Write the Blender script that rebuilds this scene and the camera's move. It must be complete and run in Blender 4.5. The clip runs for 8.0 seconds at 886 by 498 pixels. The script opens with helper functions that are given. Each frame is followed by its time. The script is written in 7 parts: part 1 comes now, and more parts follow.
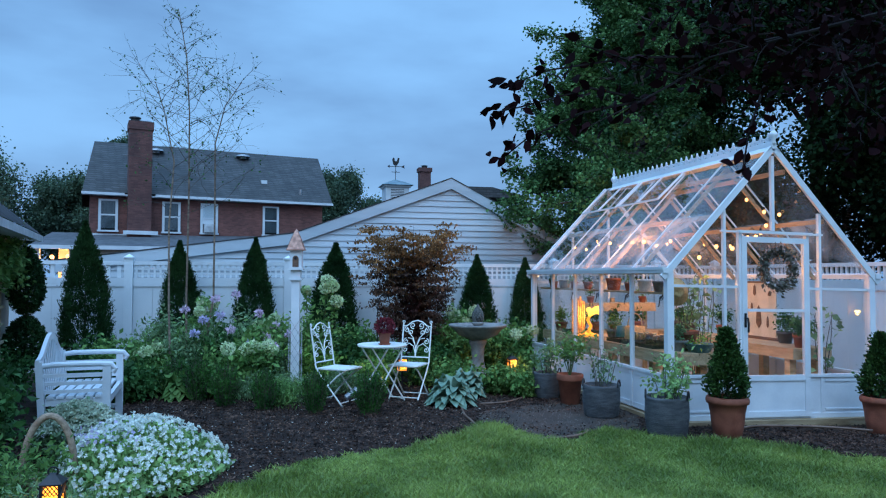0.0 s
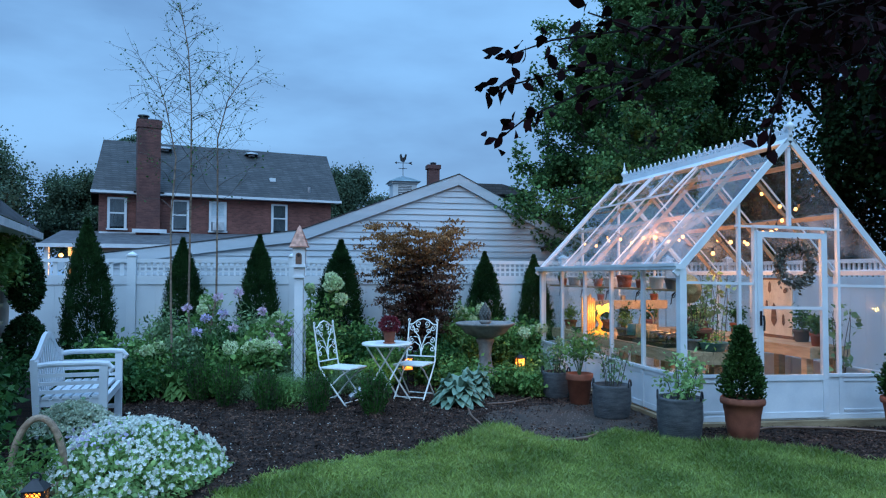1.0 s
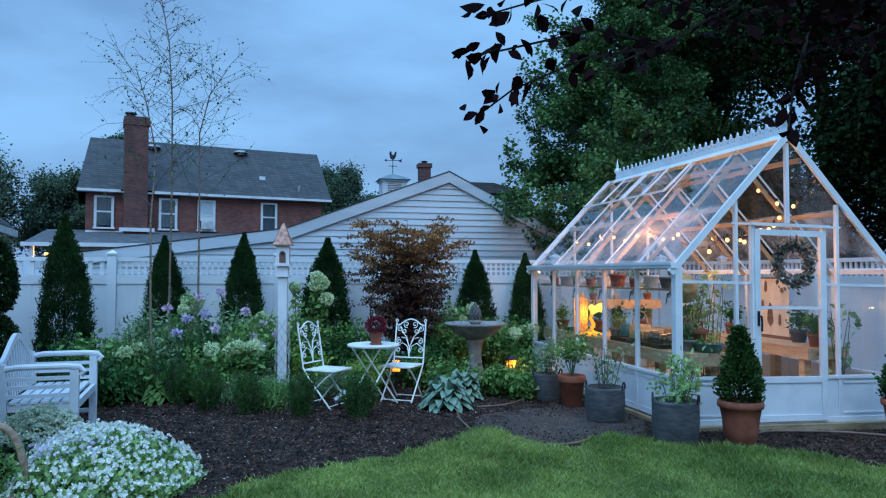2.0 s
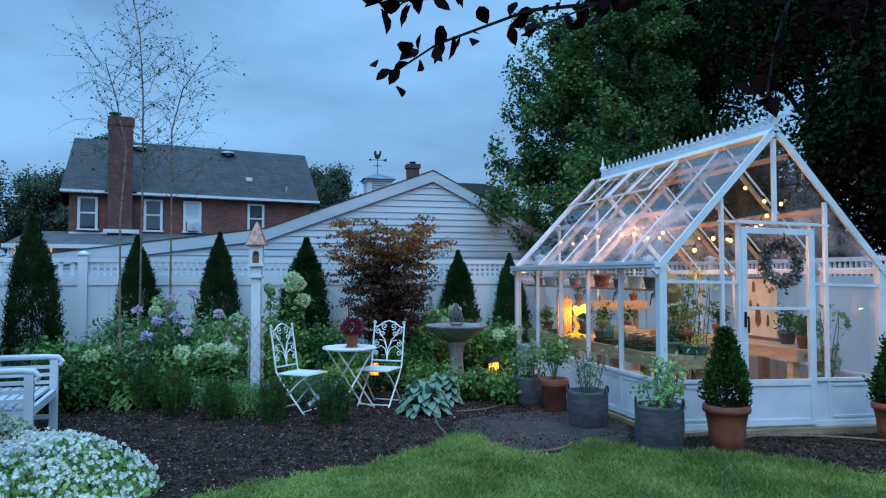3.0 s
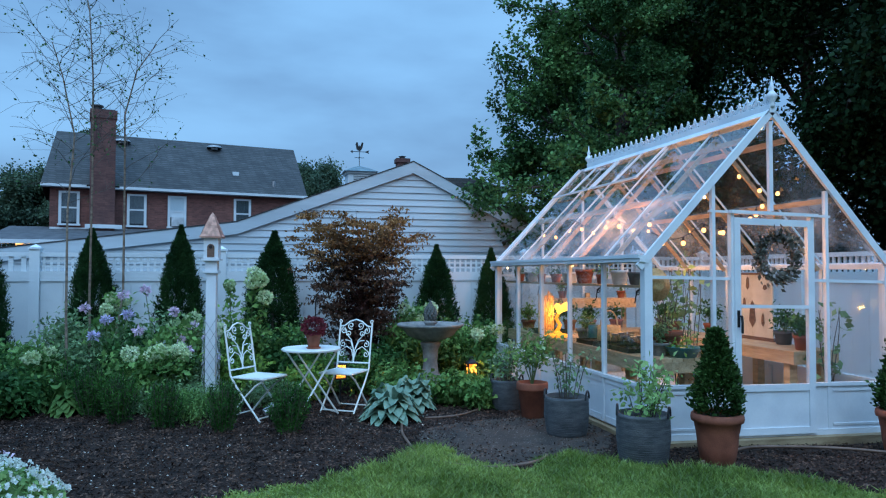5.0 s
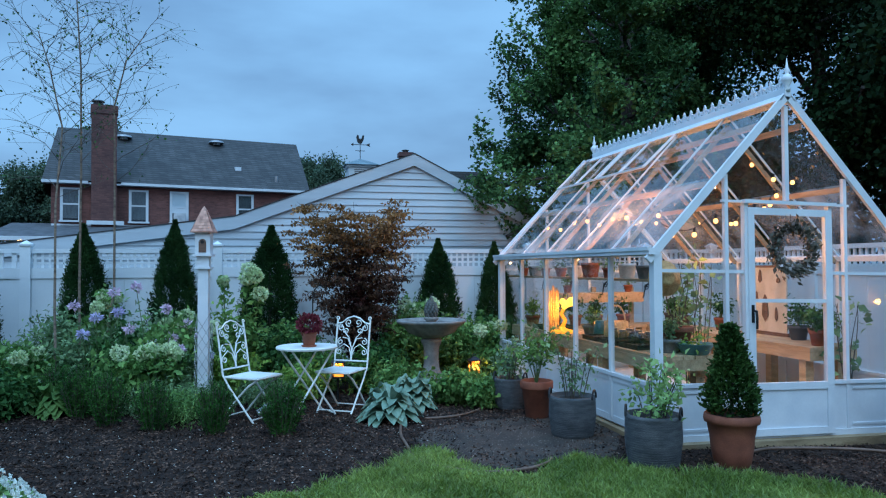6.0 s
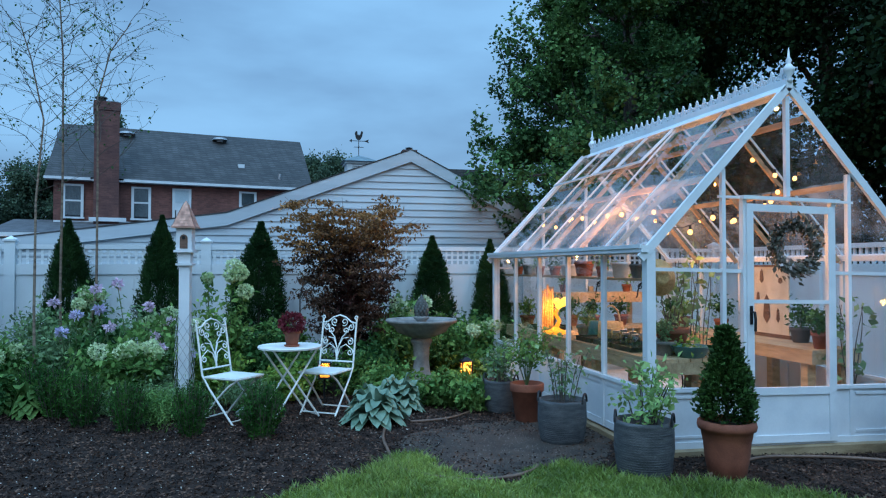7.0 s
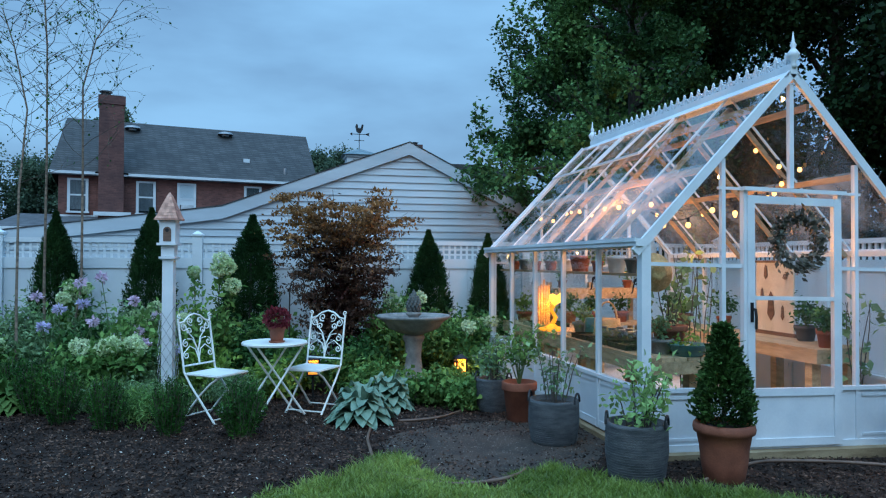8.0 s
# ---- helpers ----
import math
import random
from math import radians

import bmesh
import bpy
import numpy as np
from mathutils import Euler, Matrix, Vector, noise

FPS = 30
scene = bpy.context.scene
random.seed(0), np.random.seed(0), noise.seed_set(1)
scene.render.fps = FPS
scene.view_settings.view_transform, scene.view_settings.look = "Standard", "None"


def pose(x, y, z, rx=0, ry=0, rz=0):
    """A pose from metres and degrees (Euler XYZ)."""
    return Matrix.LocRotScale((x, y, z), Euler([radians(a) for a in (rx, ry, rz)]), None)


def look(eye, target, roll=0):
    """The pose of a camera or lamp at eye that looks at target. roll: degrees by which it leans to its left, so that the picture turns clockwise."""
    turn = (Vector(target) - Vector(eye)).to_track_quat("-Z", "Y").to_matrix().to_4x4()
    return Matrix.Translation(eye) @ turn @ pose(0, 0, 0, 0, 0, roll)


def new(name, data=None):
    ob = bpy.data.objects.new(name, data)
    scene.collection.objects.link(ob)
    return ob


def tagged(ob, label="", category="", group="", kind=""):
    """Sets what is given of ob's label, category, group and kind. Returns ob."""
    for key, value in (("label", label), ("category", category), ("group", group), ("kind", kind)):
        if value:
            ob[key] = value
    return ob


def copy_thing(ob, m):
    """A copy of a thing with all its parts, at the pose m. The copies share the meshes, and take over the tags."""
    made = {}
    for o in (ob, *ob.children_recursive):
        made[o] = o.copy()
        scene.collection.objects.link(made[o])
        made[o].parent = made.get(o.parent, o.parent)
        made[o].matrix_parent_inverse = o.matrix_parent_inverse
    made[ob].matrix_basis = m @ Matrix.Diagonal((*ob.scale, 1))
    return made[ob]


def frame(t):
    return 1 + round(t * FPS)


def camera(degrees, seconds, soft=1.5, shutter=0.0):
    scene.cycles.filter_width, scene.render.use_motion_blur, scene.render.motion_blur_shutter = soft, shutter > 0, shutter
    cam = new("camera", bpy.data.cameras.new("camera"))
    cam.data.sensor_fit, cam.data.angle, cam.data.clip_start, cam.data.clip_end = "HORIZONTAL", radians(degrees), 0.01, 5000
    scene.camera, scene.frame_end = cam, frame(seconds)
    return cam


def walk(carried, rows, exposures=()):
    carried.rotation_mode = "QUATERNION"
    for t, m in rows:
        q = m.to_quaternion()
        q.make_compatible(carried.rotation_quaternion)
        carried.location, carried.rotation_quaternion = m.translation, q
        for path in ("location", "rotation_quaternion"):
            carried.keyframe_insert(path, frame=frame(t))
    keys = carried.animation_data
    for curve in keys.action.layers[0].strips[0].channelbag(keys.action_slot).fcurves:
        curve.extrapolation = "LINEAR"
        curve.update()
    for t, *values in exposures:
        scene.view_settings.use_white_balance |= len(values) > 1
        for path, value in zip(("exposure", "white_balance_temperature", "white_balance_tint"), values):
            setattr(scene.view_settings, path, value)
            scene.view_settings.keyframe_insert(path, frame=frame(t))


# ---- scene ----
cam = camera(63.5, 8.0, soft=1.15)
PATH = [
    (0, (-4.065, -6.734, 1.533), (-3.594, -4.792, 1.61), 0.2),
    (0.5, (-3.993, -6.662, 1.529), (-3.543, -4.715, 1.603), 0.1),
    (1, (-3.969, -6.546, 1.524), (-3.525, -4.597, 1.595), 0.1),
    (1.5, (-3.946, -6.412, 1.526), (-3.493, -4.465, 1.595), 0.1),
    (3, (-3.661, -6.08, 1.499), (-3.173, -4.142, 1.574), -0.0),
    (3.5, (-3.597, -5.922, 1.505), (-3.099, -3.987, 1.585), -0.1),
    (4, (-3.522, -5.787, 1.5), (-3.015, -3.853, 1.577), -0.1),
    (4.5, (-3.368, -5.678, 1.485), (-2.864, -3.744, 1.558), 0.1),
    (6, (-3.122, -5.28, 1.483), (-2.636, -3.341, 1.534), -0.3),
    (6.5, (-3.048, -5.179, 1.477), (-2.568, -3.238, 1.525), -0.3),
    (7, (-2.878, -5.084, 1.471), (-2.412, -3.14, 1.519), -0.0),
    (7.5, (-2.76, -5.005, 1.461), (-2.306, -3.058, 1.502), 0.2),
    (8, (-2.648, -4.892, 1.453), (-2.207, -2.942, 1.49), 0.2),
]
walk(cam, [(t, look(eye, target, roll)) for t, eye, target, roll in PATH],
     exposures=[(0, 0.0, 6320, 13), (4, 0.0, 6470, 10.5), (6.5, 0.0, 6620, 9), (8, 0.02, 6840, 7.5)])

# ---- world, sun, exposure ----
scene.view_settings.exposure = 0.0
world = bpy.data.worlds.new("dusk_sky")
scene.world = world
world.use_nodes = True
wn, wl = world.node_tree.nodes, world.node_tree.links
wn.clear()
w_out = wn.new("ShaderNodeOutputWorld")
w_bg = wn.new("ShaderNodeBackground")
w_sky = wn.new("ShaderNodeTexSky")
w_sky.sky_type, w_sky.sun_disc = "NISHITA", False
w_sky.sun_elevation, w_sky.sun_rotation = radians(4), radians(200)
w_tc = wn.new("ShaderNodeTexCoord")
w_map = wn.new("ShaderNodeMapping")
w_map.inputs["Scale"].default_value = (1.6, 1.6, 5.0)
w_map.inputs["Location"].default_value = (0.35, 0.1, 0.2)
w_noise = wn.new("ShaderNodeTexNoise")
w_noise.inputs["Scale"].default_value, w_noise.inputs["Detail"].default_value = 1.5, 5.0
w_noise.inputs["Roughness"].default_value = 0.5
w_ramp = wn.new("ShaderNodeValToRGB")
w_ramp.color_ramp.interpolation = "B_SPLINE"
w_ramp.color_ramp.elements[0].position, w_ramp.color_ramp.elements[0].color = 0.36, (0.125, 0.28, 0.55, 1)
w_ramp.color_ramp.elements[1].position, w_ramp.color_ramp.elements[1].color = 0.62, (0.25, 0.555, 0.97, 1)
w_sep = wn.new("ShaderNodeSeparateXYZ")
w_elev = wn.new("ShaderNodeMapRange")
w_elev.inputs["From Min"].default_value, w_elev.inputs["From Max"].default_value = 0.38, 1.0
w_elev.inputs["To Min"].default_value, w_elev.inputs["To Max"].default_value = 1.0, 3.9
w_scale = wn.new("ShaderNodeVectorMath")
w_scale.operation = "SCALE"
w_mix = wn.new("ShaderNodeMixRGB")
w_mix.blend_type, w_mix.inputs["Fac"].default_value = "ADD", 0.02
wl.new(w_tc.outputs["Generated"], w_map.inputs["Vector"])
wl.new(w_map.outputs["Vector"], w_noise.inputs["Vector"])
wl.new(w_noise.outputs["Fac"], w_ramp.inputs["Fac"])
wl.new(w_tc.outputs["Generated"], w_sep.inputs["Vector"])
wl.new(w_sep.outputs["Z"], w_elev.inputs["Value"])
wl.new(w_ramp.outputs["Color"], w_scale.inputs[0])
wl.new(w_elev.outputs["Result"], w_scale.inputs["Scale"])
wl.new(w_scale.outputs["Vector"], w_mix.inputs["Color1"])
wl.new(w_sky.outputs["Color"], w_mix.inputs["Color2"])
wl.new(w_mix.outputs["Color"], w_bg.inputs["Color"])
w_bg.inputs["Strength"].default_value = 1.0
wl.new(w_bg.outputs["Background"], w_out.inputs["Surface"])

sun_data = bpy.data.lights.new("sun", "SUN")
sun_data.energy, sun_data.angle, sun_data.color = 1.85, radians(60), (0.57, 0.80, 1.03)
sun = new("sun", sun_data)
sun.matrix_world = look((-6, -20, 22), (0, 0, 0))


# ---- materials ----
def mat(name, c1, c2, scale=4.0, rough=0.6, metal=0.0, bump=0.0, bscale=60.0, fine=0.25, island=0.0, objrand=0.0,
        thin=0.0, stretch=(1, 1, 1), spec=0.5, emit=0.0, lo=0.35, hi=0.65):
    m = bpy.data.materials.new(name)
    m.use_nodes = True
    n, l = m.node_tree.nodes, m.node_tree.links
    b = n["Principled BSDF"]
    tc = n.new("ShaderNodeTexCoord")
    mp = n.new("ShaderNodeMapping")
    mp.inputs["Scale"].default_value = stretch
    l.new(tc.outputs["Object"], mp.inputs["Vector"])
    big = n.new("ShaderNodeTexNoise")
    big.inputs["Scale"].default_value, big.inputs["Detail"].default_value = scale, 5.0
    l.new(mp.outputs["Vector"], big.inputs["Vector"])
    ramp = n.new("ShaderNodeValToRGB")
    ramp.color_ramp.elements[0].position, ramp.color_ramp.elements[1].position = lo, hi
    ramp.color_ramp.elements[0].color, ramp.color_ramp.elements[1].color = (*c1, 1), (*c2, 1)
    l.new(big.outputs["Fac"], ramp.inputs["Fac"])
    col = ramp.outputs["Color"]
    small = n.new("ShaderNodeTexNoise")
    small.inputs["Scale"].default_value, small.inputs["Detail"].default_value = bscale, 3.0
    l.new(mp.outputs["Vector"], small.inputs["Vector"])

    def shade(value, amount, source):
        mr = n.new("ShaderNodeMapRange")
        mr.inputs["To Min"].default_value, mr.inputs["To Max"].default_value = 1 - amount, 1 + amount
        l.new(value, mr.inputs["Value"])
        vm = n.new("ShaderNodeVectorMath")
        vm.operation = "SCALE"
        l.new(source, vm.inputs[0])
        l.new(mr.outputs["Result"], vm.inputs["Scale"])
        return vm.outputs["Vector"]

    if fine:
        col = shade(small.outputs["Fac"], fine, col)
    if island:
        geo = n.new("ShaderNodeNewGeometry")
        col = shade(geo.outputs["Random Per Island"], island, col)
    if objrand:
        oi = n.new("ShaderNodeObjectInfo")
        col = shade(oi.outputs["Random"], objrand, col)
    l.new(col, b.inputs["Base Color"])
    b.inputs["Metallic"].default_value = metal
    b.inputs["Specular IOR Level"].default_value = spec
    rr = n.new("ShaderNodeMapRange")
    rr.inputs["To Min"].default_value, rr.inputs["To Max"].default_value = max(0.02, rough - 0.1), min(1, rough + 0.1)
    l.new(big.outputs["Fac"], rr.inputs["Value"])
    l.new(rr.outputs["Result"], b.inputs["Roughness"])
    if bump:
        bp = n.new("ShaderNodeBump")
        bp.inputs["Strength"].default_value, bp.inputs["Distance"].default_value = bump, 0.01
        l.new(small.outputs["Fac"], bp.inputs["Height"])
        l.new(bp.outputs["Normal"], b.inputs["Normal"])
    if thin:
        tr = n.new("ShaderNodeBsdfTranslucent")
        l.new(col, tr.inputs["Color"])
        mx = n.new("ShaderNodeMixShader")
        mx.inputs["Fac"].default_value = thin
        l.new(b.outputs["BSDF"], mx.inputs[1])
        l.new(tr.outputs["BSDF"], mx.inputs[2])
        l.new(mx.outputs["Shader"], n["Material Output"].inputs["Surface"])
    if emit:
        l.new(col, b.inputs["Emission Color"])
        b.inputs["Emission Strength"].default_value = emit
    return m


def glass_mat(name, tint=(0.93, 0.96, 0.97), rough=0.02, ior=1.5, haze=0.0):
    m = bpy.data.materials.new(name)
    m.use_nodes = True
    n, l = m.node_tree.nodes, m.node_tree.links
    n.remove(n["Principled BSDF"])
    fr = n.new("ShaderNodeLayerWeight")
    fr.inputs["Blend"].default_value = 0.5
    pw = n.new("ShaderNodeMath")
    pw.operation, pw.inputs[1].default_value = "POWER", 4.0
    l.new(fr.outputs["Facing"], pw.inputs[0])
    f0 = ((ior - 1) / (ior + 1)) ** 2
    sch = n.new("ShaderNodeMapRange")
    sch.inputs["To Min"].default_value = f0
    l.new(pw.outputs["Value"], sch.inputs["Value"])
    tr = n.new("ShaderNodeBsdfTransparent")
    tr.inputs["Color"].default_value = (*tint, 1)
    gl = n.new("ShaderNodeBsdfGlossy")
    gl.inputs["Roughness"].default_value = rough
    tc = n.new("ShaderNodeTexCoord")
    no = n.new("ShaderNodeTexNoise")
    no.inputs["Scale"].default_value, no.inputs["Detail"].default_value = 2.2, 4.0
    l.new(tc.outputs["Object"], no.inputs["Vector"])
    bp = n.new("ShaderNodeBump")
    bp.inputs["Strength"].default_value, bp.inputs["Distance"].default_value = 0.025, 0.02
    l.new(no.outputs["Fac"], bp.inputs["Height"])
    l.new(bp.outputs["Normal"], gl.inputs["Normal"])
    mx = n.new("ShaderNodeMixShader")
    l.new(sch.outputs["Result"], mx.inputs["Fac"])
    l.new(tr.outputs["BSDF"], mx.inputs[1])
    l.new(gl.outputs["BSDF"], mx.inputs[2])
    last = mx
    if haze:
        df = n.new("ShaderNodeBsdfDiffuse")
        df.inputs["Color"].default_value = (0.8, 0.82, 0.85, 1)
        rp = n.new("ShaderNodeMapRange")
        rp.inputs["From Min"].default_value, rp.inputs["From Max"].default_value = 0.36, 0.70
        rp.inputs["To Min"].default_value, rp.inputs["To Max"].default_value = 0.0, haze
        l.new(no.outputs["Fac"], rp.inputs["Value"])
        mx2 = n.new("ShaderNodeMixShader")
        l.new(rp.outputs["Result"], mx2.inputs["Fac"])
        tl = n.new("ShaderNodeBsdfTranslucent")
        tl.inputs["Color"].default_value = (0.8, 0.8, 0.8, 1)
        fog = n.new("ShaderNodeMixShader")
        fog.inputs["Fac"].default_value = 0.35
        l.new(df.outputs["BSDF"], fog.inputs[1])
        l.new(tl.outputs["BSDF"], fog.inputs[2])
        l.new(mx.outputs["Shader"], mx2.inputs[1])
        l.new(fog.outputs["Shader"], mx2.inputs[2])
        last = mx2
    l.new(last.outputs["Shader"], n["Material Output"].inputs["Surface"])
    return m


def emit_mat(name, colour, strength):
    m = bpy.data.materials.new(name)
    m.use_nodes = True
    b = m.node_tree.nodes["Principled BSDF"]
    b.inputs["Base Color"].default_value = (*colour, 1)
    b.inputs["Emission Color"].default_value = (*colour, 1)
    b.inputs["Emission Strength"].default_value = strength
    return m


def brick_mat(name, c1, c2, mortar, bw, bh, size=0.012, offset=0.5, rough=0.85, bump=0.5):
    m = mat(name, c1, c2, 1.5, rough, bump=0.0, bscale=25, fine=0.3)
    n, l = m.node_tree.nodes, m.node_tree.links
    b = n["Principled BSDF"]
    tc = n.new("ShaderNodeTexCoord")
    sp = n.new("ShaderNodeSeparateXYZ")
    l.new(tc.outputs["Object"], sp.inputs["Vector"])
    ad = n.new("ShaderNodeMath")
    l.new(sp.outputs["X"], ad.inputs[0])
    l.new(sp.outputs["Y"], ad.inputs[1])
    cb = n.new("ShaderNodeCombineXYZ")
    l.new(ad.outputs["Value"], cb.inputs["X"])
    l.new(sp.outputs["Z"], cb.inputs["Y"])
    br = n.new("ShaderNodeTexBrick")
    br.offset = offset
    br.inputs["Scale"].default_value = 1.0
    br.inputs["Brick Width"].default_value, br.inputs["Row Height"].default_value = bw, bh
    br.inputs["Mortar Size"].default_value = size
    br.inputs["Color1"].default_value, br.inputs["Color2"].default_value = (0.72, 0.72, 0.72, 1), (1.2, 1.2, 1.2, 1)
    br.inputs["Mortar"].default_value = (*mortar, 1)
    l.new(cb.outputs["Vector"], br.inputs["Vector"])
    mu = n.new("ShaderNodeMixRGB")
    mu.blend_type, mu.inputs["Fac"].default_value = "MULTIPLY", 1.0
    src = b.inputs["Base Color"].links[0].from_socket
    l.new(src, mu.inputs["Color1"])
    l.new(br.outputs["Color"], mu.inputs["Color2"])
    l.new(mu.outputs["Color"], b.inputs["Base Color"])
    bp = n.new("ShaderNodeBump")
    bp.inputs["Strength"].default_value, bp.inputs["Distance"].default_value = bump, 0.01
    bp.invert = True
    l.new(br.outputs["Fac"], bp.inputs["Height"])
    l.new(bp.outputs["Normal"], b.inputs["Normal"])
    return m


def leaf_mat(name, c1, c2, thin=0.3, island=0.45, rough=0.62, scale=3.0, spec=0.16):
    return mat(name, c1, c2, scale, rough, fine=0.0, island=island, thin=thin, spec=spec)


M_WHITE = mat("white_paint", (0.585, 0.625, 0.66), (0.70, 0.73, 0.75), 3, 0.4, bump=0.05, fine=0.05)
M_VINYL = mat("white_vinyl", (0.61, 0.66, 0.69), (0.71, 0.75, 0.77), 1.2, 0.45, bump=0.03, fine=0.05, objrand=0.03)
M_SIDING = mat("white_siding", (0.375, 0.43, 0.465), (0.47, 0.525, 0.555), 1.3, 0.5, bump=0.08, fine=0.06, objrand=0.05, stretch=(0.3, 1, 3))
M_ENAMEL = mat("white_enamel", (0.70, 0.73, 0.70), (0.80, 0.82, 0.78), 6, 0.4, bump=0.05, fine=0.06)
M_TRIM = mat("trim_paint", (0.50, 0.55, 0.58), (0.59, 0.635, 0.655), 2, 0.5, fine=0.06)
M_WOOD = mat("timber", (0.33, 0.20, 0.105), (0.47, 0.31, 0.175), 6, 0.65, bump=0.2, bscale=40, fine=0.2, stretch=(1, 1, 6), objrand=0.12)
M_WOODB = mat("bench_timber", (0.36, 0.24, 0.13), (0.54, 0.37, 0.21), 5, 0.65, bump=0.2, bscale=40, fine=0.25, stretch=(6, 1, 6), objrand=0.12)
M_SILL = mat("base_timber", (0.22, 0.15, 0.08), (0.36, 0.26, 0.15), 4, 0.75, bump=0.3, fine=0.25, stretch=(1, 1, 5))
M_FINIAL = mat("dark_cast_stone", (0.06, 0.065, 0.06), (0.13, 0.135, 0.125), 9, 0.85, bump=0.4, fine=0.3)
M_WETGLASS = glass_mat("misted_roof_glass", tint=(0.9, 0.93, 0.95), rough=0.06, ior=1.45, haze=0.44)
M_GLASS = glass_mat("greenhouse_glass", ior=1.32)
M_ROOFGLASS = glass_mat("roof_glass", tint=(0.92, 0.94, 0.95), ior=1.38, haze=0.04)
M_PANE = glass_mat("window_glass", tint=(0.62, 0.66, 0.68), ior=1.6)
M_DARK = mat("dark_room", (0.02, 0.02, 0.025), (0.05, 0.05, 0.055), 2, 0.8)
M_CURTAIN = mat("curtain", (0.35, 0.37, 0.38), (0.5, 0.52, 0.52), 6, 0.9, stretch=(4, 4, 0.4))
M_BLACK = mat("black_iron", (0.012, 0.012, 0.013), (0.03, 0.03, 0.032), 12, 0.5, metal=0.4, bump=0.1)
M_TERRA = mat("terracotta", (0.19, 0.054, 0.029), (0.30, 0.094, 0.051), 7, 0.8, bump=0.25, bscale=90, fine=0.2, objrand=0.1)
M_FIBRE = mat("grey_fibre", (0.045, 0.05, 0.055), (0.10, 0.105, 0.11), 9, 0.75, bump=0.6, bscale=70, fine=0.45, stretch=(1, 1, 4))
M_SOIL = mat("potting_soil", (0.012, 0.009, 0.007), (0.035, 0.026, 0.02), 18, 0.95, bump=0.8, bscale=50, fine=0.4)
M_STONE = mat("cast_stone", (0.13, 0.13, 0.125), (0.27, 0.265, 0.25), 7, 0.85, bump=0.4, bscale=70, fine=0.3)
M_COPPER = mat("copper_shingle", (0.42, 0.19, 0.13), (0.62, 0.33, 0.24), 14, 0.55, bump=0.2, fine=0.2, objrand=0.2)
M_BROWN = mat("brown_wood", (0.09, 0.05, 0.035), (0.17, 0.09, 0.06), 9, 0.6, stretch=(1, 1, 4))
M_BRICK = brick_mat("red_brick", (0.13, 0.05, 0.04), (0.20, 0.08, 0.062), (0.95, 1.05, 1.15), 0.21, 0.075, size=0.01)
M_CHIM = brick_mat("chimney_brick", (0.085, 0.036, 0.032), (0.14, 0.058, 0.048), (0.9, 1.0, 1.05), 0.21, 0.075, size=0.01)
M_SHINGLE = brick_mat("grey_shingle", (0.038, 0.039, 0.040), (0.066, 0.067, 0.067), (0.5, 0.5, 0.5), 0.33, 0.12, size=0.016)
M_ROOFDARK = mat("dark_roofing", (0.05, 0.05, 0.055), (0.10, 0.10, 0.105), 3, 0.9, bump=0.3, fine=0.3)
M_STUCCO = mat("beige_stucco", (0.30, 0.26, 0.21), (0.42, 0.37, 0.31), 2, 0.9, bump=0.3, fine=0.15)
M_TRELLIS = mat("trellis_wood", (0.33, 0.27, 0.17), (0.5, 0.42, 0.28), 5, 0.75, objrand=0.1)
M_METAL = mat("dull_metal", (0.2, 0.21, 0.22), (0.34, 0.35, 0.36), 9, 0.45, metal=0.7)
M_VERD = mat("dark_copper", (0.10, 0.15, 0.17), (0.19, 0.26, 0.28), 5, 0.6, metal=0.2)
M_LOUVRE = mat("louvre_grey", (0.4, 0.42, 0.43), (0.55, 0.57, 0.58), 5, 0.6)
M_BULB = emit_mat("warm_bulb", (1.0, 0.45, 0.13), 4.6)
M_FLAME = emit_mat("candle_glow", (1.0, 0.55, 0.16), 16.0)
M_AMBER = emit_mat("amber_lamp", (1.0, 0.33, 0.02), 1.7)
M_AMBERHOT = emit_mat("amber_lamp_head", (1.0, 0.52, 0.06), 3.2)
M_AMBERGLASS = mat("amber_glass", (0.93, 0.66, 0.28), (0.98, 0.74, 0.36), 9, 0.3, fine=0.1, thin=0.85)
M_WICKER = mat("wicker", (0.22, 0.15, 0.10), (0.36, 0.26, 0.18), 30, 0.8, bump=0.5, bscale=80, fine=0.4)
M_HOSE = mat("hose_rubber", (0.10, 0.055, 0.035), (0.17, 0.10, 0.07), 8, 0.55)
M_CONC = mat("pale_paving", (0.52, 0.49, 0.46), (0.68, 0.65, 0.61), 3, 0.85, bump=0.2, fine=0.15)
M_CLOTH = mat("canvas_print", (0.50, 0.44, 0.34), (0.66, 0.60, 0.48), 5, 0.9, fine=0.1)
M_STRAW = mat("straw", (0.5, 0.30, 0.12), (0.68, 0.44, 0.2), 30, 0.8, bump=0.3, fine=0.25)
M_TEAL = mat("teal_glaze", (0.02, 0.10, 0.10), (0.05, 0.2, 0.19), 6, 0.3)
M_BARK = mat("bark", (0.03, 0.024, 0.02), (0.085, 0.07, 0.058), 8, 0.9, bump=0.8, bscale=30, fine=0.4, stretch=(3, 3, 0.6))
M_TWIG = mat("twig", (0.05, 0.04, 0.035), (0.11, 0.09, 0.075), 8, 0.85, fine=0.3)
M_BIRCH = mat("young_bark", (0.10, 0.07, 0.05), (0.24, 0.18, 0.13), 9, 0.8, fine=0.3, stretch=(1, 1, 3))
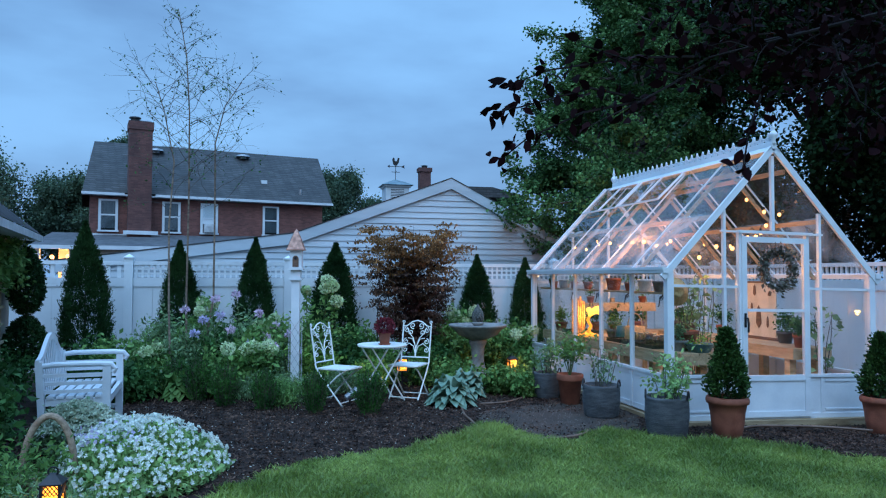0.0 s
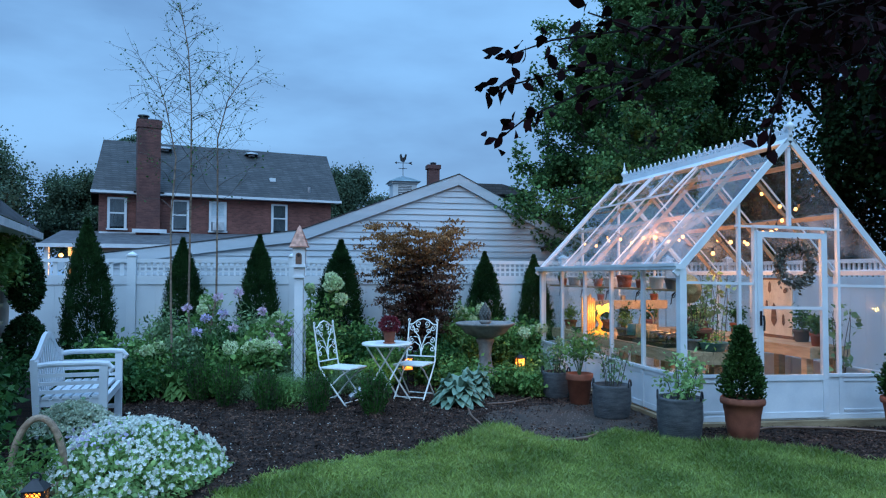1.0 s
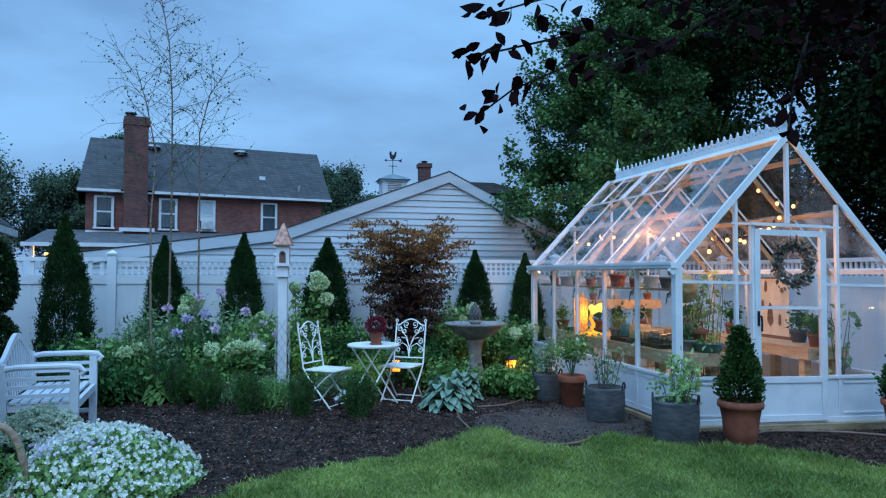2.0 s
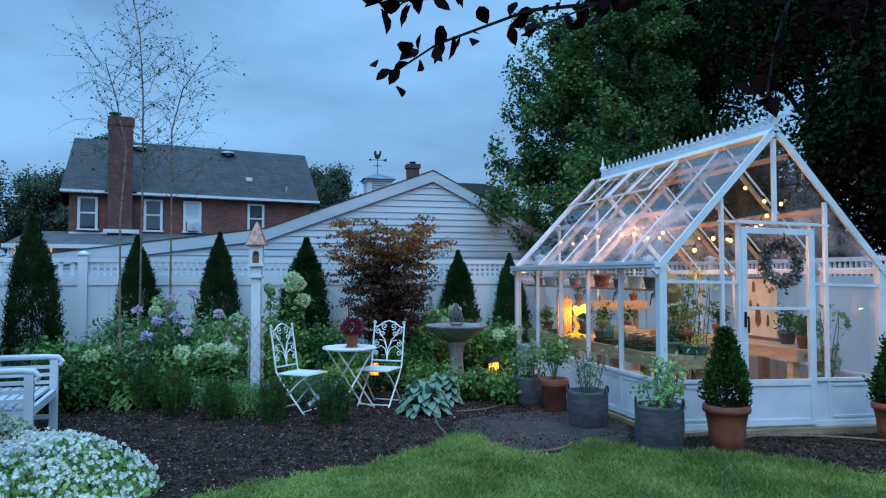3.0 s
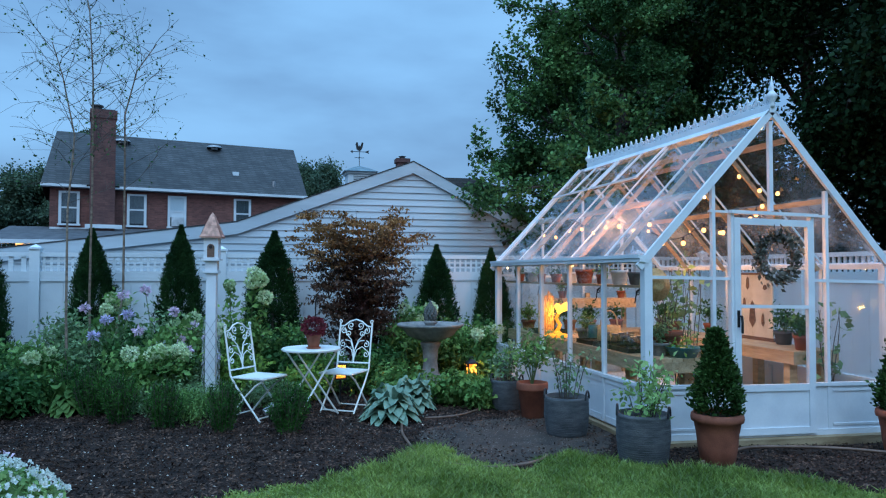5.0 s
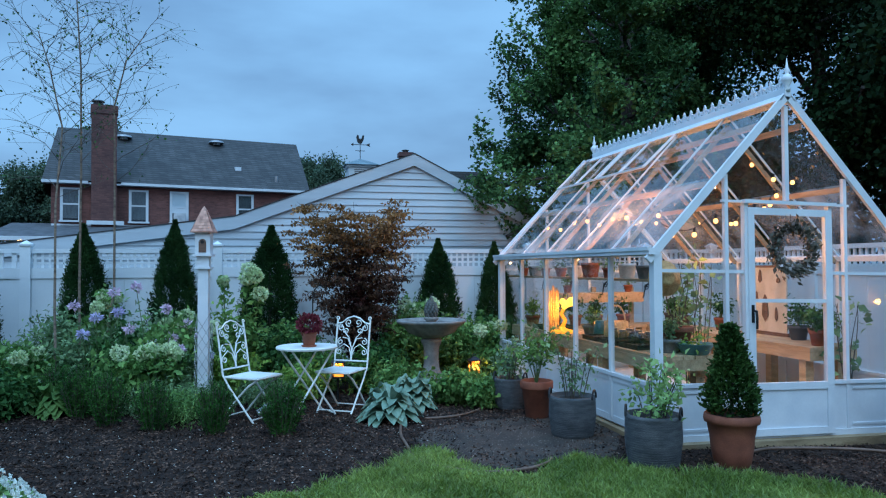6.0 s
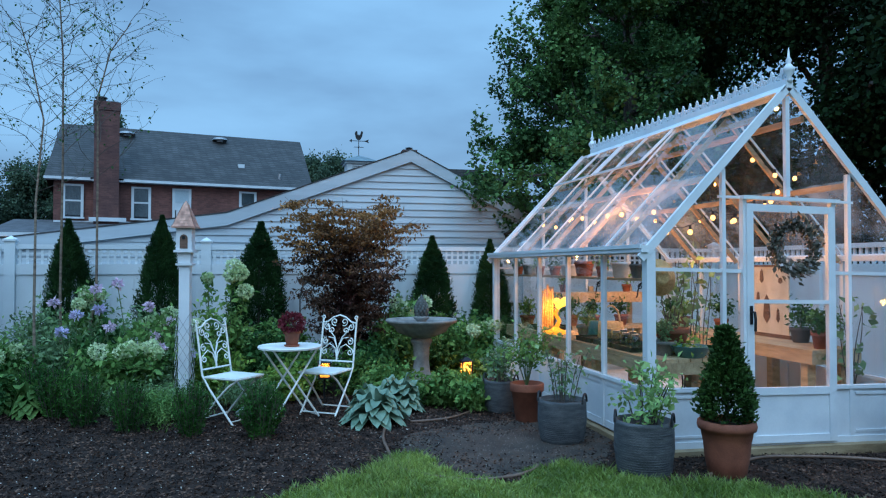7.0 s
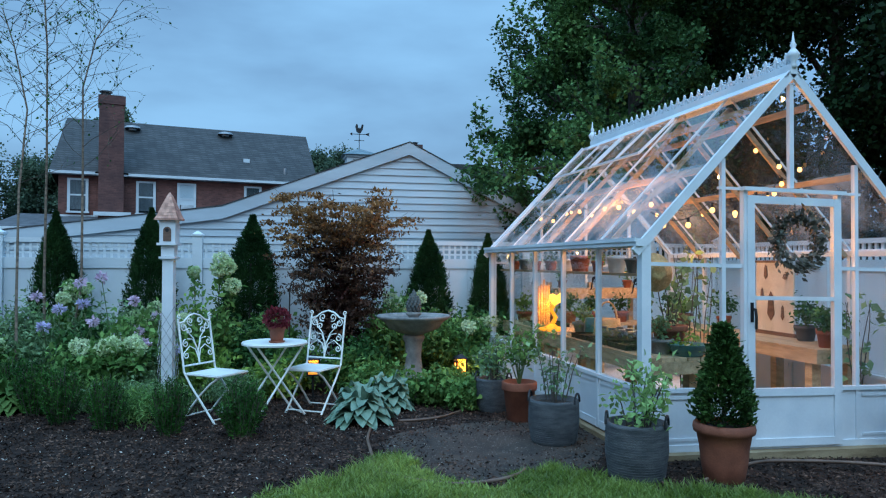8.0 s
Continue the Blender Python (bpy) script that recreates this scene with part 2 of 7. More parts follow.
M_STEM = mat("green_stem", (0.05, 0.09, 0.03), (0.10, 0.15, 0.05), 6, 0.6)
M_MULCH = mat("mulch", (0.012, 0.0075, 0.006), (0.042, 0.025, 0.019), 9, 0.95, bump=1.0, bscale=45, fine=0.5, spec=0.15)
M_CHIP = mat("mulch_chip", (0.012, 0.007, 0.006), (0.125, 0.074, 0.054), 6, 0.9, fine=0.2, island=0.85, spec=0.2)
M_DIRT = mat("trodden_dirt", (0.022, 0.014, 0.010), (0.060, 0.041, 0.030), 5, 0.95, bump=0.8, bscale=60, fine=0.45)
M_PEBBLE = mat("pebble", (0.20, 0.18, 0.155), (0.42, 0.385, 0.34), 5, 0.8, island=0.6)
M_TURF = mat("turf", (0.055, 0.098, 0.018), (0.105, 0.16, 0.036), 3, 0.95, bump=0.8, bscale=40, fine=0.4)
L_GRASS = mat("grass_blade", (0.12, 0.185, 0.028), (0.265, 0.345, 0.075), 1.4, 0.5, fine=0.0, island=0.4, thin=0.35, lo=0.4, hi=0.6)
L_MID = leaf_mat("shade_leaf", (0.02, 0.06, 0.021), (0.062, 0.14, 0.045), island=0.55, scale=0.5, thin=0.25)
# leaf colour taken down to near black to stand for canopy shade
L_DEEP = leaf_mat("deep_shade_leaf", (0.006, 0.017, 0.007), (0.016, 0.04, 0.014), island=0.5, scale=0.5, thin=0.08, spec=0.06)
L_MAPLE = leaf_mat("maple_leaf", (0.029, 0.077, 0.027), (0.10, 0.195, 0.060), island=0.6, scale=0.5)
# paler, bluer leaf colour paints in the haze of distance
L_FAR = leaf_mat("hazy_far_leaf", (0.05, 0.088, 0.06), (0.10, 0.15, 0.085), island=0.5, scale=0.3)
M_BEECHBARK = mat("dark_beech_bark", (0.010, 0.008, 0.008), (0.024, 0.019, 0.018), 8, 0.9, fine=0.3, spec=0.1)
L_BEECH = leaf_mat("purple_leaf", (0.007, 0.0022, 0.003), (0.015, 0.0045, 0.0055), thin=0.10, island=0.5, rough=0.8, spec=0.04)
# inner and lower maple leaves coloured darker for the shade inside the crown
L_JCORE = leaf_mat("shaded_core_leaf", (0.028, 0.012, 0.012), (0.06, 0.022, 0.018), thin=0.1, island=0.5)
L_JMID = leaf_mat("shaded_purple_maple_leaf", (0.045, 0.025, 0.021), (0.14, 0.072, 0.045), thin=0.15, island=0.5)
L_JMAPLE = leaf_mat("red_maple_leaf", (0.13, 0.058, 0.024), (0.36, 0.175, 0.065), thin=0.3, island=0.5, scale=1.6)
L_ARBOR = leaf_mat("arborvitae_leaf", (0.013, 0.040, 0.014), (0.034, 0.083, 0.026), thin=0.1, island=0.35, spec=0.08)
L_YEW = leaf_mat("yew_leaf", (0.018, 0.07, 0.015), (0.058, 0.165, 0.034), thin=0.1, island=0.45, spec=0.08)
L_BOX = leaf_mat("boxwood_leaf", (0.018, 0.048, 0.012), (0.05, 0.11, 0.026), thin=0.15, island=0.6)
L_BED = leaf_mat("border_leaf", (0.075, 0.175, 0.045), (0.19, 0.33, 0.095), island=0.45)
L_BED2 = leaf_mat("bluish_leaf", (0.12, 0.21, 0.10), (0.25, 0.37, 0.18), island=0.45)
L_LIME = leaf_mat("lime_leaf", (0.15, 0.27, 0.05), (0.26, 0.40, 0.09), island=0.4)
L_DARKBED = leaf_mat("dark_leaf", (0.026, 0.085, 0.024), (0.06, 0.15, 0.04), island=0.45)
L_HOSTA = mat("hosta_leaf", (0.12, 0.22, 0.15), (0.24, 0.36, 0.25), 12, 0.45, fine=0.15, island=0.25, thin=0.15)
L_PALE = leaf_mat("pale_leaf", (0.2, 0.35, 0.12), (0.36, 0.52, 0.2), island=0.4)
L_SILVER = leaf_mat("silver_leaf", (0.13, 0.23, 0.12), (0.27, 0.38, 0.22), island=0.4)
P_WHITE = leaf_mat("white_petal", (0.70, 0.74, 0.68), (0.86, 0.87, 0.80), thin=0.35, island=0.15)
P_HYD = leaf_mat("hydrangea_petal", (0.5, 0.62, 0.32), (0.76, 0.82, 0.55), thin=0.3, island=0.25)
P_PINK = leaf_mat("pink_petal", (0.62, 0.44, 0.58), (0.82, 0.66, 0.78), thin=0.3, island=0.3)
P_BLUE = leaf_mat("lilac_petal", (0.52, 0.46, 0.66), (0.68, 0.62, 0.8), thin=0.3, island=0.3)
P_SEDUM = leaf_mat("sedum_flower", (0.40, 0.47, 0.34), (0.60, 0.66, 0.52), thin=0.2, island=0.3)
P_RED = leaf_mat("burgundy_leaf", (0.12, 0.018, 0.028), (0.27, 0.045, 0.06), thin=0.25, island=0.5)


# ---- building helpers ----
def thing(name, loc=(0, 0, 0), label="", category="", group="", kind="", turn=0.0):
    ob = new(name)
    ob.matrix_basis = pose(*loc, 0, 0, turn)
    ob.empty_display_size = 0.1
    return tagged(ob, label, category, group, kind)


def finish(name, me, material, parent=None, label=""):
    me.materials.append(material)
    ob = new(name, me)
    ob.parent = parent
    if label:
        ob["label"] = label
    return ob


def part(name, bm, material, parent=None, label="", smooth=False):
    me = bpy.data.meshes.new(name)
    bm.normal_update()
    if smooth:
        for f in bm.faces:
            f.smooth = True
    bm.to_mesh(me)
    bm.free()
    return finish(name, me, material, parent, label)


def soft(ob, width=0.004):
    mod = ob.modifiers.new("edge", "BEVEL")
    mod.width, mod.segments, mod.limit_method = width, 1, "ANGLE"
    return ob


def box(x0, x1, y0, y1, z0, z1, bm=None, turn=None):
    bm = bm or bmesh.new()
    vs = [bm.verts.new(p) for p in ((x0, y0, z0), (x1, y0, z0), (x1, y1, z0), (x0, y1, z0), (x0, y0, z1), (x1, y0, z1), (x1, y1, z1), (x0, y1, z1))]
    for f in ((0, 3, 2, 1), (4, 5, 6, 7), (0, 1, 5, 4), (1, 2, 6, 5), (2, 3, 7, 6), (3, 0, 4, 7)):
        bm.faces.new([vs[i] for i in f])
    if turn:
        bmesh.ops.transform(bm, matrix=turn, verts=vs)
    return bm


def beam(p, q, w, d, bm=None, up=(0, 0, 1)):
    """A square bar from p to q, w wide across and d deep along up."""
    bm = bm or bmesh.new()
    p, q = Vector(p), Vector(q)
    a = (q - p).normalized()
    u = Vector(up)
    s = a.cross(u)
    if s.length < 1e-4:
        s = a.cross(Vector((0, 1, 0)))
    s.normalize()
    u = s.cross(a).normalized()
    vs = []
    for c in (p, q):
        for i, j in ((-1, -1), (1, -1), (1, 1), (-1, 1)):
            vs.append(bm.verts.new(c + s * (w / 2 * i) + u * (d / 2 * j)))
    for f in ((3, 2, 1, 0), (4, 5, 6, 7), (0, 1, 5, 4), (1, 2, 6, 5), (2, 3, 7, 6), (3, 0, 4, 7)):
        bm.faces.new([vs[i] for i in f])
    return bm


def prism(points, y0, y1, bm=None):
    """An outline in x and z, from y0 to y1."""
    bm = bm or bmesh.new()
    a = [bm.verts.new((x, y0, z)) for x, z in points]
    b = [bm.verts.new((x, y1, z)) for x, z in points]
    k = len(points)
    bm.faces.new(a)
    bm.faces.new(b[::-1])
    for i in range(k):
        bm.faces.new((a[i], b[i], b[(i + 1) % k], a[(i + 1) % k]))
    bmesh.ops.recalc_face_normals(bm, faces=bm.faces)
    return bm


def tube(points, r0, r1=None, seg=6, bm=None):
    """A round bar along points, tapering from r0 to r1."""
    bm = bm or bmesh.new()
    r1 = r0 if r1 is None else r1
    pts = [Vector(p) for p in points]
    k = len(pts)
    rings = []
    side = None
    for i, p in enumerate(pts):
        a = (pts[min(i + 1, k - 1)] - pts[max(i - 1, 0)]).normalized()
        if side is None:
            side = a.orthogonal().normalized()
        side = (side - a * side.dot(a)).normalized()
        other = a.cross(side)
        r = r0 + (r1 - r0) * i / max(1, k - 1)
        rings.append([bm.verts.new(p + (side * math.cos(2 * math.pi * j / seg) + other * math.sin(2 * math.pi * j / seg)) * r) for j in range(seg)])
    for a, b in zip(rings, rings[1:]):
        for j in range(seg):
            bm.faces.new((a[j], a[(j + 1) % seg], b[(j + 1) % seg], b[j]))
    bm.faces.new(rings[0][::-1])
    bm.faces.new(rings[-1])
    return bm


def lathe(profile, seg=24, bm=None, at=(0, 0, 0)):
    """A turned body: radius and height, from the bottom up."""
    bm = bm or bmesh.new()
    rings = []
    for r, z in profile:
        rings.append([bm.verts.new((at[0] + r * math.cos(2 * math.pi * j / seg), at[1] + r * math.sin(2 * math.pi * j / seg), at[2] + z)) for j in range(seg)])
    for a, b in zip(rings, rings[1:]):
        for j in range(seg):
            bm.faces.new((a[j], a[(j + 1) % seg], b[(j + 1) % seg], b[j]))
    bm.faces.new(rings[0][::-1])
    bm.faces.new(rings[-1])
    return bm


def ball(at, r, seg=10, squash=1.0, bm=None):
    k = max(4, seg // 2)
    return lathe([(max(1e-4, r * math.sin(math.pi * i / k)), -r * squash * math.cos(math.pi * i / k)) for i in range(k + 1)], seg, bm, at)


def leaves(name, pts, size, rng, material, parent, label="", aspect=0.55, way=None, flat=0.5, droop=0.0, jitter=0.35, fine=False):
    """Many small folded leaves at pts, as one mesh."""
    pts = np.asarray(pts, float)
    n = len(pts)
    d = rng.normal(size=(n, 3)) if way is None else np.asarray(way, float) + rng.normal(size=(n, 3)) * jitter
    d[:, 2] -= droop
    d /= np.linalg.norm(d, axis=1, keepdims=True) + 1e-9
    nm = rng.normal(size=(n, 3)) * (1 - flat) + np.array((0, 0, 1.0)) * flat
    s = np.cross(d, nm)
    s /= np.linalg.norm(s, axis=1, keepdims=True) + 1e-9
    u = np.cross(s, d)
    L = (np.asarray(size) * rng.uniform(0.65, 1.3, n))[:, None]
    if fine:
        rim = ((0.0, 0.0, 0.0), (0.2, 0.30, 0.05), (0.45, 0.5, 0.09), (0.75, 0.34, 0.04), (1.0, 0.0, -0.10), (0.75, -0.34, 0.04), (0.45, -0.5, 0.09), (0.2, -0.30, 0.05))
    else:
        rim = ((0.0, 0.0, 0.0), (0.45, 0.5, 0.1), (1.0, 0.0, -0.08), (0.45, -0.5, 0.1))
    k = len(rim)
    v = np.stack([pts + d * L * f + s * L * aspect * w + u * L * h for f, w, h in rim], 1)
    me = bpy.data.meshes.new(name)
    me.vertices.add(n * k)
    me.vertices.foreach_set("co", v.ravel())
    me.loops.add(n * k)
    me.loops.foreach_set("vertex_index", np.arange(n * k, dtype=np.int32))
    me.polygons.add(n)
    me.polygons.foreach_set("loop_start", np.arange(0, n * k, k, dtype=np.int32))
    me.update(calc_edges=True)
    return finish(name, me, material, parent, label)


def limb(rng, p, d, length, r, depth, out, tips, spread=0.6, rise=0.1, kids=3, shrink=0.68, steps=5, wander=0.18):
    """A limb with its branches: tapered tubes in out, the ends in tips."""
    p, d = Vector(p), Vector(d).normalized()
    pts = [p.copy()]
    for i in range(steps):
        d = (d + Vector(rng.normal(size=3)) * wander + Vector((0, 0, rise))).normalized()
        p = p + d * (length / steps)
        pts.append(p.copy())
    tube(pts, r, r * 0.55, 6 if r > 0.02 else 4, out)
    if depth == 0:
        tips.extend((q, d.copy()) for q in pts[1:])
        return
    tips.extend((q, d.copy()) for q in pts[3:])
    for k in range(kids):
        i = int(rng.integers(2, steps + 1))
        nd = (d + Vector(rng.normal(size=3)) * spread).normalized()
        limb(rng, pts[i], nd, length * shrink * rng.uniform(0.8, 1.15), r * 0.5, depth - 1, out, tips, spread, rise, kids, shrink, steps, wander)


def cloud(rng, centres, per, radius):
    """Points scattered round centres."""
    c = np.repeat(np.asarray([tuple(q) for q in centres], float), per, axis=0)
    return c + rng.normal(size=c.shape) * radius


# ---- ground ----
def dip(x, y):
    """The ground falls a hand's breadth towards the door side of the greenhouse."""
    fx = np.clip((np.asarray(x, float) + 0.1) / 2.6, 0, 1)
    fy = np.clip((np.asarray(y, float) + 1.35) / 0.9, 0, 1)
    return -0.085 * fx * fx * (3 - 2 * fx) * fy * fy * (3 - 2 * fy)


def ground():
    bm = bmesh.new()
    bmesh.ops.create_grid(bm, x_segments=120, y_segments=120, size=1.0)
    for v in bm.verts:
        x, y = math.copysign(abs(v.co.x) ** 3, v.co.x) * 300, math.copysign(abs(v.co.y) ** 3, v.co.y) * 300
        v.co = Vector((x, y, float(dip(x, y))))
    tagged(part("ground", bm, M_MULCH), "dark brown mulch and soil of the garden beds", "ground", kind="structure")


EDGE = [(-4.9, -22.0), (-4.75, -9.0), (-4.62, -2.6), (-4.39, -1.45), (-3.95, -0.85), (-3.42, -0.58), (-2.9, -0.44), (-2.45, -0.18), (-2.07, 0.15), (-1.88, 0.42),
        (-1.77, 0.32), (-1.7, -0.06), (-1.5, -0.42), (-1.28, -0.5), (-1.1, -0.3), (-0.8, -0.1), (-0.58, -0.38), (-0.42, -0.7), (-0.1, -0.8), (0.24, -0.93), (0.72, -1.5),
        (1.0, -1.8), (2.6, -2.4), (8.0, -3.2), (16.0, -4.5), (16.0, -22.0)]


def inside(x, y, poly):
    hit = np.zeros(len(x), bool)
    for (xa, ya), (xb, yb) in zip(poly, poly[1:] + poly[:1]):
        cross = (ya > y) != (yb > y)
        hit ^= cross & (x < (xb - xa) * (y - ya) / (yb - ya + 1e-12) + xa)
    return hit


def sheet(name, poly, z, material):
    bm = bmesh.new()
    bm.faces.new([bm.verts.new((x, y, z)) for x, y in poly])
    bmesh.ops.triangulate(bm, faces=bm.faces)
    return part(name, bm, material)


def lawn():
    tagged(sheet("lawn", EDGE, 0.006, M_TURF), "short mown green lawn with an uneven edge", "lawn", kind="structure")


ground()
lawn()
path_ring = [(-0.95 + 0.9 * math.cos(a) * (1 + 0.12 * math.sin(3 * a)) + 0.15 * math.sin(a), 0.55 + 0.95 * math.sin(a) * (1 + 0.1 * math.cos(2 * a)))
             for a in np.linspace(0, 2 * math.pi, 36, endpoint=False)]
tagged(sheet("path", path_ring, 0.0035, M_DIRT), "trodden dirt and gravel path beside the planters", "path", kind="structure")


# ---- fence ----
def fence_post(parent, x, y, h=1.80):
    p = part("post", box(x - 0.065, x + 0.065, y - 0.065, y + 0.065, 0, h), M_VINYL, parent)
    bm = box(x - 0.08, x + 0.08, y - 0.08, y + 0.08, h, h + 0.025)
    top = bm.verts.new((x, y, h + 0.075))
    base = [bm.verts.new((x + i * 0.07, y + j * 0.07, h + 0.026)) for i, j in ((-1, -1), (1, -1), (1, 1), (-1, 1))]
    for i in range(4):
        bm.faces.new((base[i], base[(i + 1) % 4], top))
    part("post_cap", bm, M_VINYL, p)


def fence_section(name, ax, ay, bx, by, lattice, label, last=False):
    """A section from a to b with solid boards and an openwork top."""
    L = math.hypot(bx - ax, by - ay)
    t = thing("fence_section", (ax, ay, 0), label, "fence", "garden fence sections", turn=math.degrees(math.atan2(by - ay, bx - ax)))
    fence_post(t, 0, 0)
    if last:
        fence_post(t, L, 0)
    x0, x1 = 0.066, L - 0.066
    part("bottom_rail", box(x0, x1, -0.025, 0.025, 0.05, 0.17), M_VINYL, t)
    part("middle_rail", box(x0, x1, -0.03, 0.03, 1.36, 1.50), M_VINYL, t)
    part("top_rail", box(x0, x1, -0.03, 0.03, 1.70, 1.76), M_VINYL, t)
    k = 8
    w = (x1 - x0) / k
    for i in range(k):
        bm = box(x0 + i * w + 0.0015, x0 + (i + 1) * w - 0.0015, -0.014, 0.014, 0.17, 1.36)
        part("board", bm, M_VINYL, t)
    part("groove_backing", box(x0, x1, 0.0145, 0.02, 0.17, 1.345), M_VINYL, t)
    if lattice:
        n = int(L / 0.092)
        for i in range(n):
            x = x0 + (i + 0.5) * (x1 - x0) / n
            part("lattice_slat", box(x - 0.016, x + 0.016, -0.012, -0.003, 1.50, 1.70), M_VINYL, t)
        for z in (1.565, 1.64):
            part("lattice_slat", box(x0, x1, -0.002, 0.007, z - 0.014, z + 0.014), M_VINYL, t)
    else:
        pitch, q = (0.165, 0.03) if ax < -6 else (0.1, 0.02)
        n = int(L / pitch)
        for i in range(n):
            x = x0 + (i + 0.5) * (x1 - x0) / n
            part("spindle", box(x - q, x + q, -0.012, 0.012, 1.50, 1.70), M_VINYL, t)


FY = 5.4
xs = [-10.7, -8.4, -6.21, -3.76, -1.4, 0.95, 3.0, 4.25]
for a, b in zip(xs, xs[1:]):
    lat = -6.4 < a < 0.0 or a > 0.5 and a < 2
    fence_section("fence", a, FY, b, FY, lat, "white vinyl privacy fence section with a square lattice top" if lat else "white vinyl privacy fence section with a spindle top")
for a, b in ((FY, 3.05), (3.05, 0.7), (0.7, -1.65), (-1.65, -4.0)):
    fence_section("fence", 4.25, a, 4.25, b, False, "white vinyl privacy fence section with a spindle top", last=b < -3)


# ---- neighbour's garage ----
def roof_z(x):
    if x < -3.6:
        return 2.36 + (x + 3.6) * 0.135
    return 3.53 - (-0.48 - x) * 0.375 if x < -0.48 else 3.53 - (x + 0.48) * 0.5


def garage():
    t = thing("garage", (0, 0, 0), "white clapboard neighbouring garage with a low gable roof", "garage")
    y = 7.4
    left, right = -7.6, 3.6
    outline = [(left, 0), (right, 0), (right, roof_z(right)), (-0.48, roof_z(-0.48)), (-3.6, roof_z(-3.6)), (left, roof_z(left))]
    part("wall", prism(outline, y, y + 6.5), M_TRIM, t)
    z, k = 0.9, 0
    while z < 3.45:
        top = z + 0.121

        def xl(h):
            if h > 2.36:
                return -0.48 - (3.53 - h) / 0.375
            return max(left, -3.6 - (2.36 - h) / 0.135)

        def xr(h):
            return min(right, -0.48 + (3.53 - h) / 0.5)
        bm = bmesh.new()
        a, b = xl(z), xr(z)
        c, d = xl(top), xr(top)
        if c >= d - 0.02:
            break
        f0 = [bm.verts.new(p) for p in ((a, y - 0.026, z), (b, y - 0.026, z), (d, y - 0.004, top), (c, y - 0.004, top))]
        f1 = [bm.verts.new(p) for p in ((a, y - 0.001, z), (b, y - 0.001, z))]
        bm.faces.new(f0)
        bm.faces.new((f0[1], f0[0], f1[0], f1[1]))
        part("clapboard", bm, M_SIDING, t)
        z = top
        k += 1
    for (xa, xb) in ((left - 0.25, -3.6), (-3.6, -0.48), (-0.48, right + 0.3)):
        za, zb = roof_z(xa), roof_z(xb)
        bm = prism([(xa, za - 0.21), (xb, zb - 0.21), (xb, zb - 0.002), (xa, za - 0.002)], y - 0.075, y - 0.028)
        part("rake_board", bm, M_SIDING, t)
        bm = prism([(xa, za), (xb, zb), (xb, zb + 0.02), (xa, za + 0.02)], y - 0.085, y + 6.7)
        part("roof", bm, M_SHINGLE, t)
    c = thing("cupola", (-0.93, 11.4, -0.03), "white louvred cupola with a dark metal roof on the ridge", "cupola")
    z0 = 3.3
    part("body", box(-0.3, 0.3, -0.3, 0.3, z0, 3.83), M_TRIM, c)
    part("cornice", box(-0.34, 0.34, -0.34, 0.34, 3.83, 3.88), M_TRIM, c)
    part("opening", box(-0.17, 0.17, -0.312, -0.303, 3.52, 3.8), M_DARK, c)
    for i in range(7):
        part("slat", box(-0.17, 0.17, -0.33, -0.313, 3.53 + i * 0.04, 3.553 + i * 0.04), M_LOUVRE, c)
    bm = bmesh.new()
    lo = [bm.verts.new((i * 0.4, j * 0.4, 3.88)) for i, j in ((-1, -1), (1, -1), (1, 1), (-1, 1))]
    mid = [bm.verts.new((i * 0.2, j * 0.2, 3.98)) for i, j in ((-1, -1), (1, -1), (1, 1), (-1, 1))]
    up = bm.verts.new((0, 0, 4.06))
    for i in range(4):
        bm.faces.new((lo[i], lo[(i + 1) % 4], mid[(i + 1) % 4], mid[i]))
        bm.faces.new((mid[i], mid[(i + 1) % 4], up))
    bm.faces.new(lo[::-1])
    part("roof", bm, M_VERD, c)
    v = thing("weathervane", (-0.93, 11.4, 4.02), "black iron weathervane with a cockerel on the cupola", "weathervane")
    v.matrix_basis = pose(-0.93, 11.4, 4.02) @ Matrix.Diagonal((0.66, 0.66, 0.80, 1))
    part("rod", tube([(0, 0, 0), (0, 0, 0.62)], 0.012), M_BLACK, v)
    part("cross_bar", tube([(-0.17, 0, 0.25), (0.17, 0, 0.25)], 0.009, bm=tube([(0, -0.17, 0.25), (0, 0.17, 0.25)], 0.009)), M_BLACK, v)
    bm = tube([(-0.24, 0, 0.43), (0.26, 0, 0.43)], 0.01)
    prism([(-0.24, 0.38), (-0.33, 0.43), (-0.24, 0.48)], -0.006, 0.006, bm)
    prism([(0.20, 0.425), (0.36, 0.375), (0.33, 0.43), (0.36, 0.485), (0.20, 0.435)], -0.006, 0.006, bm)
    part("arrow", bm, M_BLACK, v)
    bm = prism([(-0.1, 0.5), (-0.04, 0.46), (0.05, 0.46), (0.12, 0.56), (0.15, 0.7), (0.09, 0.72), (0.05, 0.62), (0.0, 0.58), (-0.04, 0.62),
                (-0.05, 0.70), (-0.1, 0.72), (-0.14, 0.65)], -0.008, 0.008)
    part("cockerel", bm, M_BLACK, v)


garage()


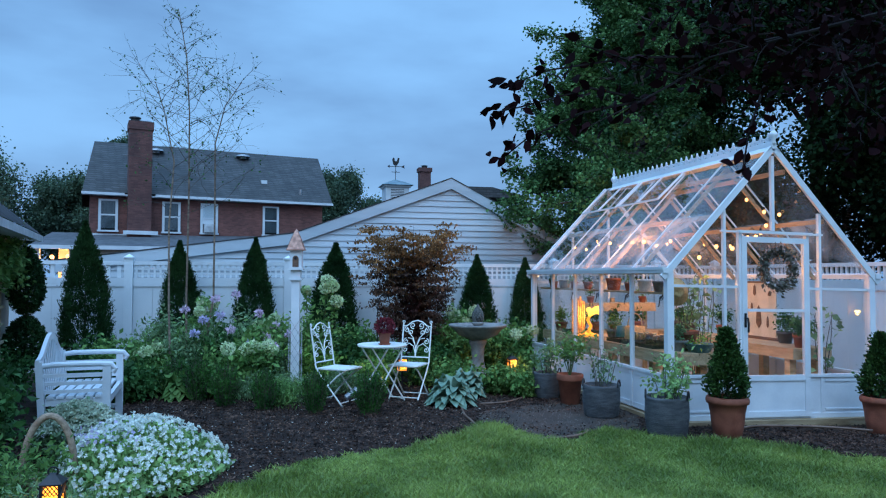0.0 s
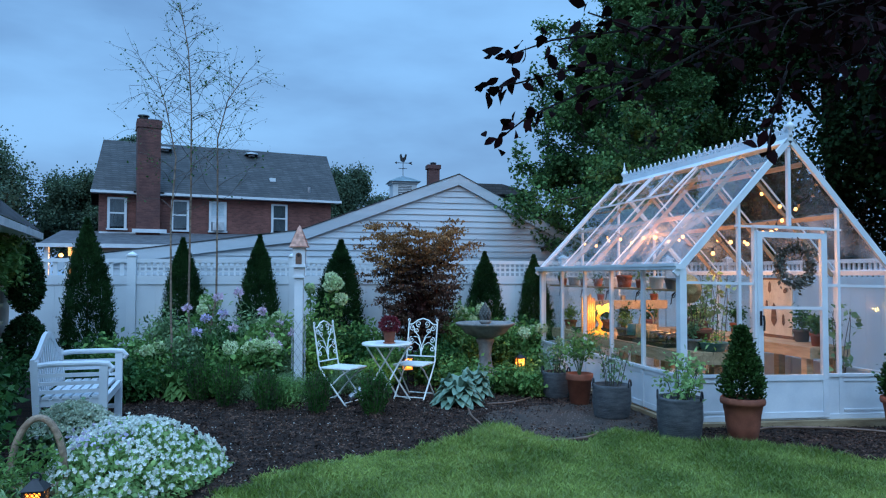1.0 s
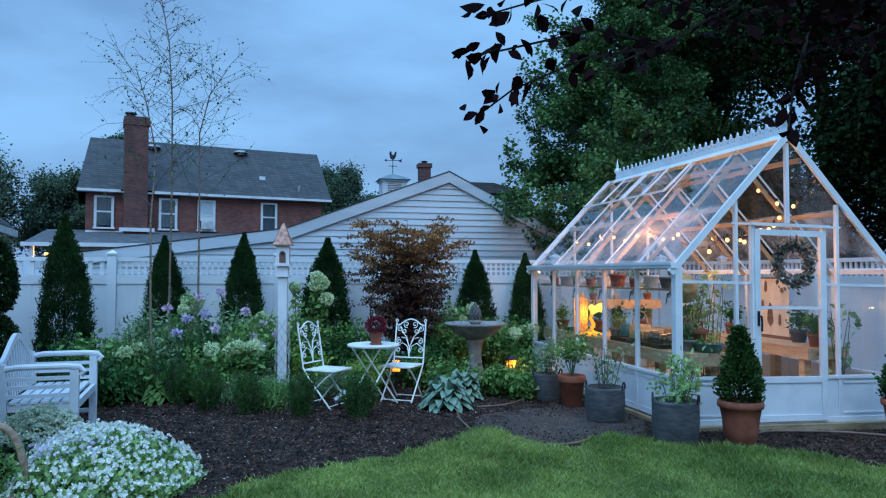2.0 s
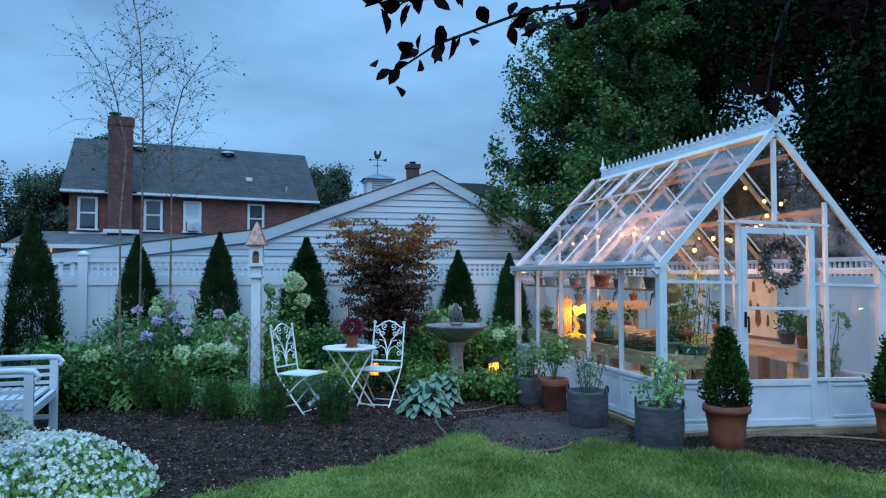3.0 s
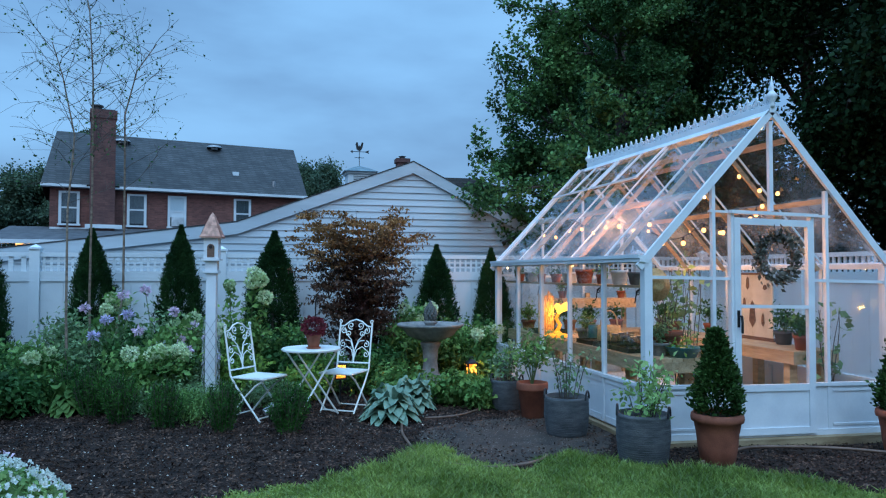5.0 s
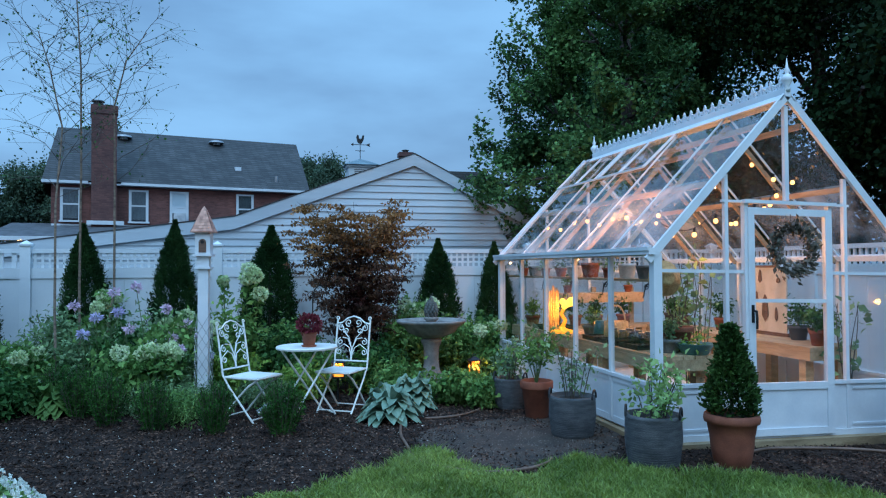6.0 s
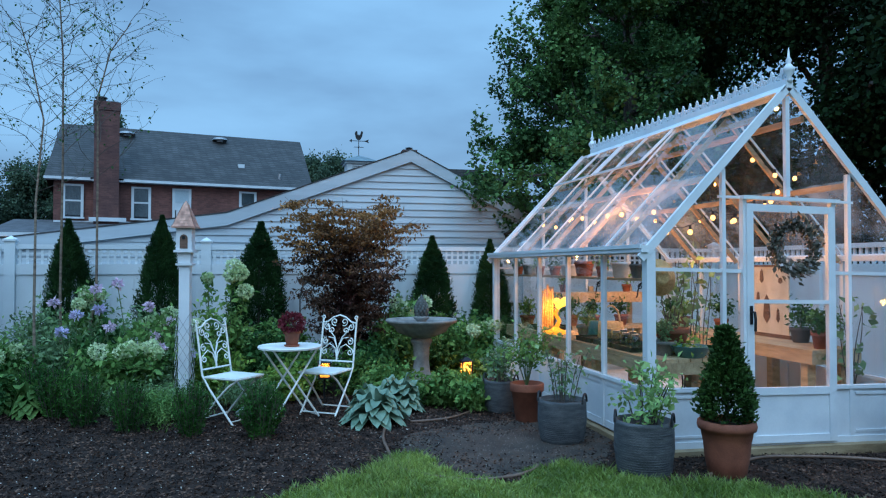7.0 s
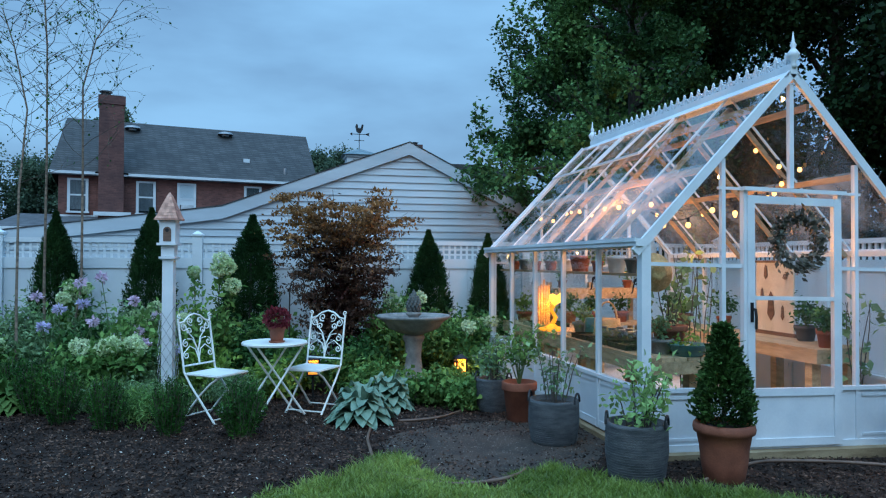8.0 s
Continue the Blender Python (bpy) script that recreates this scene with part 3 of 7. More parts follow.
# ---- neighbour's house ----
def sash_window(t, u, z0, w, h, curtain, ac=False):
    win = part("window", box(u, u + w, -0.05, 0.04, z0, z0 + h), M_DARK, t)
    fr = 0.085
    bm = box(u - 0.03, u + fr, -0.09, -0.051, z0, z0 + h)
    box(u + w - fr, u + w + 0.03, -0.09, -0.051, z0, z0 + h, bm)
    box(u + fr, u + w - fr, -0.09, -0.051, z0 + h - fr, z0 + h, bm)
    part("window_frame", bm, M_TRIM, win)
    part("window_sill", box(u - 0.07, u + w + 0.07, -0.14, -0.051, z0 - 0.08, z0), M_TRIM, win)
    part("meeting_rail", box(u + fr, u + w - fr, -0.075, -0.053, z0 + h * 0.47, z0 + h * 0.52), M_TRIM, win)
    part("curtain", box(u + fr, u + w - fr, -0.0535, -0.0505, z0 + (0.06 * h if not ac else 0.3 * h), z0 + h - fr), curtain, win)
    part("pane", box(u + fr, u + w - fr, -0.066, -0.06, z0 + (h * 0.52 if ac else 0), z0 + h - fr), M_GLASS if ac else M_PANE, win)
    if ac:
        bm = box(u + 0.13, u + w - 0.13, -0.35, -0.095, z0 + 0.02, z0 + 0.42)
        for i in range(6):
            box(u + 0.18, u + w - 0.18, -0.362, -0.352, z0 + 0.08 + i * 0.045, z0 + 0.1 + i * 0.045, bm)
        part("air_conditioner", bm, M_LOUVRE, win)


def house():
    t = thing("house", (-12.47, 29.0, 0), "two-storey red brick house with a grey shingle roof", "house", turn=13.06)
    D, e, rz = 8.4, 5.25, 8.5
    wall = prism([(0.35, 0), (11.5, 0), (11.5, e), (0.35, e)], 0.35, D)
    part("wall", wall, M_BRICK, t)
    for x0 in (0.35, 11.5):
        bm = bmesh.new()
        bm.faces.new([bm.verts.new(p) for p in ((x0, 0.4, e), (x0, D, e), (x0, D / 2 + 0.2, rz - 0.2))])
        part("gable", bm, M_BRICK, t)
    bm = bmesh.new()
    ri = (0.52, 12.45)
    f = [bm.verts.new(p) for p in ((0, 0, e + 0.17), (11.94, 0, e + 0.17), (ri[1], D / 2 + 0.2, rz), (ri[0], D / 2 + 0.2, rz))]
    g = [bm.verts.new(p) for p in ((0, D + 0.4, e + 0.17), (11.94, D + 0.4, e + 0.17))]
    bm.faces.new(f)
    bm.faces.new((f[3], f[2], g[1], g[0]))
    bm.faces.new((f[0], f[3], g[0]))
    bm.faces.new((f[1], g[1], f[2]))
    part("roof", bm, M_SHINGLE, t)
    part("gutter", box(-0.02, 1.8, -0.1, 0.02, e + 0.03, e + 0.15), M_TRIM, t)
    part("gutter", box(3.15, 11.96, -0.1, 0.02, e + 0.03, e + 0.15), M_TRIM, t)
    part("soffit", box(0.0, 11.94, 0.021, 0.36, e + 0.02, e + 0.1), M_TRIM, t)
    part("string_course", box(0.36, 11.49, 0.335, 0.349, 3.35, 3.5), M_TRIM, t)
    for u, curtain, ac in ((0.66, M_CURTAIN, False), (3.45, M_CURTAIN, False), (5.22, M_TRIM, True), (8.28, M_CURTAIN, False)):
        before = set(t.children)
        sash_window(t, u + 0.07, 3.66, 0.78, 1.46, curtain, ac)
        for o in set(t.children) - before:
            o.location.y = 0.345
    chim = part("chimney", box(1.93, 2.95, -0.35, 0.8, 0, 8.45), M_CHIM, t, "tall red brick chimney")
    part("chimney_cap", box(1.89, 3.0, -0.39, 0.84, 8.42, 8.8), M_CHIM, chim)
    part("flashing", box(1.75, 3.25, -0.5, -0.36, 3.45, 3.62), M_TRIM, chim)
    part("flue", lathe([(0.24, 0), (0.24, 0.12), (0.2, 0.13), (0.2, 0.2), (0.28, 0.22), (0.25, 0.28)], 12, at=(2.2, 0.2, 8.8)), M_BLACK, chim)
    part("flue", lathe([(0.2, 0), (0.2, 0.06), (0.3, 0.08), (0.24, 0.14)], 12, at=(2.7, 0.2, 8.8)), M_METAL, chim)
    slope = math.atan2(rz - e - 0.17, D / 2 + 0.2)
    for u, f in ((3.45, 0.82), (7.95, 0.84)):
        part("roof_vent", lathe([(0.18, 0), (0.18, 0.1), (0.4, 0.1), (0.34, 0.2), (0.1, 0.25)], 14, at=(u, f * 4.4, e + 0.2 + f * (rz - e - 0.17))), M_METAL, t)
    part("roof_box", box(8.5, 8.8, 1.45, 1.75, 6.3, 6.62), M_TRIM, t)
    part("vent_pipe", tube([(10.4, 0.7, 5.7), (10.4, 0.7, 6.15)], 0.09, seg=8), M_METAL, t)
    # low rear addition with lit porch
    p = thing("porch", (-13.3, 25.6, 0), "low rear porch with a shallow roof and warm lights", "porch", turn=6)
    bm = bmesh.new()
    vs = [bm.verts.new(q) for q in ((-0.2, -0.6, 2.68), (10.6, -0.6, 2.68), (10.6, 4.6, 3.5), (-0.2, 4.6, 3.5), (-0.2, -0.6, 2.74), (10.6, -0.6, 2.74), (10.6, 4.6, 3.56), (-0.2, 4.6, 3.56))]
    for f in ((0, 3, 2, 1), (4, 5, 6, 7), (0, 1, 5, 4), (1, 2, 6, 5), (2, 3, 7, 6), (3, 0, 4, 7)):
        bm.faces.new([vs[i] for i in f])
    part("roof", bm, M_ROOFDARK, p)
    part("fascia", box(-0.25, 10.6, -0.68, -0.61, 2.60, 2.76), M_TRIM, p)
    part("back_wall", box(0.4, 10.5, 2.6, 2.75, 0, 3.1), M_STUCCO, p)
    part("side_wall", box(1.45, 10.5, -0.4, -0.2, 0, 2.66), M_STUCCO, p)
    for x in (0.1, 1.32):
        part("post", box(x - 0.08, x + 0.08, -0.5, -0.34, 0, 2.66), M_TRIM, p)
    for x, z in ((0.45, 2.3), (0.75, 1.95), (1.05, 2.34)):
        part("lamp_bulb", ball((x, 0.6, z), 0.09), M_BULB, p)
    pl = bpy.data.lights.new("porch_light", "POINT")
    pl.energy, pl.color, pl.shadow_soft_size = 650, (1, 0.45, 0.15), 0.1
    new("porch_light", pl).location = (-12.5, 26.7, 2.0)


house()
far_chimney = thing("brick_chimney", (3.5, 28.5, 0), "red brick chimney of a house further off", "chimney")
part("stack", box(-0.28, 0.28, -0.25, 0.25, 0, 6.8), M_CHIM, far_chimney)
part("cap", box(-0.34, 0.34, -0.31, 0.31, 6.8, 7.0), M_CHIM, far_chimney)
part("flue", lathe([(0.14, 0), (0.14, 0.1), (0.2, 0.12), (0.05, 0.16)], 10, at=(0, 0, 7.0)), M_BLACK, far_chimney)
part("roof", prism([(-1.0, 5.4), (5.0, 5.4), (3.0, 5.9), (0, 5.9)], -2, 4), M_SHINGLE, far_chimney)


# ---- garden shed beside the bench ----
def shed():
    t = thing("shed", (-6.98, 3.6, 0), "beige garden building with dark shingles and white eaves", "shed", turn=10)
    part("wall", box(-3.2, -0.32, -5.2, -0.1, 0, 2.2), M_STUCCO, t)
    bm = bmesh.new()
    vs = [bm.verts.new(q) for q in ((0, -5.6, 2.07), (0, 0.1, 2.07), (-2.0, 0.1, 3.75), (-2.0, -5.6, 3.75))]
    bm.faces.new(vs)
    bmesh.ops.solidify(bm, geom=bm.faces[:], thickness=0.05)
    part("roof", bm, M_ROOFDARK, t)
    part("fascia", box(-0.03, 0.02, -5.6, 0.1, 1.97, 2.05), M_LOUVRE, t)
    part("soffit", box(-0.35, -0.031, -5.5, 0.05, 1.985, 2.01), M_TRIM, t)
    for i in range(7):
        part("trellis_slat", box(-0.30, -0.27, -2.6 + i * 0.25, -2.57 + i * 0.25, 0.2, 1.9), M_TRELLIS, t)
    for i in range(8):
        part("trellis_slat", box(-0.265, -0.245, -2.65, -1.0, 0.35 + i * 0.2, 0.38 + i * 0.2), M_TRELLIS, t)


shed()


# ---- greenhouse ----
GW, GL, GE, GR = 2.53, 3.92, 1.595, 2.95


def greenhouse():
    t = thing("greenhouse", (0, 0, 0), "white Victorian glass greenhouse with ridge cresting, lit inside", "greenhouse")
    n = 5
    bay = GL / n
    SILL, BOT = 0.483, 0.06
    mid = GW / 2
    rise = (GR - GE) / mid

    def bar(name, p, q, w, d, up=(0, 0, 1), m=M_WHITE, parent=t):
        return part(name, beam(p, q, w, d, up=up), m, parent)

    # timber base
    for a, b in (((-0.03, -0.06, -0.005), (GW + 0.03, -0.06, -0.005)), ((-0.03, GL + 0.06, -0.005), (GW + 0.03, GL + 0.06, -0.005))):
        bar("base_beam", a, b, 0.1, 0.09, m=M_SILL)
    for x in (-0.03, GW + 0.03):
        bar("base_beam", (x, -0.005, -0.005), (x, GL + 0.005, -0.005), 0.08, 0.09, m=M_SILL)
    # posts and knee walls on the long sides
    for x, s in ((0, -1), (GW, 1)):
        for i in range(n + 1):
            y = i * bay
            w = 0.075 if i in (0, n) else 0.04
            bar("post", (x, y, BOT), (x, y, GE), w, w, up=(0, 1, 0))
        for i in range(n):
            ya, yb = i * bay + 0.04, (i + 1) * bay - 0.04
            part("knee_panel", box(x - 0.008, x + 0.008, ya - 0.015, yb + 0.015, BOT, SILL), M_WHITE, t)
            part("panel_moulding", box(x - 0.016, x + 0.016, ya, yb, BOT, BOT + 0.06), M_WHITE, t)
            part("panel_moulding", box(x - 0.016, x + 0.016, ya, yb, SILL - 0.05, SILL), M_WHITE, t)
            pane = part("glass_pane", box(x - 0.002, x + 0.002, ya - 0.015, yb + 0.015, SILL + 0.03, GE - 0.02), M_GLASS, t)
            pane.visible_shadow = False
        bar("sill", (x, 0, SILL + 0.015), (x, GL, SILL + 0.015), 0.06, 0.03)
        bar("eave_rail", (x, -0.02, GE), (x, GL + 0.02, GE), 0.07, 0.05)
        g = bar("gutter", (x + s * 0.065, -0.06, GE + 0.01), (x + s * 0.065, GL + 0.06, GE + 0.01), 0.06, 0.055)
        bar("gutter_lip", (x + s * 0.1, -0.06, GE + 0.03), (x + s * 0.1, GL + 0.06, GE + 0.03), 0.012, 0.03, parent=g)
    # gable ends

    def gable(y, s, front):
        def rz(x):
            return GE + (x if x < mid else GW - x) * rise
        posts = (0.66, 1.86) if front else (0.66, 1.28, 1.90)
        for x in posts:
            bar("gable_post", (x, y, BOT), (x, y, rz(x) - 0.03), 0.032, 0.04, up=(0, 1, 0))
        if front:
            bar("king_post", (mid, y, 2.07), (mid, y, GR - 0.06), 0.036, 0.04, up=(0, 1, 0))
            bar("door_header", (0.62, y - 0.004, 2.045), (1.90, y - 0.004, 2.045), 0.03, 0.02)
        bar("gable_sill", (0.04, y, SILL + 0.015), (0.84 if front else GW - 0.04, y, SILL + 0.015), 0.055, 0.03)
        if front:
            bar("gable_sill", (1.69, y, SILL + 0.015), (GW - 0.04, y, SILL + 0.015), 0.055, 0.03)
        bar("bottom_rail", (0.04, y, BOT + 0.0), (GW - 0.04, y, BOT + 0.0), 0.05, 0.06)
        spans = ((0.03, 0.645), (0.675, 0.83), (1.70, 1.845), (1.875, GW - 0.03)) if front else ((0.03, 0.645), (0.675, 1.265), (1.295, 1.885), (1.915, GW - 0.03))
        for a, b in spans:
            part("knee_panel", box(a, b, y - 0.008, y + 0.008, BOT + 0.03, SILL), M_WHITE, t)
            if b - a > 0.3:
                part("panel_moulding", box(a + 0.03, b - 0.03, y - 0.018, y - 0.008, SILL - 0.05, SILL - 0.03), M_WHITE, t)
                part("panel_moulding", box(a + 0.03, b - 0.03, y - 0.018, y - 0.008, BOT + 0.06, BOT + 0.08), M_WHITE, t)
            bar("glazing_bar", (a, y, 1.448), (b, y, 1.448), 0.03, 0.028)
            part("glass_pane", box(a, b, y - 0.002, y + 0.002, SILL + 0.03, 1.434), M_GLASS, t).visible_shadow = False
            za, zb = rz(a) - 0.05, rz(b) - 0.05
            part("glass_pane", prism([(a, 1.47), (b, 1.47), (b, zb), (a, za)], y - 0.002, y + 0.002), M_GLASS, t).visible_shadow = False
        if front:
            for a, b in ((0.68, mid - 0.023), (mid + 0.023, 1.84)):
                part("glass_pane", prism([(a, 2.06), (b, 2.06), (b, rz(b) - 0.05), (a, rz(a) - 0.05)], y - 0.002, y + 0.002), M_GLASS, t).visible_shadow = False
        for a, b in (((-0.09, GE - 0.09 * rise), (mid, GR)), ((GW + 0.09, GE - 0.09 * rise), (mid, GR))):
            bar("barge_board", (a[0], y + s * 0.03, a[1] + 0.03), (b[0], y + s * 0.03, b[1] + 0.03), 0.03, 0.066)

    gable(0, -1, True)
    gable(GL, 1, False)
    # roof
    ln = math.hypot(mid, GR - GE)
    for side in (-1, 1):
        ex, cx = (0, mid) if side < 0 else (GW, mid)
        for i in range(n + 1):
            y = i * bay
            bar("rafter", (ex, y, GE + 0.03), (cx, y, GR + 0.02), 0.014, 0.018)
        for f in (0.47, 0.86):
            x = ex + (cx - ex) * f
            z = GE + (GR - GE) * f
            bar("purlin", (x, 0.02, z - 0.03), (x, GL - 0.02, z - 0.03), 0.03, 0.05, m=M_WOOD)
        for i in range(n):
            ya, yb = i * bay + 0.009, (i + 1) * bay - 0.009
            for fa, fb, glass in ((0.0, 0.46, M_WETGLASS), (0.462, 1.0, M_ROOFGLASS)):
                bm = bmesh.new()
                qa = (ex + (cx - ex) * fa, GE + 0.035 + (GR - GE - 0.01) * fa)
                qb = (ex + (cx - ex) * fb, GE + 0.035 + (GR - GE - 0.01) * fb)
                vs = [bm.verts.new(q) for q in ((qa[0], ya, qa[1]), (qa[0], yb, qa[1]), (qb[0], yb, qb[1]), (qb[0], ya, qb[1]))]
                bm.faces.new(vs if side < 0 else vs[::-1])
                bmesh.ops.solidify(bm, geom=bm.faces[:], thickness=0.004)
                part("roof_pane", bm, glass, t).visible_shadow = False
        # inner timber rafters
        for i in range(1, n, 1):
            y = i * bay + 0.0
            bar("inner_rafter", (ex + (0.05 if side < 0 else -0.05), y, GE - 0.05 + 0.02), (cx, y, GR - 0.09), 0.024, 0.042, m=M_WOOD)
    # roof vents on the seen slope
    for ya, yb in ((bay * 2.02, bay * 3.4), (bay * 3.5, bay * 4.95)):
        v = bmesh.new()
        fa, fb = 0.64, 0.98

        def on(f, y, up):
            return (mid * f - 0.03 * up, y, GE + (GR - GE) * f + 0.05 + up)
        tilt = 0.05
        for p, q in (((fa, ya, tilt), (fb, ya, 0)), ((fa, yb, tilt), (fb, yb, 0)), ((fa, ya, tilt), (fa, yb, tilt)), ((fb, ya, 0), (fb, yb, 0)), ((fa, (ya + yb) / 2, tilt), (fb, (ya + yb) / 2, 0))):
            beam(on(*p), on(*q), 0.024, 0.022, v)
        vent = part("roof_vent", v, M_WHITE, t)
        bm = bmesh.new()
        bm.faces.new([bm.verts.new(on(*q)) for q in ((fa, ya, tilt), (fa, yb, tilt), (fb, yb, 0), (fb, ya, 0))])
        part("vent_pane", bm, M_ROOFGLASS, vent).visible_shadow = False
    # ridge with cresting and finials
    bar("ridge_cap", (mid, -0.05, GR + 0.05), (mid, GL - 0.24, GR + 0.05), 0.06, 0.07)
    bar("ridge_rail", (mid, -0.05, GR + 0.092), (mid, GL - 0.24, GR + 0.092), 0.03, 0.014)
    for s in (-1, 1):
        a = math.atan(rise)
        c = (mid + s * 0.062 * math.cos(a), GR + 0.062 - 0.062 * math.sin(a))
        bar("ridge_flashing", (c[0], -0.045, c[1]), (c[0], GL - 0.24, c[1]), 0.10, 0.012, up=(s * rise, 0, 1))
    k = 30
    pitch = (GL - 0.24) / k
    tmpl = None
    for i in range(k):
        y = -0.02 + (i + 0.5) * pitch
        if tmpl is None:
            # a spear between two scrolls over a row of crossed bars
            h = pitch / 2
            bm = prism([(-0.012, 0), (0.012, 0), (0.012, 0.05), (0.03, 0.066), (0.026, 0.078), (0.012, 0.076), (0.019, 0.094), (0.0, 0.128),
                        (-0.019, 0.094), (-0.012, 0.076), (-0.026, 0.078), (-0.03, 0.066), (-0.012, 0.05)], -0.008, 0.008)
            bmesh.ops.rotate(bm, verts=bm.verts, matrix=Matrix.Rotation(math.pi / 2, 3, "Z"))
            for s in (-1, 1):
                tube([(0, s * (0.045 + 0.02 * math.cos(q)), 0.042 + 0.02 * math.sin(q)) for q in np.linspace(-2.2, 3.4, 8)], 0.007, 0.007, 4, bm)
                tube([(0, s * 0.01, 0), (0, s * h, 0.062)], 0.007, 0.007, 4, bm)
                tube([(0, s * h, 0.0), (0, s * 0.02, 0.06)], 0.007, 0.007, 4, bm)
            ob = part("cresting_leaf", bm, M_WHITE, t)
            tmpl = ob.data
        else:
            ob = new("cresting_leaf", tmpl)
            ob.parent = t
        ob.location, ob.scale = (mid, y, GR + 0.095), (1, 0.86, 0.86)
    for y in (-0.04, GL - 0.24):
        part("finial", lathe([(0.022, 0), (0.03, 0.02), (0.02, 0.05), (0.045, 0.09), (0.05, 0.115), (0.03, 0.14), (0.016, 0.16), (0.026, 0.185), (0.012, 0.21), (0.003, 0.29)],
                             12, at=(mid, y, GR + 0.06)), M_WHITE, t, smooth=True)
    # door
    d = part("door", beam((0.875, -0.035, 0.065), (0.875, -0.035, 1.995), 0.06, 0.04, up=(0, 1, 0)), M_WHITE, t, "white glazed door with a solid lower panel")
    beam((1.645, -0.035, 0.065), (1.645, -0.035, 1.995), 0.06, 0.04, d_bm := bmesh.new(), up=(0, 1, 0))
    part("stile", d_bm, M_WHITE, d)
    for z, h in ((1.965, 0.06), (1.205, 0.03), (0.48, 0.06), (0.095, 0.06)):
        part("rail", beam((0.905, -0.035, z), (1.615, -0.035, z), 0.036, h), M_WHITE, d)
    part("lower_panel", box(0.905, 1.615, -0.04, -0.028, 0.125, 0.45), M_WHITE, d)
    for a, b in ((0.51, 1.19), (1.22, 1.935)):
        part("pane", box(0.905, 1.615, -0.037, -0.033, a, b), M_GLASS, d).visible_shadow = False
    h = part("handle", box(0.862, 0.888, -0.062, -0.056, 1.02, 1.17), M_BLACK, d, "black lever handle")
    part("lever", tube([(0.875, -0.062, 1.12), (0.875, -0.10, 1.12), (0.878, -0.105, 1.06), (0.88, -0.1, 0.97)], 0.011), M_BLACK, h)
    for x in (0.838, 1.684):
        bar("door_jamb", (x, -0.012, BOT), (x, -0.012, 2.03), 0.035, 0.05, up=(0, 1, 0))
    bar("door_cornice", (0.81, -0.035, 2.045), (1.73, -0.035, 2.045), 0.06, 0.03)
    tagged(part("greenhouse_floor", box(0.05, GW - 0.05, 0.05, GL - 0.05, 0.0, 0.07), M_CONC), "pale paving inside the greenhouse", "floor", kind="structure")
    # the frame has settled a little towards its door side
    done = set()
    for o in t.children_recursive:
        if o.location.length > 0:
            o.location.z -= 0.02 * o.location.x
        elif o.data not in done:
            for v in o.data.vertices:
                v.co.z -= 0.02 * v.co.x
        done.add(o.data)


greenhouse()


# ---- greenhouse furniture ----
def potting_bench(x0, x1, y0, y1, z, label, legs):
    t = thing("potting_bench", (0, 0, 0), label, "bench", "greenhouse benches")
    k = 5
    w = (x1 - x0) / k
    for i in range(k):
        part("slat", box(x0 + i * w + 0.004, x0 + (i + 1) * w - 0.004, y0, y1, z - 0.03, z), M_WOODB, t)
    part("apron", box(x0, x0 + 0.035, y0, y1, z - 0.13, z - 0.031), M_WOODB, t)
    part("apron", box(x1 - 0.035, x1, y0, y1, z - 0.13, z - 0.031), M_WOODB, t)
    part("end_apron", box(x0 + 0.036, x1 - 0.036, y0, y0 + 0.035, z - 0.13, z - 0.031), M_WOODB, t)
    part("end_apron", box(x0 + 0.036, x1 - 0.036, y1 - 0.035, y1, z - 0.13, z - 0.031), M_WOODB, t)
    for y in legs:
        for x in (x0 + 0.085, x1 - 0.085):
            part("leg", box(x - 0.045, x + 0.045, y - 0.045, y + 0.045, 0.07, z - 0.031), M_WOODB, t)


potting_bench(0.10, 0.66, 0.12, GL - 0.12, 0.72, "rough timber potting bench along the glass", (0.3, 1.3, 2.4, 3.6))
potting_bench(1.92, 2.46, 0.5, GL - 0.12, 0.70, "rough timber potting bench with potted plants", (0.65, 1.6, 2.6, 3.6))


def wall_shelf(name, x0, x1, y0, y1, z, label):
    t = thing("shelf", (0, 0, 0), label, "shelf", "greenhouse shelves")
    part("board", box(x0, x1, y0, y1, z - 0.022, z), M_WOODB, t)
    for y in np.arange(y0 + 0.2, y1, 0.78):
        arc = [(x0 + 0.02, y, z - 0.16)] + [(x0 + 0.03 + 0.07 * (1 - math.cos(a)), y, z - 0.16 + 0.135 * math.sin(a)) for a in np.linspace(0.1, 1.5, 6)]
        sp = [(x0 + 0.06 + 0.03 * (1 - k / 14) * math.cos(k * 0.8), y, z - 0.07 + 0.03 * (1 - k / 14) * math.sin(k * 0.8)) for k in range(12)]
        part("bracket", tube(sp, 0.005, seg=5, bm=tube(arc, 0.006, seg=5)), M_BLACK, t)


wall_shelf("shelf", 0.06, 0.26, 0.15, GL - 0.15, 1.37, "slim timber shelf on black scroll brackets")
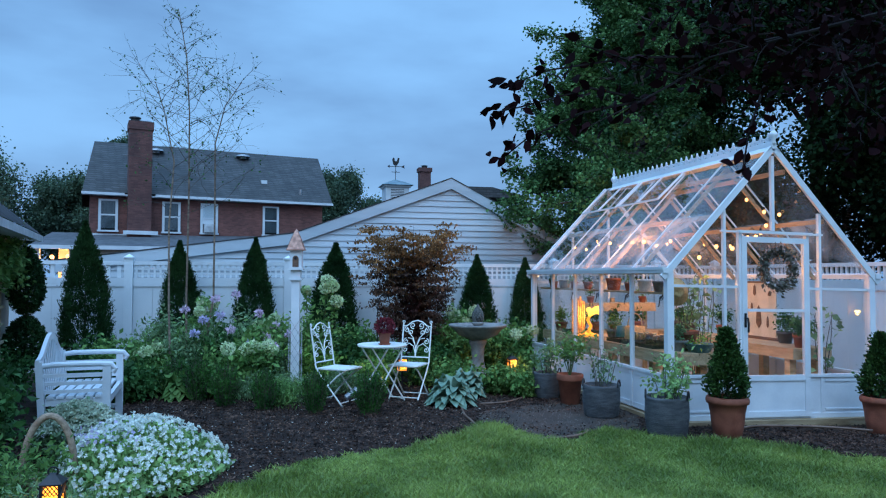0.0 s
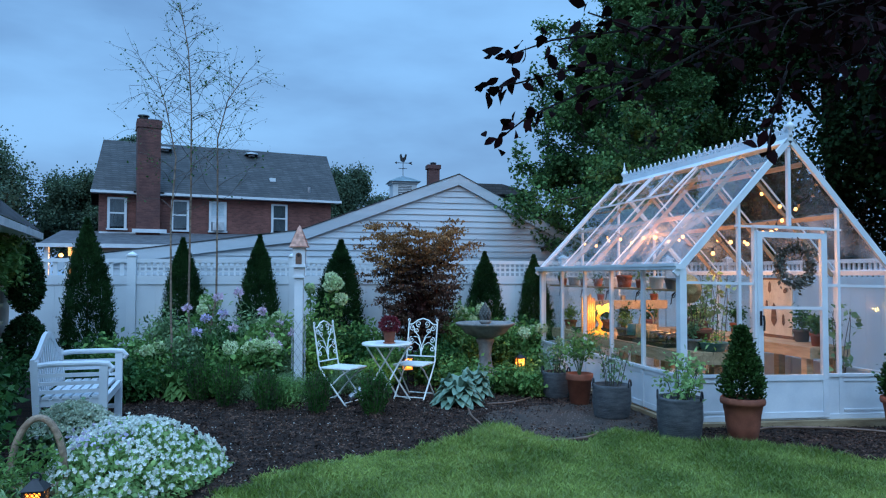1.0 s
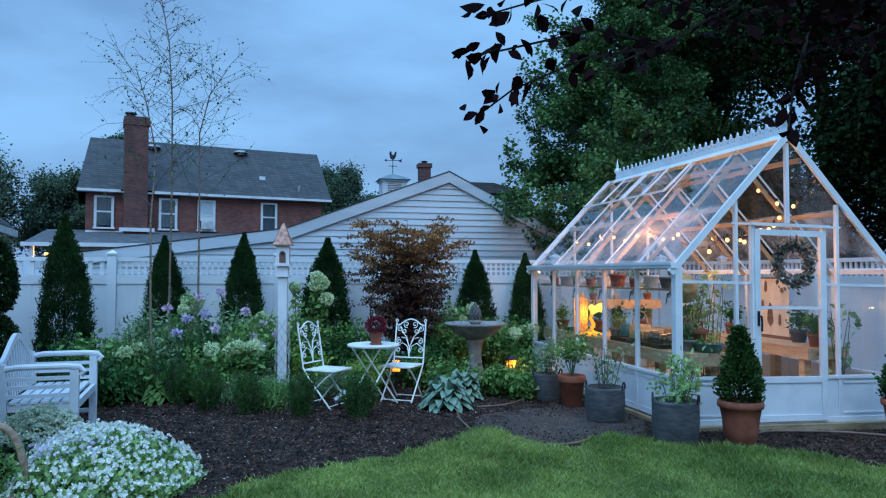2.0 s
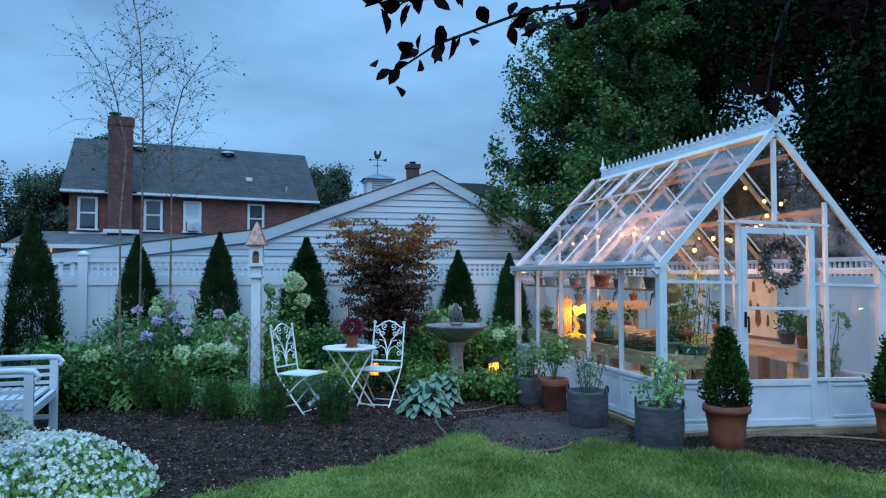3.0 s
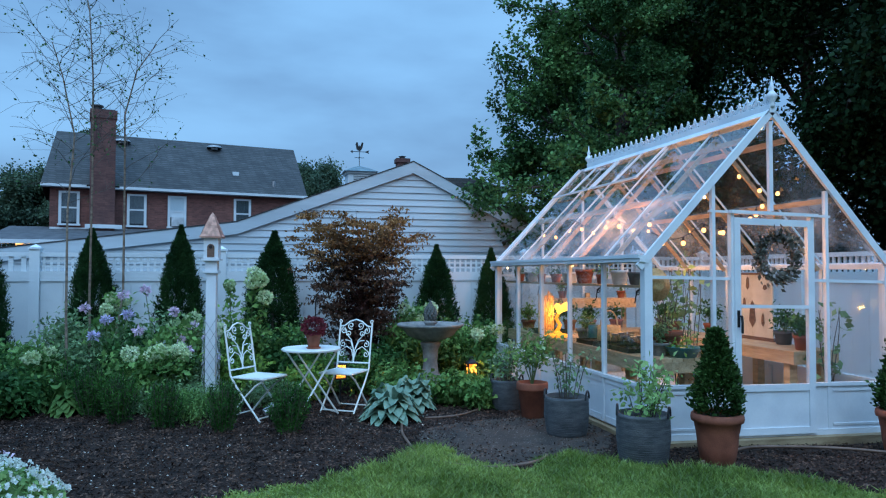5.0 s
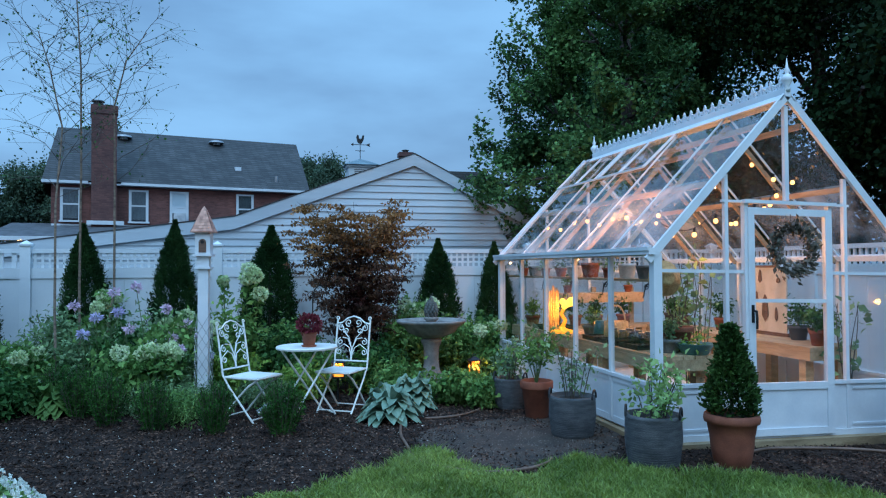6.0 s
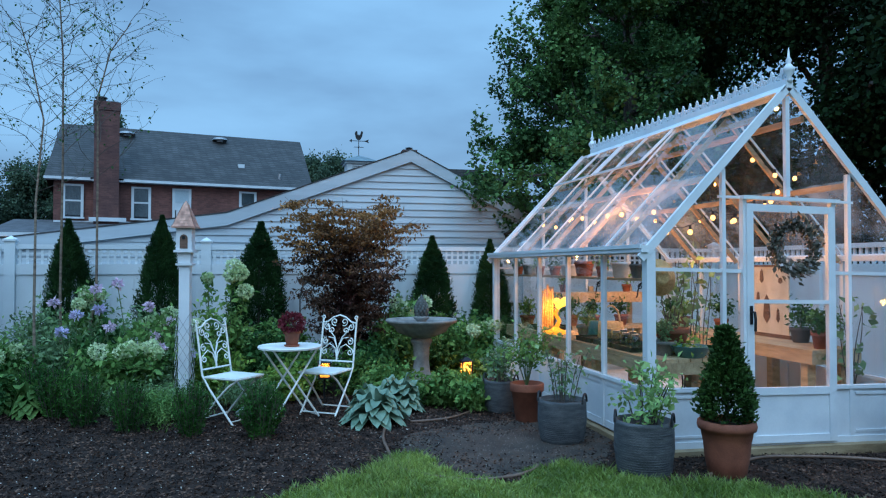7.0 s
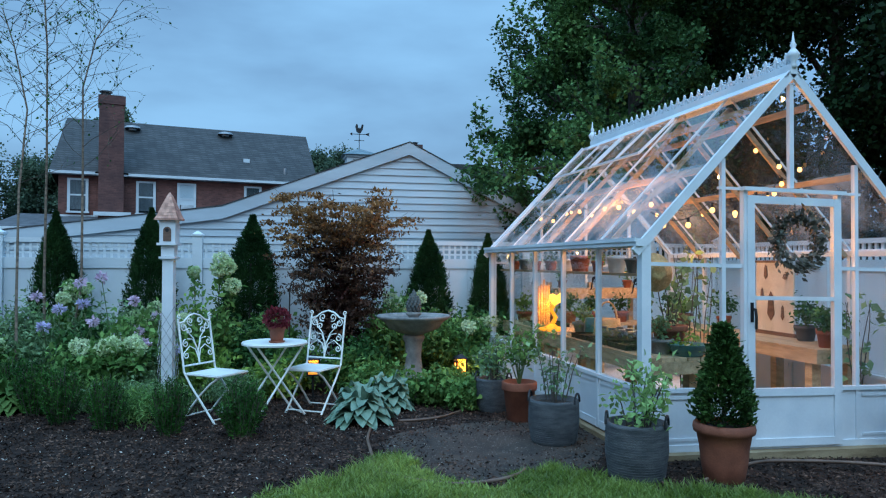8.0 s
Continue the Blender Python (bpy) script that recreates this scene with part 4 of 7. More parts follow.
# stepped staging on the bench, against the back
stage = thing("plant_staging", (0, 0, 0), "pale timber plant staging against the back glass", "staging")
part("shelf_board", box(0.68, 1.9, 3.56, 3.80, 1.09, 1.13), M_WOODB, stage)
part("fascia", box(0.68, 1.9, 3.53, 3.559, 1.0, 1.13), M_WOODB, stage)
part("shelf_board", box(0.68, 1.9, 3.45, 3.80, 0.66, 0.70), M_WOODB, stage)
for x in (0.73, 1.3, 1.87):
    part("upright", box(x - 0.03, x + 0.03, 3.801, 3.85, 0.07, 1.2), M_WOODB, stage)
    part("leg", box(x - 0.03, x + 0.03, 3.47, 3.53, 0.07, 0.66), M_WOODB, stage)

rng = np.random.default_rng(7)
M_CANDLEWHITE = mat("white_glaze", (0.55, 0.55, 0.54), (0.7, 0.7, 0.68), 6, 0.35)


def terracotta(r, h, parent, rim=True, material=None):
    prof = [(r * 0.68, 0), (r * 0.72, 0.005), (r * 0.93, h * 0.78)]
    prof += [(r * 1.02, h * 0.79), (r * 1.05, h * 0.82), (r * 1.05, h * 0.97), (r * 1.02, h), (r * 0.92, h), (r * 0.9, h * 0.9)] if rim else [(r, h), (r * 0.94, h), (r * 0.9, h * 0.9)]
    p = part("pot", lathe(prof, 22), material or M_TERRA, parent, smooth=True)
    part("soil", lathe([(r * 0.3, h * 0.80), (r * 0.9, h * 0.86), (r * 0.5, h * 0.9), (0.002, h * 0.9)], 14), M_SOIL, parent)
    return p


def potted(loc, r, h, leaf, n, spread, tall, size, label, group="greenhouse potted plants", material=None, droop=0.0, seed=1):
    g = np.random.default_rng(seed)
    t = thing("potted_plant", loc, label, "potted plant", group)
    terracotta(r, h, t, material=material)
    bm = bmesh.new()
    ends = []
    for i in range(max(4, n // 40)):
        a, q = g.uniform(0, 6.28), g.uniform(0.2, 1)
        top = Vector((math.cos(a) * spread * q, math.sin(a) * spread * q, h + tall * g.uniform(0.5, 1) - droop * q))
        m = Vector((top.x * 0.35, top.y * 0.35, h + (top.z - h) * 0.7 + droop * 0.4))
        pts = [Vector((0, 0, h * 0.85)), m, top]
        tube(pts, 0.004, 0.002, 4, bm)
        ends += [m.lerp(top, f) for f in (0, 0.35, 0.7, 1.0)]
    part("stemwork", bm, M_STEM, t)
    per = max(1, n // len(ends))
    leaves("foliage", cloud(g, ends, per, size * 0.9), size, g, leaf, t, flat=0.6)
    return t


# plants and goods on the benches
for i, (x, y) in enumerate(((0.35, 2.95), (0.5, 3.3), (0.28, 3.5))):
    potted((x, y, 0.72), 0.075 + 0.01 * (i % 3), 0.13, (L_BED, L_DARKBED, L_LIME)[i % 3], 260, 0.12, 0.2, 0.045, "small green plant in a terracotta pot on the bench", seed=20 + i)
for i, (x, y) in enumerate(((2.12, 0.62), (2.3, 0.82), (2.34, 1.14), (2.3, 2.4), (2.1, 2.9), (2.25, 3.4))):
    potted((x, y, 0.70), 0.08 + 0.012 * (i % 3), 0.15, (L_DARKBED, L_BED, L_DARKBED)[i % 3], 300, 0.15, 0.16 + 0.03 * (i % 4), 0.05, "leafy green plant in a clay pot on the bench" if i % 3 == 0 else "leafy green plant in a dark pot on the bench", seed=40 + i,
           material=(None, M_BROWN, M_FIBRE)[i % 3], droop=0.06)
for i, y in enumerate((1.15, 2.3, 2.75, 3.5)):
    potted((0.16, y, 1.37), 0.055 + 0.012 * (i % 2), 0.1, (L_BED, L_DARKBED)[i % 2], 90, 0.09, 0.07, 0.035, "small clay pot on the high shelf", "shelf pots", droop=0.05, seed=60 + i)
for i, x in enumerate((0.85, 1.75)):
    potted((x, 3.68, 1.13), 0.06, 0.1, (L_BED, L_LIME)[i % 2], 140, 0.1, 0.14, 0.04, "young plant in a small clay pot on the staging", "staging pots", seed=80 + i)
for x in (0.9, 1.2, 1.6):
    potted((x, 3.55, 0.70), 0.09, 0.14, L_DARKBED, 200, 0.13, 0.2, 0.05, "green plant in a clay pot on the staging", "staging pots", seed=int(x * 100))


def climbing_plant(loc, h, seed, label):
    g = np.random.default_rng(seed)
    t = thing("climbing_plant", loc, label, "plant", "tall greenhouse plants")
    terracotta(0.14, 0.22, t)
    bm, pts = bmesh.new(), []
    for k in range(4):
        a = k * 1.7
        line = [Vector((0.05 * math.cos(a) + 0.10 * math.sin(3 * f + a) * f, 0.05 * math.sin(a) + 0.08 * math.cos(2.5 * f + a) * f, 0.15 + f * h)) for f in np.linspace(0, 1, 9)]
        tube(line, 0.007, 0.003, 5, bm)
        pts += line[2:]
    part("stemwork", bm, M_TWIG, t)
    leaves("foliage", cloud(g, pts, 2, 0.06), 0.09, g, L_BED2, t, aspect=0.7, flat=0.4, droop=0.4)


climbing_plant((0.80, 0.75, 0.07), 1.3, 5, "tall leafy plant trained up a stem in a clay pot")
climbing_plant((0.50, 0.50, 0.72), 0.55, 6, "young fig-like plant in a clay pot on the bench")
climbing_plant((1.50, 1.6, 0.07), 1.3, 8, "twisted bare-stemmed climber in a clay pot")
climbing_plant((2.2, 0.35, 0.07), 0.9, 9, "grassy tall plant in a clay pot")

# wide pale pots on the high shelf, grey fluted pots and trays on the bench
for i, (y, r, h, m) in enumerate(((0.42, 0.10, 0.12, M_STONE), (0.78, 0.085, 0.14, M_CANDLEWHITE), (1.55, 0.10, 0.15, M_TERRA), (1.92, 0.095, 0.12, M_CANDLEWHITE), (3.1, 0.09, 0.12, M_STONE))):
    t = thing("shelf_pot", (0.165, y, 1.37), ("weathered stone-grey pot on the high shelf", "white glazed pot on the high shelf", "clay pot tipped over on the high shelf", "white glazed pot on the high shelf", "grey pot on the high shelf")[i], "pot", "shelf pots")
    part("pot", lathe([(r * 0.7, 0), (r * 0.75, 0.006), (r * 0.95, h * 0.8), (r, h * 0.82), (r, h), (r * 0.9, h), (r * 0.85, h * 0.6)], 20), m, t, smooth=True)
for i, (x, y, lf) in enumerate(((0.36, 0.40, L_BED2), (0.40, 2.02, L_BED))):
    potted((x, y, 0.72), 0.105, 0.12, lf, 240, 0.12, 0.16, 0.04, "grey fluted pot of small leafy plants on the bench", material=M_STONE, seed=140 + i)
for i, (y0, y1) in enumerate(((0.6, 0.95), (1.0, 1.35), (1.4, 1.75), (2.75, 3.2))):
    t = thing("seed_tray", (0, 0, 0), "dark plastic seed tray on the bench", "tray", "seed trays")
    bm = box(0.16, 0.56, y0, y1, 0.7205, 0.728)
    for x in (0.16, 0.548):
        box(x, x + 0.012, y0, y1, 0.7285, 0.765, bm)
    for y in (y0, y1 - 0.012):
        box(0.1725, 0.5475, y, y + 0.012, 0.7285, 0.765, bm)
    part("tray_body", bm, M_BLACK, t)
    part("compost", box(0.173, 0.547, y0 + 0.013, y1 - 0.013, 0.7285, 0.75), M_SOIL, t)

# teal bowl, glass jars, bag
bowl = thing("planter_bowl", (0.50, 0.22, 0.72), "dark teal glazed planter bowl on the bench", "bowl")
part("bowl_body", lathe([(0.10, 0), (0.11, 0.005), (0.16, 0.09), (0.165, 0.095), (0.15, 0.095), (0.1, 0.03)], 24), M_TEAL, bowl, smooth=True)
leaves("seedlings", cloud(rng, [(0, 0, 0.1)], 90, 0.06), 0.05, rng, L_LIME, bowl)
for i in range(7):
    jar = thing("glass_jar", (0.22 + 0.12 * (i % 2), 0.62 + 0.09 * i, 0.751), "small clear glass jar on the bench", "jar", "jars on the bench")
    part("jar_body", lathe([(0.035, 0), (0.04, 0.005), (0.04, 0.08), (0.03, 0.095), (0.03, 0.11)], 14), M_PANE, jar, smooth=True)
    part("lid", lathe([(0.033, 0.11), (0.034, 0.125)], 14), M_METAL, jar)
bag = thing("tool_bag", (0.40, 1.45, 0.751), "woven straw bag with an upright handle on the bench", "bag")
part("bag_body", lathe([(0.11, 0), (0.13, 0.02), (0.12, 0.17), (0.115, 0.17), (0.1, 0.05)], 16), M_STRAW, bag, smooth=True)
part("handle", tube([(0.1 * math.cos(a), 0, 0.16 + 0.17 * math.sin(a)) for a in np.linspace(0, math.pi, 10)], 0.009), M_STRAW, bag)
can = thing("watering_can", (0.42, 1.84, 0.72), "teal metal watering can on the bench", "watering can")
part("can_body", lathe([(0.08, 0), (0.085, 0.01), (0.07, 0.17), (0.06, 0.18), (0.05, 0.18)], 16), M_TEAL, can, smooth=True)
part("spout", tube([(0, -0.06, 0.05), (0, -0.13, 0.12), (0, -0.18, 0.21)], 0.014, 0.01), M_TEAL, can)
part("handle", tube([(0, 0.06, 0.16), (0, 0.13, 0.16), (0, 0.13, 0.06), (0, 0.075, 0.04)], 0.008), M_TEAL, can)
hat = thing("straw_hat", (0.15, 0.12, 1.38), "round straw hat hanging by the corner post", "hat")
bm = lathe([(0.15, 0), (0.152, 0.006), (0.075, 0.015), (0.07, 0.07), (0.045, 0.085), (0.003, 0.088)], 24)
bmesh.ops.rotate(bm, verts=bm.verts, matrix=Matrix.Rotation(math.radians(82), 3, "X"))
part("crown", bm, M_STRAW, hat, smooth=True)
print_board = thing("botanical_print", (2.43, 1.40, 0), "pale botanical print standing on the side bench", "picture", turn=90)
part("canvas", box(0, 0.58, 0.0, 0.015, 0.74, 1.46), M_CLOTH, print_board)
part("batten", box(-0.02, 0.60, -0.01, 0.02, 1.46, 1.485), M_BROWN, print_board)
part("batten", box(-0.02, 0.60, -0.01, 0.02, 0.70, 0.74), M_BROWN, print_board)
for x, z, w, h in ((0.12, 1.3, 0.07, 0.05), (0.42, 1.32, 0.06, 0.12), (0.16, 0.9, 0.05, 0.12), (0.34, 0.92, 0.11, 0.24), (0.48, 1.1, 0.05, 0.09)):
    part("motif", prism([(x - w / 2, z), (x - w / 3, z + h * 0.8), (x, z + h), (x + w / 3, z + h * 0.75), (x + w / 2, z), (x, z - h * 0.3)], 0.018, 0.023), M_BROWN, print_board)

# amber lamp on the bench
lamp = thing("amber_lamp", (0.22, 2.42, 0.72), "glowing amber figured lamp on the potting bench", "lamp")
part("base", lathe([(0.13, 0), (0.14, 0.01), (0.13, 0.03), (0.06, 0.045), (0.03, 0.07)], 18), M_AMBER, lamp, smooth=True)
part("stem", tube([(0, 0, 0.06), (0.045, 0.01, 0.14), (-0.01, 0.0, 0.22), (0.02, -0.03, 0.30)], 0.026, 0.018, 10), M_AMBER, lamp, smooth=True)
part("shade", tube([(0.0, -0.03, 0.29), (0.03, -0.06, 0.33), (0.07, -0.09, 0.36), (0.10, -0.11, 0.36)], 0.028, 0.062, 12), M_AMBERHOT, lamp, smooth=True)
part("cap", ball((0.0, -0.02, 0.36), 0.04, 10), M_AMBERHOT, lamp)
for k in range(7):
    part("cane", tube([(-0.10 + k * 0.03, 0.30, 0), (-0.10 + k * 0.03, 0.30, 0.50 + 0.04 * math.sin(k * 2.0))], 0.013, seg=7), M_STRAW, lamp)
part("hook", tube([(0.05, -0.06, 0.40), (0.05, -0.03, 0.45), (0.05, 0.06, 0.44), (0.05, 0.09, 0.36)], 0.008), M_BLACK, lamp)


def lamp_light(name, loc, power, colour=(1, 0.55, 0.22), size=0.03):
    d = bpy.data.lights.new(name, "POINT")
    d.energy, d.color, d.shadow_soft_size = power, colour, size
    new(name, d).location = loc


lamp_light("amber_light", (0.25, 2.58, 1.0), 8.0, (1, 0.42, 0.06), 0.04)


# ---- string lights ----
def string_lights(points, bulbs, label):
    t = thing("string_lights", (0, 0, 0), label, "string lights", "greenhouse string lights")
    pts = []
    for a, b in zip(points, points[1:]):
        for f in np.linspace(0, 1, 9)[:-1]:
            p = Vector(a).lerp(Vector(b), f)
            p.z -= 0.10 * math.sin(math.pi * f)
            pts.append(p)
    pts.append(Vector(points[-1]))
    part("cable", tube(pts, 0.004, seg=5), M_BLACK, t)
    for i in range(bulbs):
        k = (i + 0.5) / bulbs * (len(pts) - 1)
        p = pts[int(k)].lerp(pts[min(int(k) + 1, len(pts) - 1)], k % 1)
        s = part("socket", tube([p, p - Vector((0, 0, 0.035))], 0.011, seg=8), M_BLACK, t)
        part("bulb", ball(p - Vector((0, 0, 0.056)), 0.020, 10, 1.15), M_BULB, s)


string_lights([(0.10, 0.08, 1.84), (0.62, 0.10, 1.93), (1.24, 0.3, 2.10), (1.55, 0.5, 2.22), (1.85, 0.6, 2.36), (1.50, 0.9, 2.66)], 12, "warm globe string lights hung across the gable")
string_lights([(0.42, 0.5, 2.05), (0.42, 1.4, 2.08), (0.42, 2.3, 2.1), (0.42, 3.5, 2.08)], 9, "warm globe string lights along the roof purlin")
string_lights([(2.1, 1.6, 2.1), (2.1, 2.6, 2.1), (1.6, 3.6, 2.3), (0.7, 3.7, 2.2)], 5, "warm globe string lights along the back")
lamp_light("string_light_front", (1.0, 0.75, 1.66), 23, (1, 0.39, 0.09), 0.02)
lamp_light("string_light_roof", (0.44, 1.1, 1.90), 15, (1, 0.37, 0.07), 0.02)
lamp_light("string_light_middle", (0.85, 1.9, 1.55), 26, (1, 0.39, 0.09), 0.02)
lamp_light("string_light_back", (1.6, 2.9, 1.6), 31, (1, 0.41, 0.11), 0.02)


# ---- wreath on the door ----
def wreath():
    t = thing("wreath", (1.26, -0.075, 1.62), "dried flower wreath hanging on the greenhouse door", "wreath")
    g = np.random.default_rng(3)
    R = 0.175
    ring = [(R * math.cos(a), 0, R * math.sin(a)) for a in np.linspace(0, 2 * math.pi, 25)]
    part("ring", tube(ring, 0.014), M_WICKER, t)
    a = g.uniform(0, 2 * math.pi, 900)
    pts = np.stack([R * np.cos(a), np.zeros(900) - 0.015, R * np.sin(a)], 1) + g.normal(size=(900, 3)) * np.array((0.034, 0.018, 0.034))
    way = np.stack([np.cos(a + 0.8), -0.4 * np.ones(900), np.sin(a + 0.8)], 1)
    leaves("dried_leaves", pts[:700], 0.05, g, M_DRY, t, way=way[:700], flat=0.1)
    tagged(leaves("dried_bloom", pts[700:], 0.035, g, M_DRYF, t, aspect=0.9, flat=0.1), kind="stuff")
    part("hanger", tube([(0, 0.012, R), (0, 0.02, 0.3)], 0.004), M_TWIG, t)


M_DRY = leaf_mat("dried_leaf", (0.06, 0.07, 0.055), (0.17, 0.15, 0.12), thin=0.1, island=0.5)
M_DRYF = leaf_mat("dried_flower", (0.3, 0.26, 0.26), (0.5, 0.45, 0.45), thin=0.1, island=0.4)
wreath()


# ---- planters round the greenhouse ----
def fibre_pot(loc, r, h, leaf, seed, label, tall, n, size):
    g = np.random.default_rng(seed)
    t = thing("planter", loc, label, "planter", "planters beside the greenhouse")
    part("tub", lathe([(r * 0.86, 0), (r * 0.9, 0.01), (r * 1.02, h * 0.5), (r, h * 0.95), (r * 0.98, h), (r * 0.9, h), (r * 0.88, h * 0.85)], 28), M_FIBRE, t, smooth=True)
    for z in np.linspace(0.03, h - 0.02, 20):
        q = r * (0.9 + 0.12 * min(1, z / (h * 0.5))) if z < h * 0.5 else r * (1.02 - 0.02 * (z - h * 0.5) / (h * 0.5))
        part("weave_band", tube([((q + 0.001) * math.cos(a), (q + 0.001) * math.sin(a), z) for a in np.linspace(0, 2 * math.pi, 29)], 0.003, seg=4), M_FIBRE, t)
    part("soil", lathe([(r * 0.3, h * 0.82), (r * 0.9, h * 0.88), (0.002, h * 0.9)], 16), M_SOIL, t)
    for a in (2.6, 5.6):
        c, s = math.cos(a), math.sin(a)
        part("rope_handle", tube([(c * r * 0.97 - s * 0.07 * math.cos(b), s * r * 0.97 + c * 0.07 * math.cos(b), h - 0.02 + 0.075 * math.sin(b)) for b in np.linspace(0, math.pi, 9)], 0.009), M_BLACK, t)
    ends = []
    for i in range(9):
        a, q = g.uniform(0, 6.28), g.uniform(0.2, 1.0) * r * 1.15
        p0 = Vector((math.cos(a) * q * 0.4, math.sin(a) * q * 0.4, h * 0.85))
        p2 = Vector((math.cos(a) * q, math.sin(a) * q, h + tall * g.uniform(0.45, 1.0)))
        m = p0.lerp(p2, 0.5) + Vector((0, 0, 0.05))
        part("stem", tube([p0, m, p2], 0.006, 0.003, 5), M_TWIG, t)
        ends += [p0.lerp(p2, f) for f in (0.35, 0.55, 0.75, 0.9, 1.0)]
    leaves("foliage", cloud(g, ends, n // len(ends), 0.05), size, g, leaf, t, aspect=0.6, flat=0.5)


fibre_pot((-0.60, 1.9, 0), 0.17, 0.32, L_SILVER, 11, "grey woven fibre planter with a pale variegated shrub", 0.36, 420, 0.05)
fibre_pot((-0.48, 0.60, 0), 0.20, 0.35, L_BED2, 12, "grey woven fibre planter with a thin leggy shrub", 0.42, 200, 0.05)
fibre_pot((-0.29, -0.43, 0), 0.205, 0.38, L_PALE, 13, "grey woven fibre planter with pale green tomato-like stems", 0.36, 420, 0.055)
tp = potted((-0.50, 1.40, 0), 0.155, 0.36, L_BED, 620, 0.32, 0.52, 0.05, "terracotta pot with a leafy dwarf blueberry shrub", "planters beside the greenhouse", seed=15)
tp.name = "potted_shrub"


def box_cone(loc, r, h, ph, seed, label):
    g = np.random.default_rng(seed)
    t = thing("boxwood_cone", loc, label, "potted shrub", "boxwood cones")
    k = 0.188
    part("pot", lathe([(k * 0.66, 0), (k * 0.70, 0.006), (k * 0.80, ph * 0.3), (k * 0.81, ph * 0.33), (k * 0.86, ph * 0.6), (k * 0.88, ph * 0.63), (k * 0.95, ph * 0.82), (k * 1.05, ph * 0.84), (k * 1.08, ph * 0.9),
                       (k * 1.05, ph * 0.98), (k * 1.0, ph), (k * 0.9, ph), (k * 0.88, ph * 0.9)], 30), M_TERRA, t, smooth=True)
    part("soil", lathe([(k * 0.3, ph * 0.85), (k * 0.89, ph * 0.92), (0.002, ph * 0.94)], 16), M_SOIL, t)
    part("trunk", tube([(0, 0, ph * 0.8), (0.01, 0, ph + h * 0.8)], 0.018, 0.006), M_BARK, t)
    n = 7500
    f = g.uniform(0, 1, n) ** 0.75
    a = g.uniform(0, 6.28, n)
    prof = np.interp(f, [0, 0.05, 0.15, 0.35, 0.6, 0.85, 1.0], [0.60, 0.88, 1.0, 0.84, 0.52, 0.22, 0.02]) * r
    bumps = 1 + 0.14 * np.sin(5 * a + 9 * f) + 0.11 * np.sin(11 * a - 17 * f)
    q = prof * bumps * g.uniform(0.66, 1.06, n) + np.abs(g.normal(size=n)) ** 2 * 0.008
    pts = np.stack([q * np.cos(a), q * np.sin(a), ph * 0.96 + f * h], 1)
    way = np.stack([np.cos(a), np.sin(a), 0.7 * np.ones(n)], 1)
    leaves("foliage", pts, 0.038, g, L_BOX, t, way=way, aspect=0.6, flat=0.3, jitter=0.5)


box_cone((0.275, -0.58, float(dip(0.275, -0.58))), 0.172, 0.665, 0.385, 21, "clipped boxwood cone in a banded terracotta pot")
box_cone((2.14, -0.52, float(dip(2.14, -0.52))), 0.172, 0.66, 0.385, 22, "clipped boxwood cone in a terracotta pot by the door")


# ---- bistro set ----
def spiral(cx, cz, r, start, turns, sgn, n=16):
    return [(0, cx + sgn * r * (1 - 0.8 * i / (n - 1)) * math.cos(start + turns * 2 * math.pi * i / (n - 1)), cz + r * (1 - 0.8 * i / (n - 1)) * math.sin(start + turns * 2 * math.pi * i / (n - 1))) for i in range(n)]


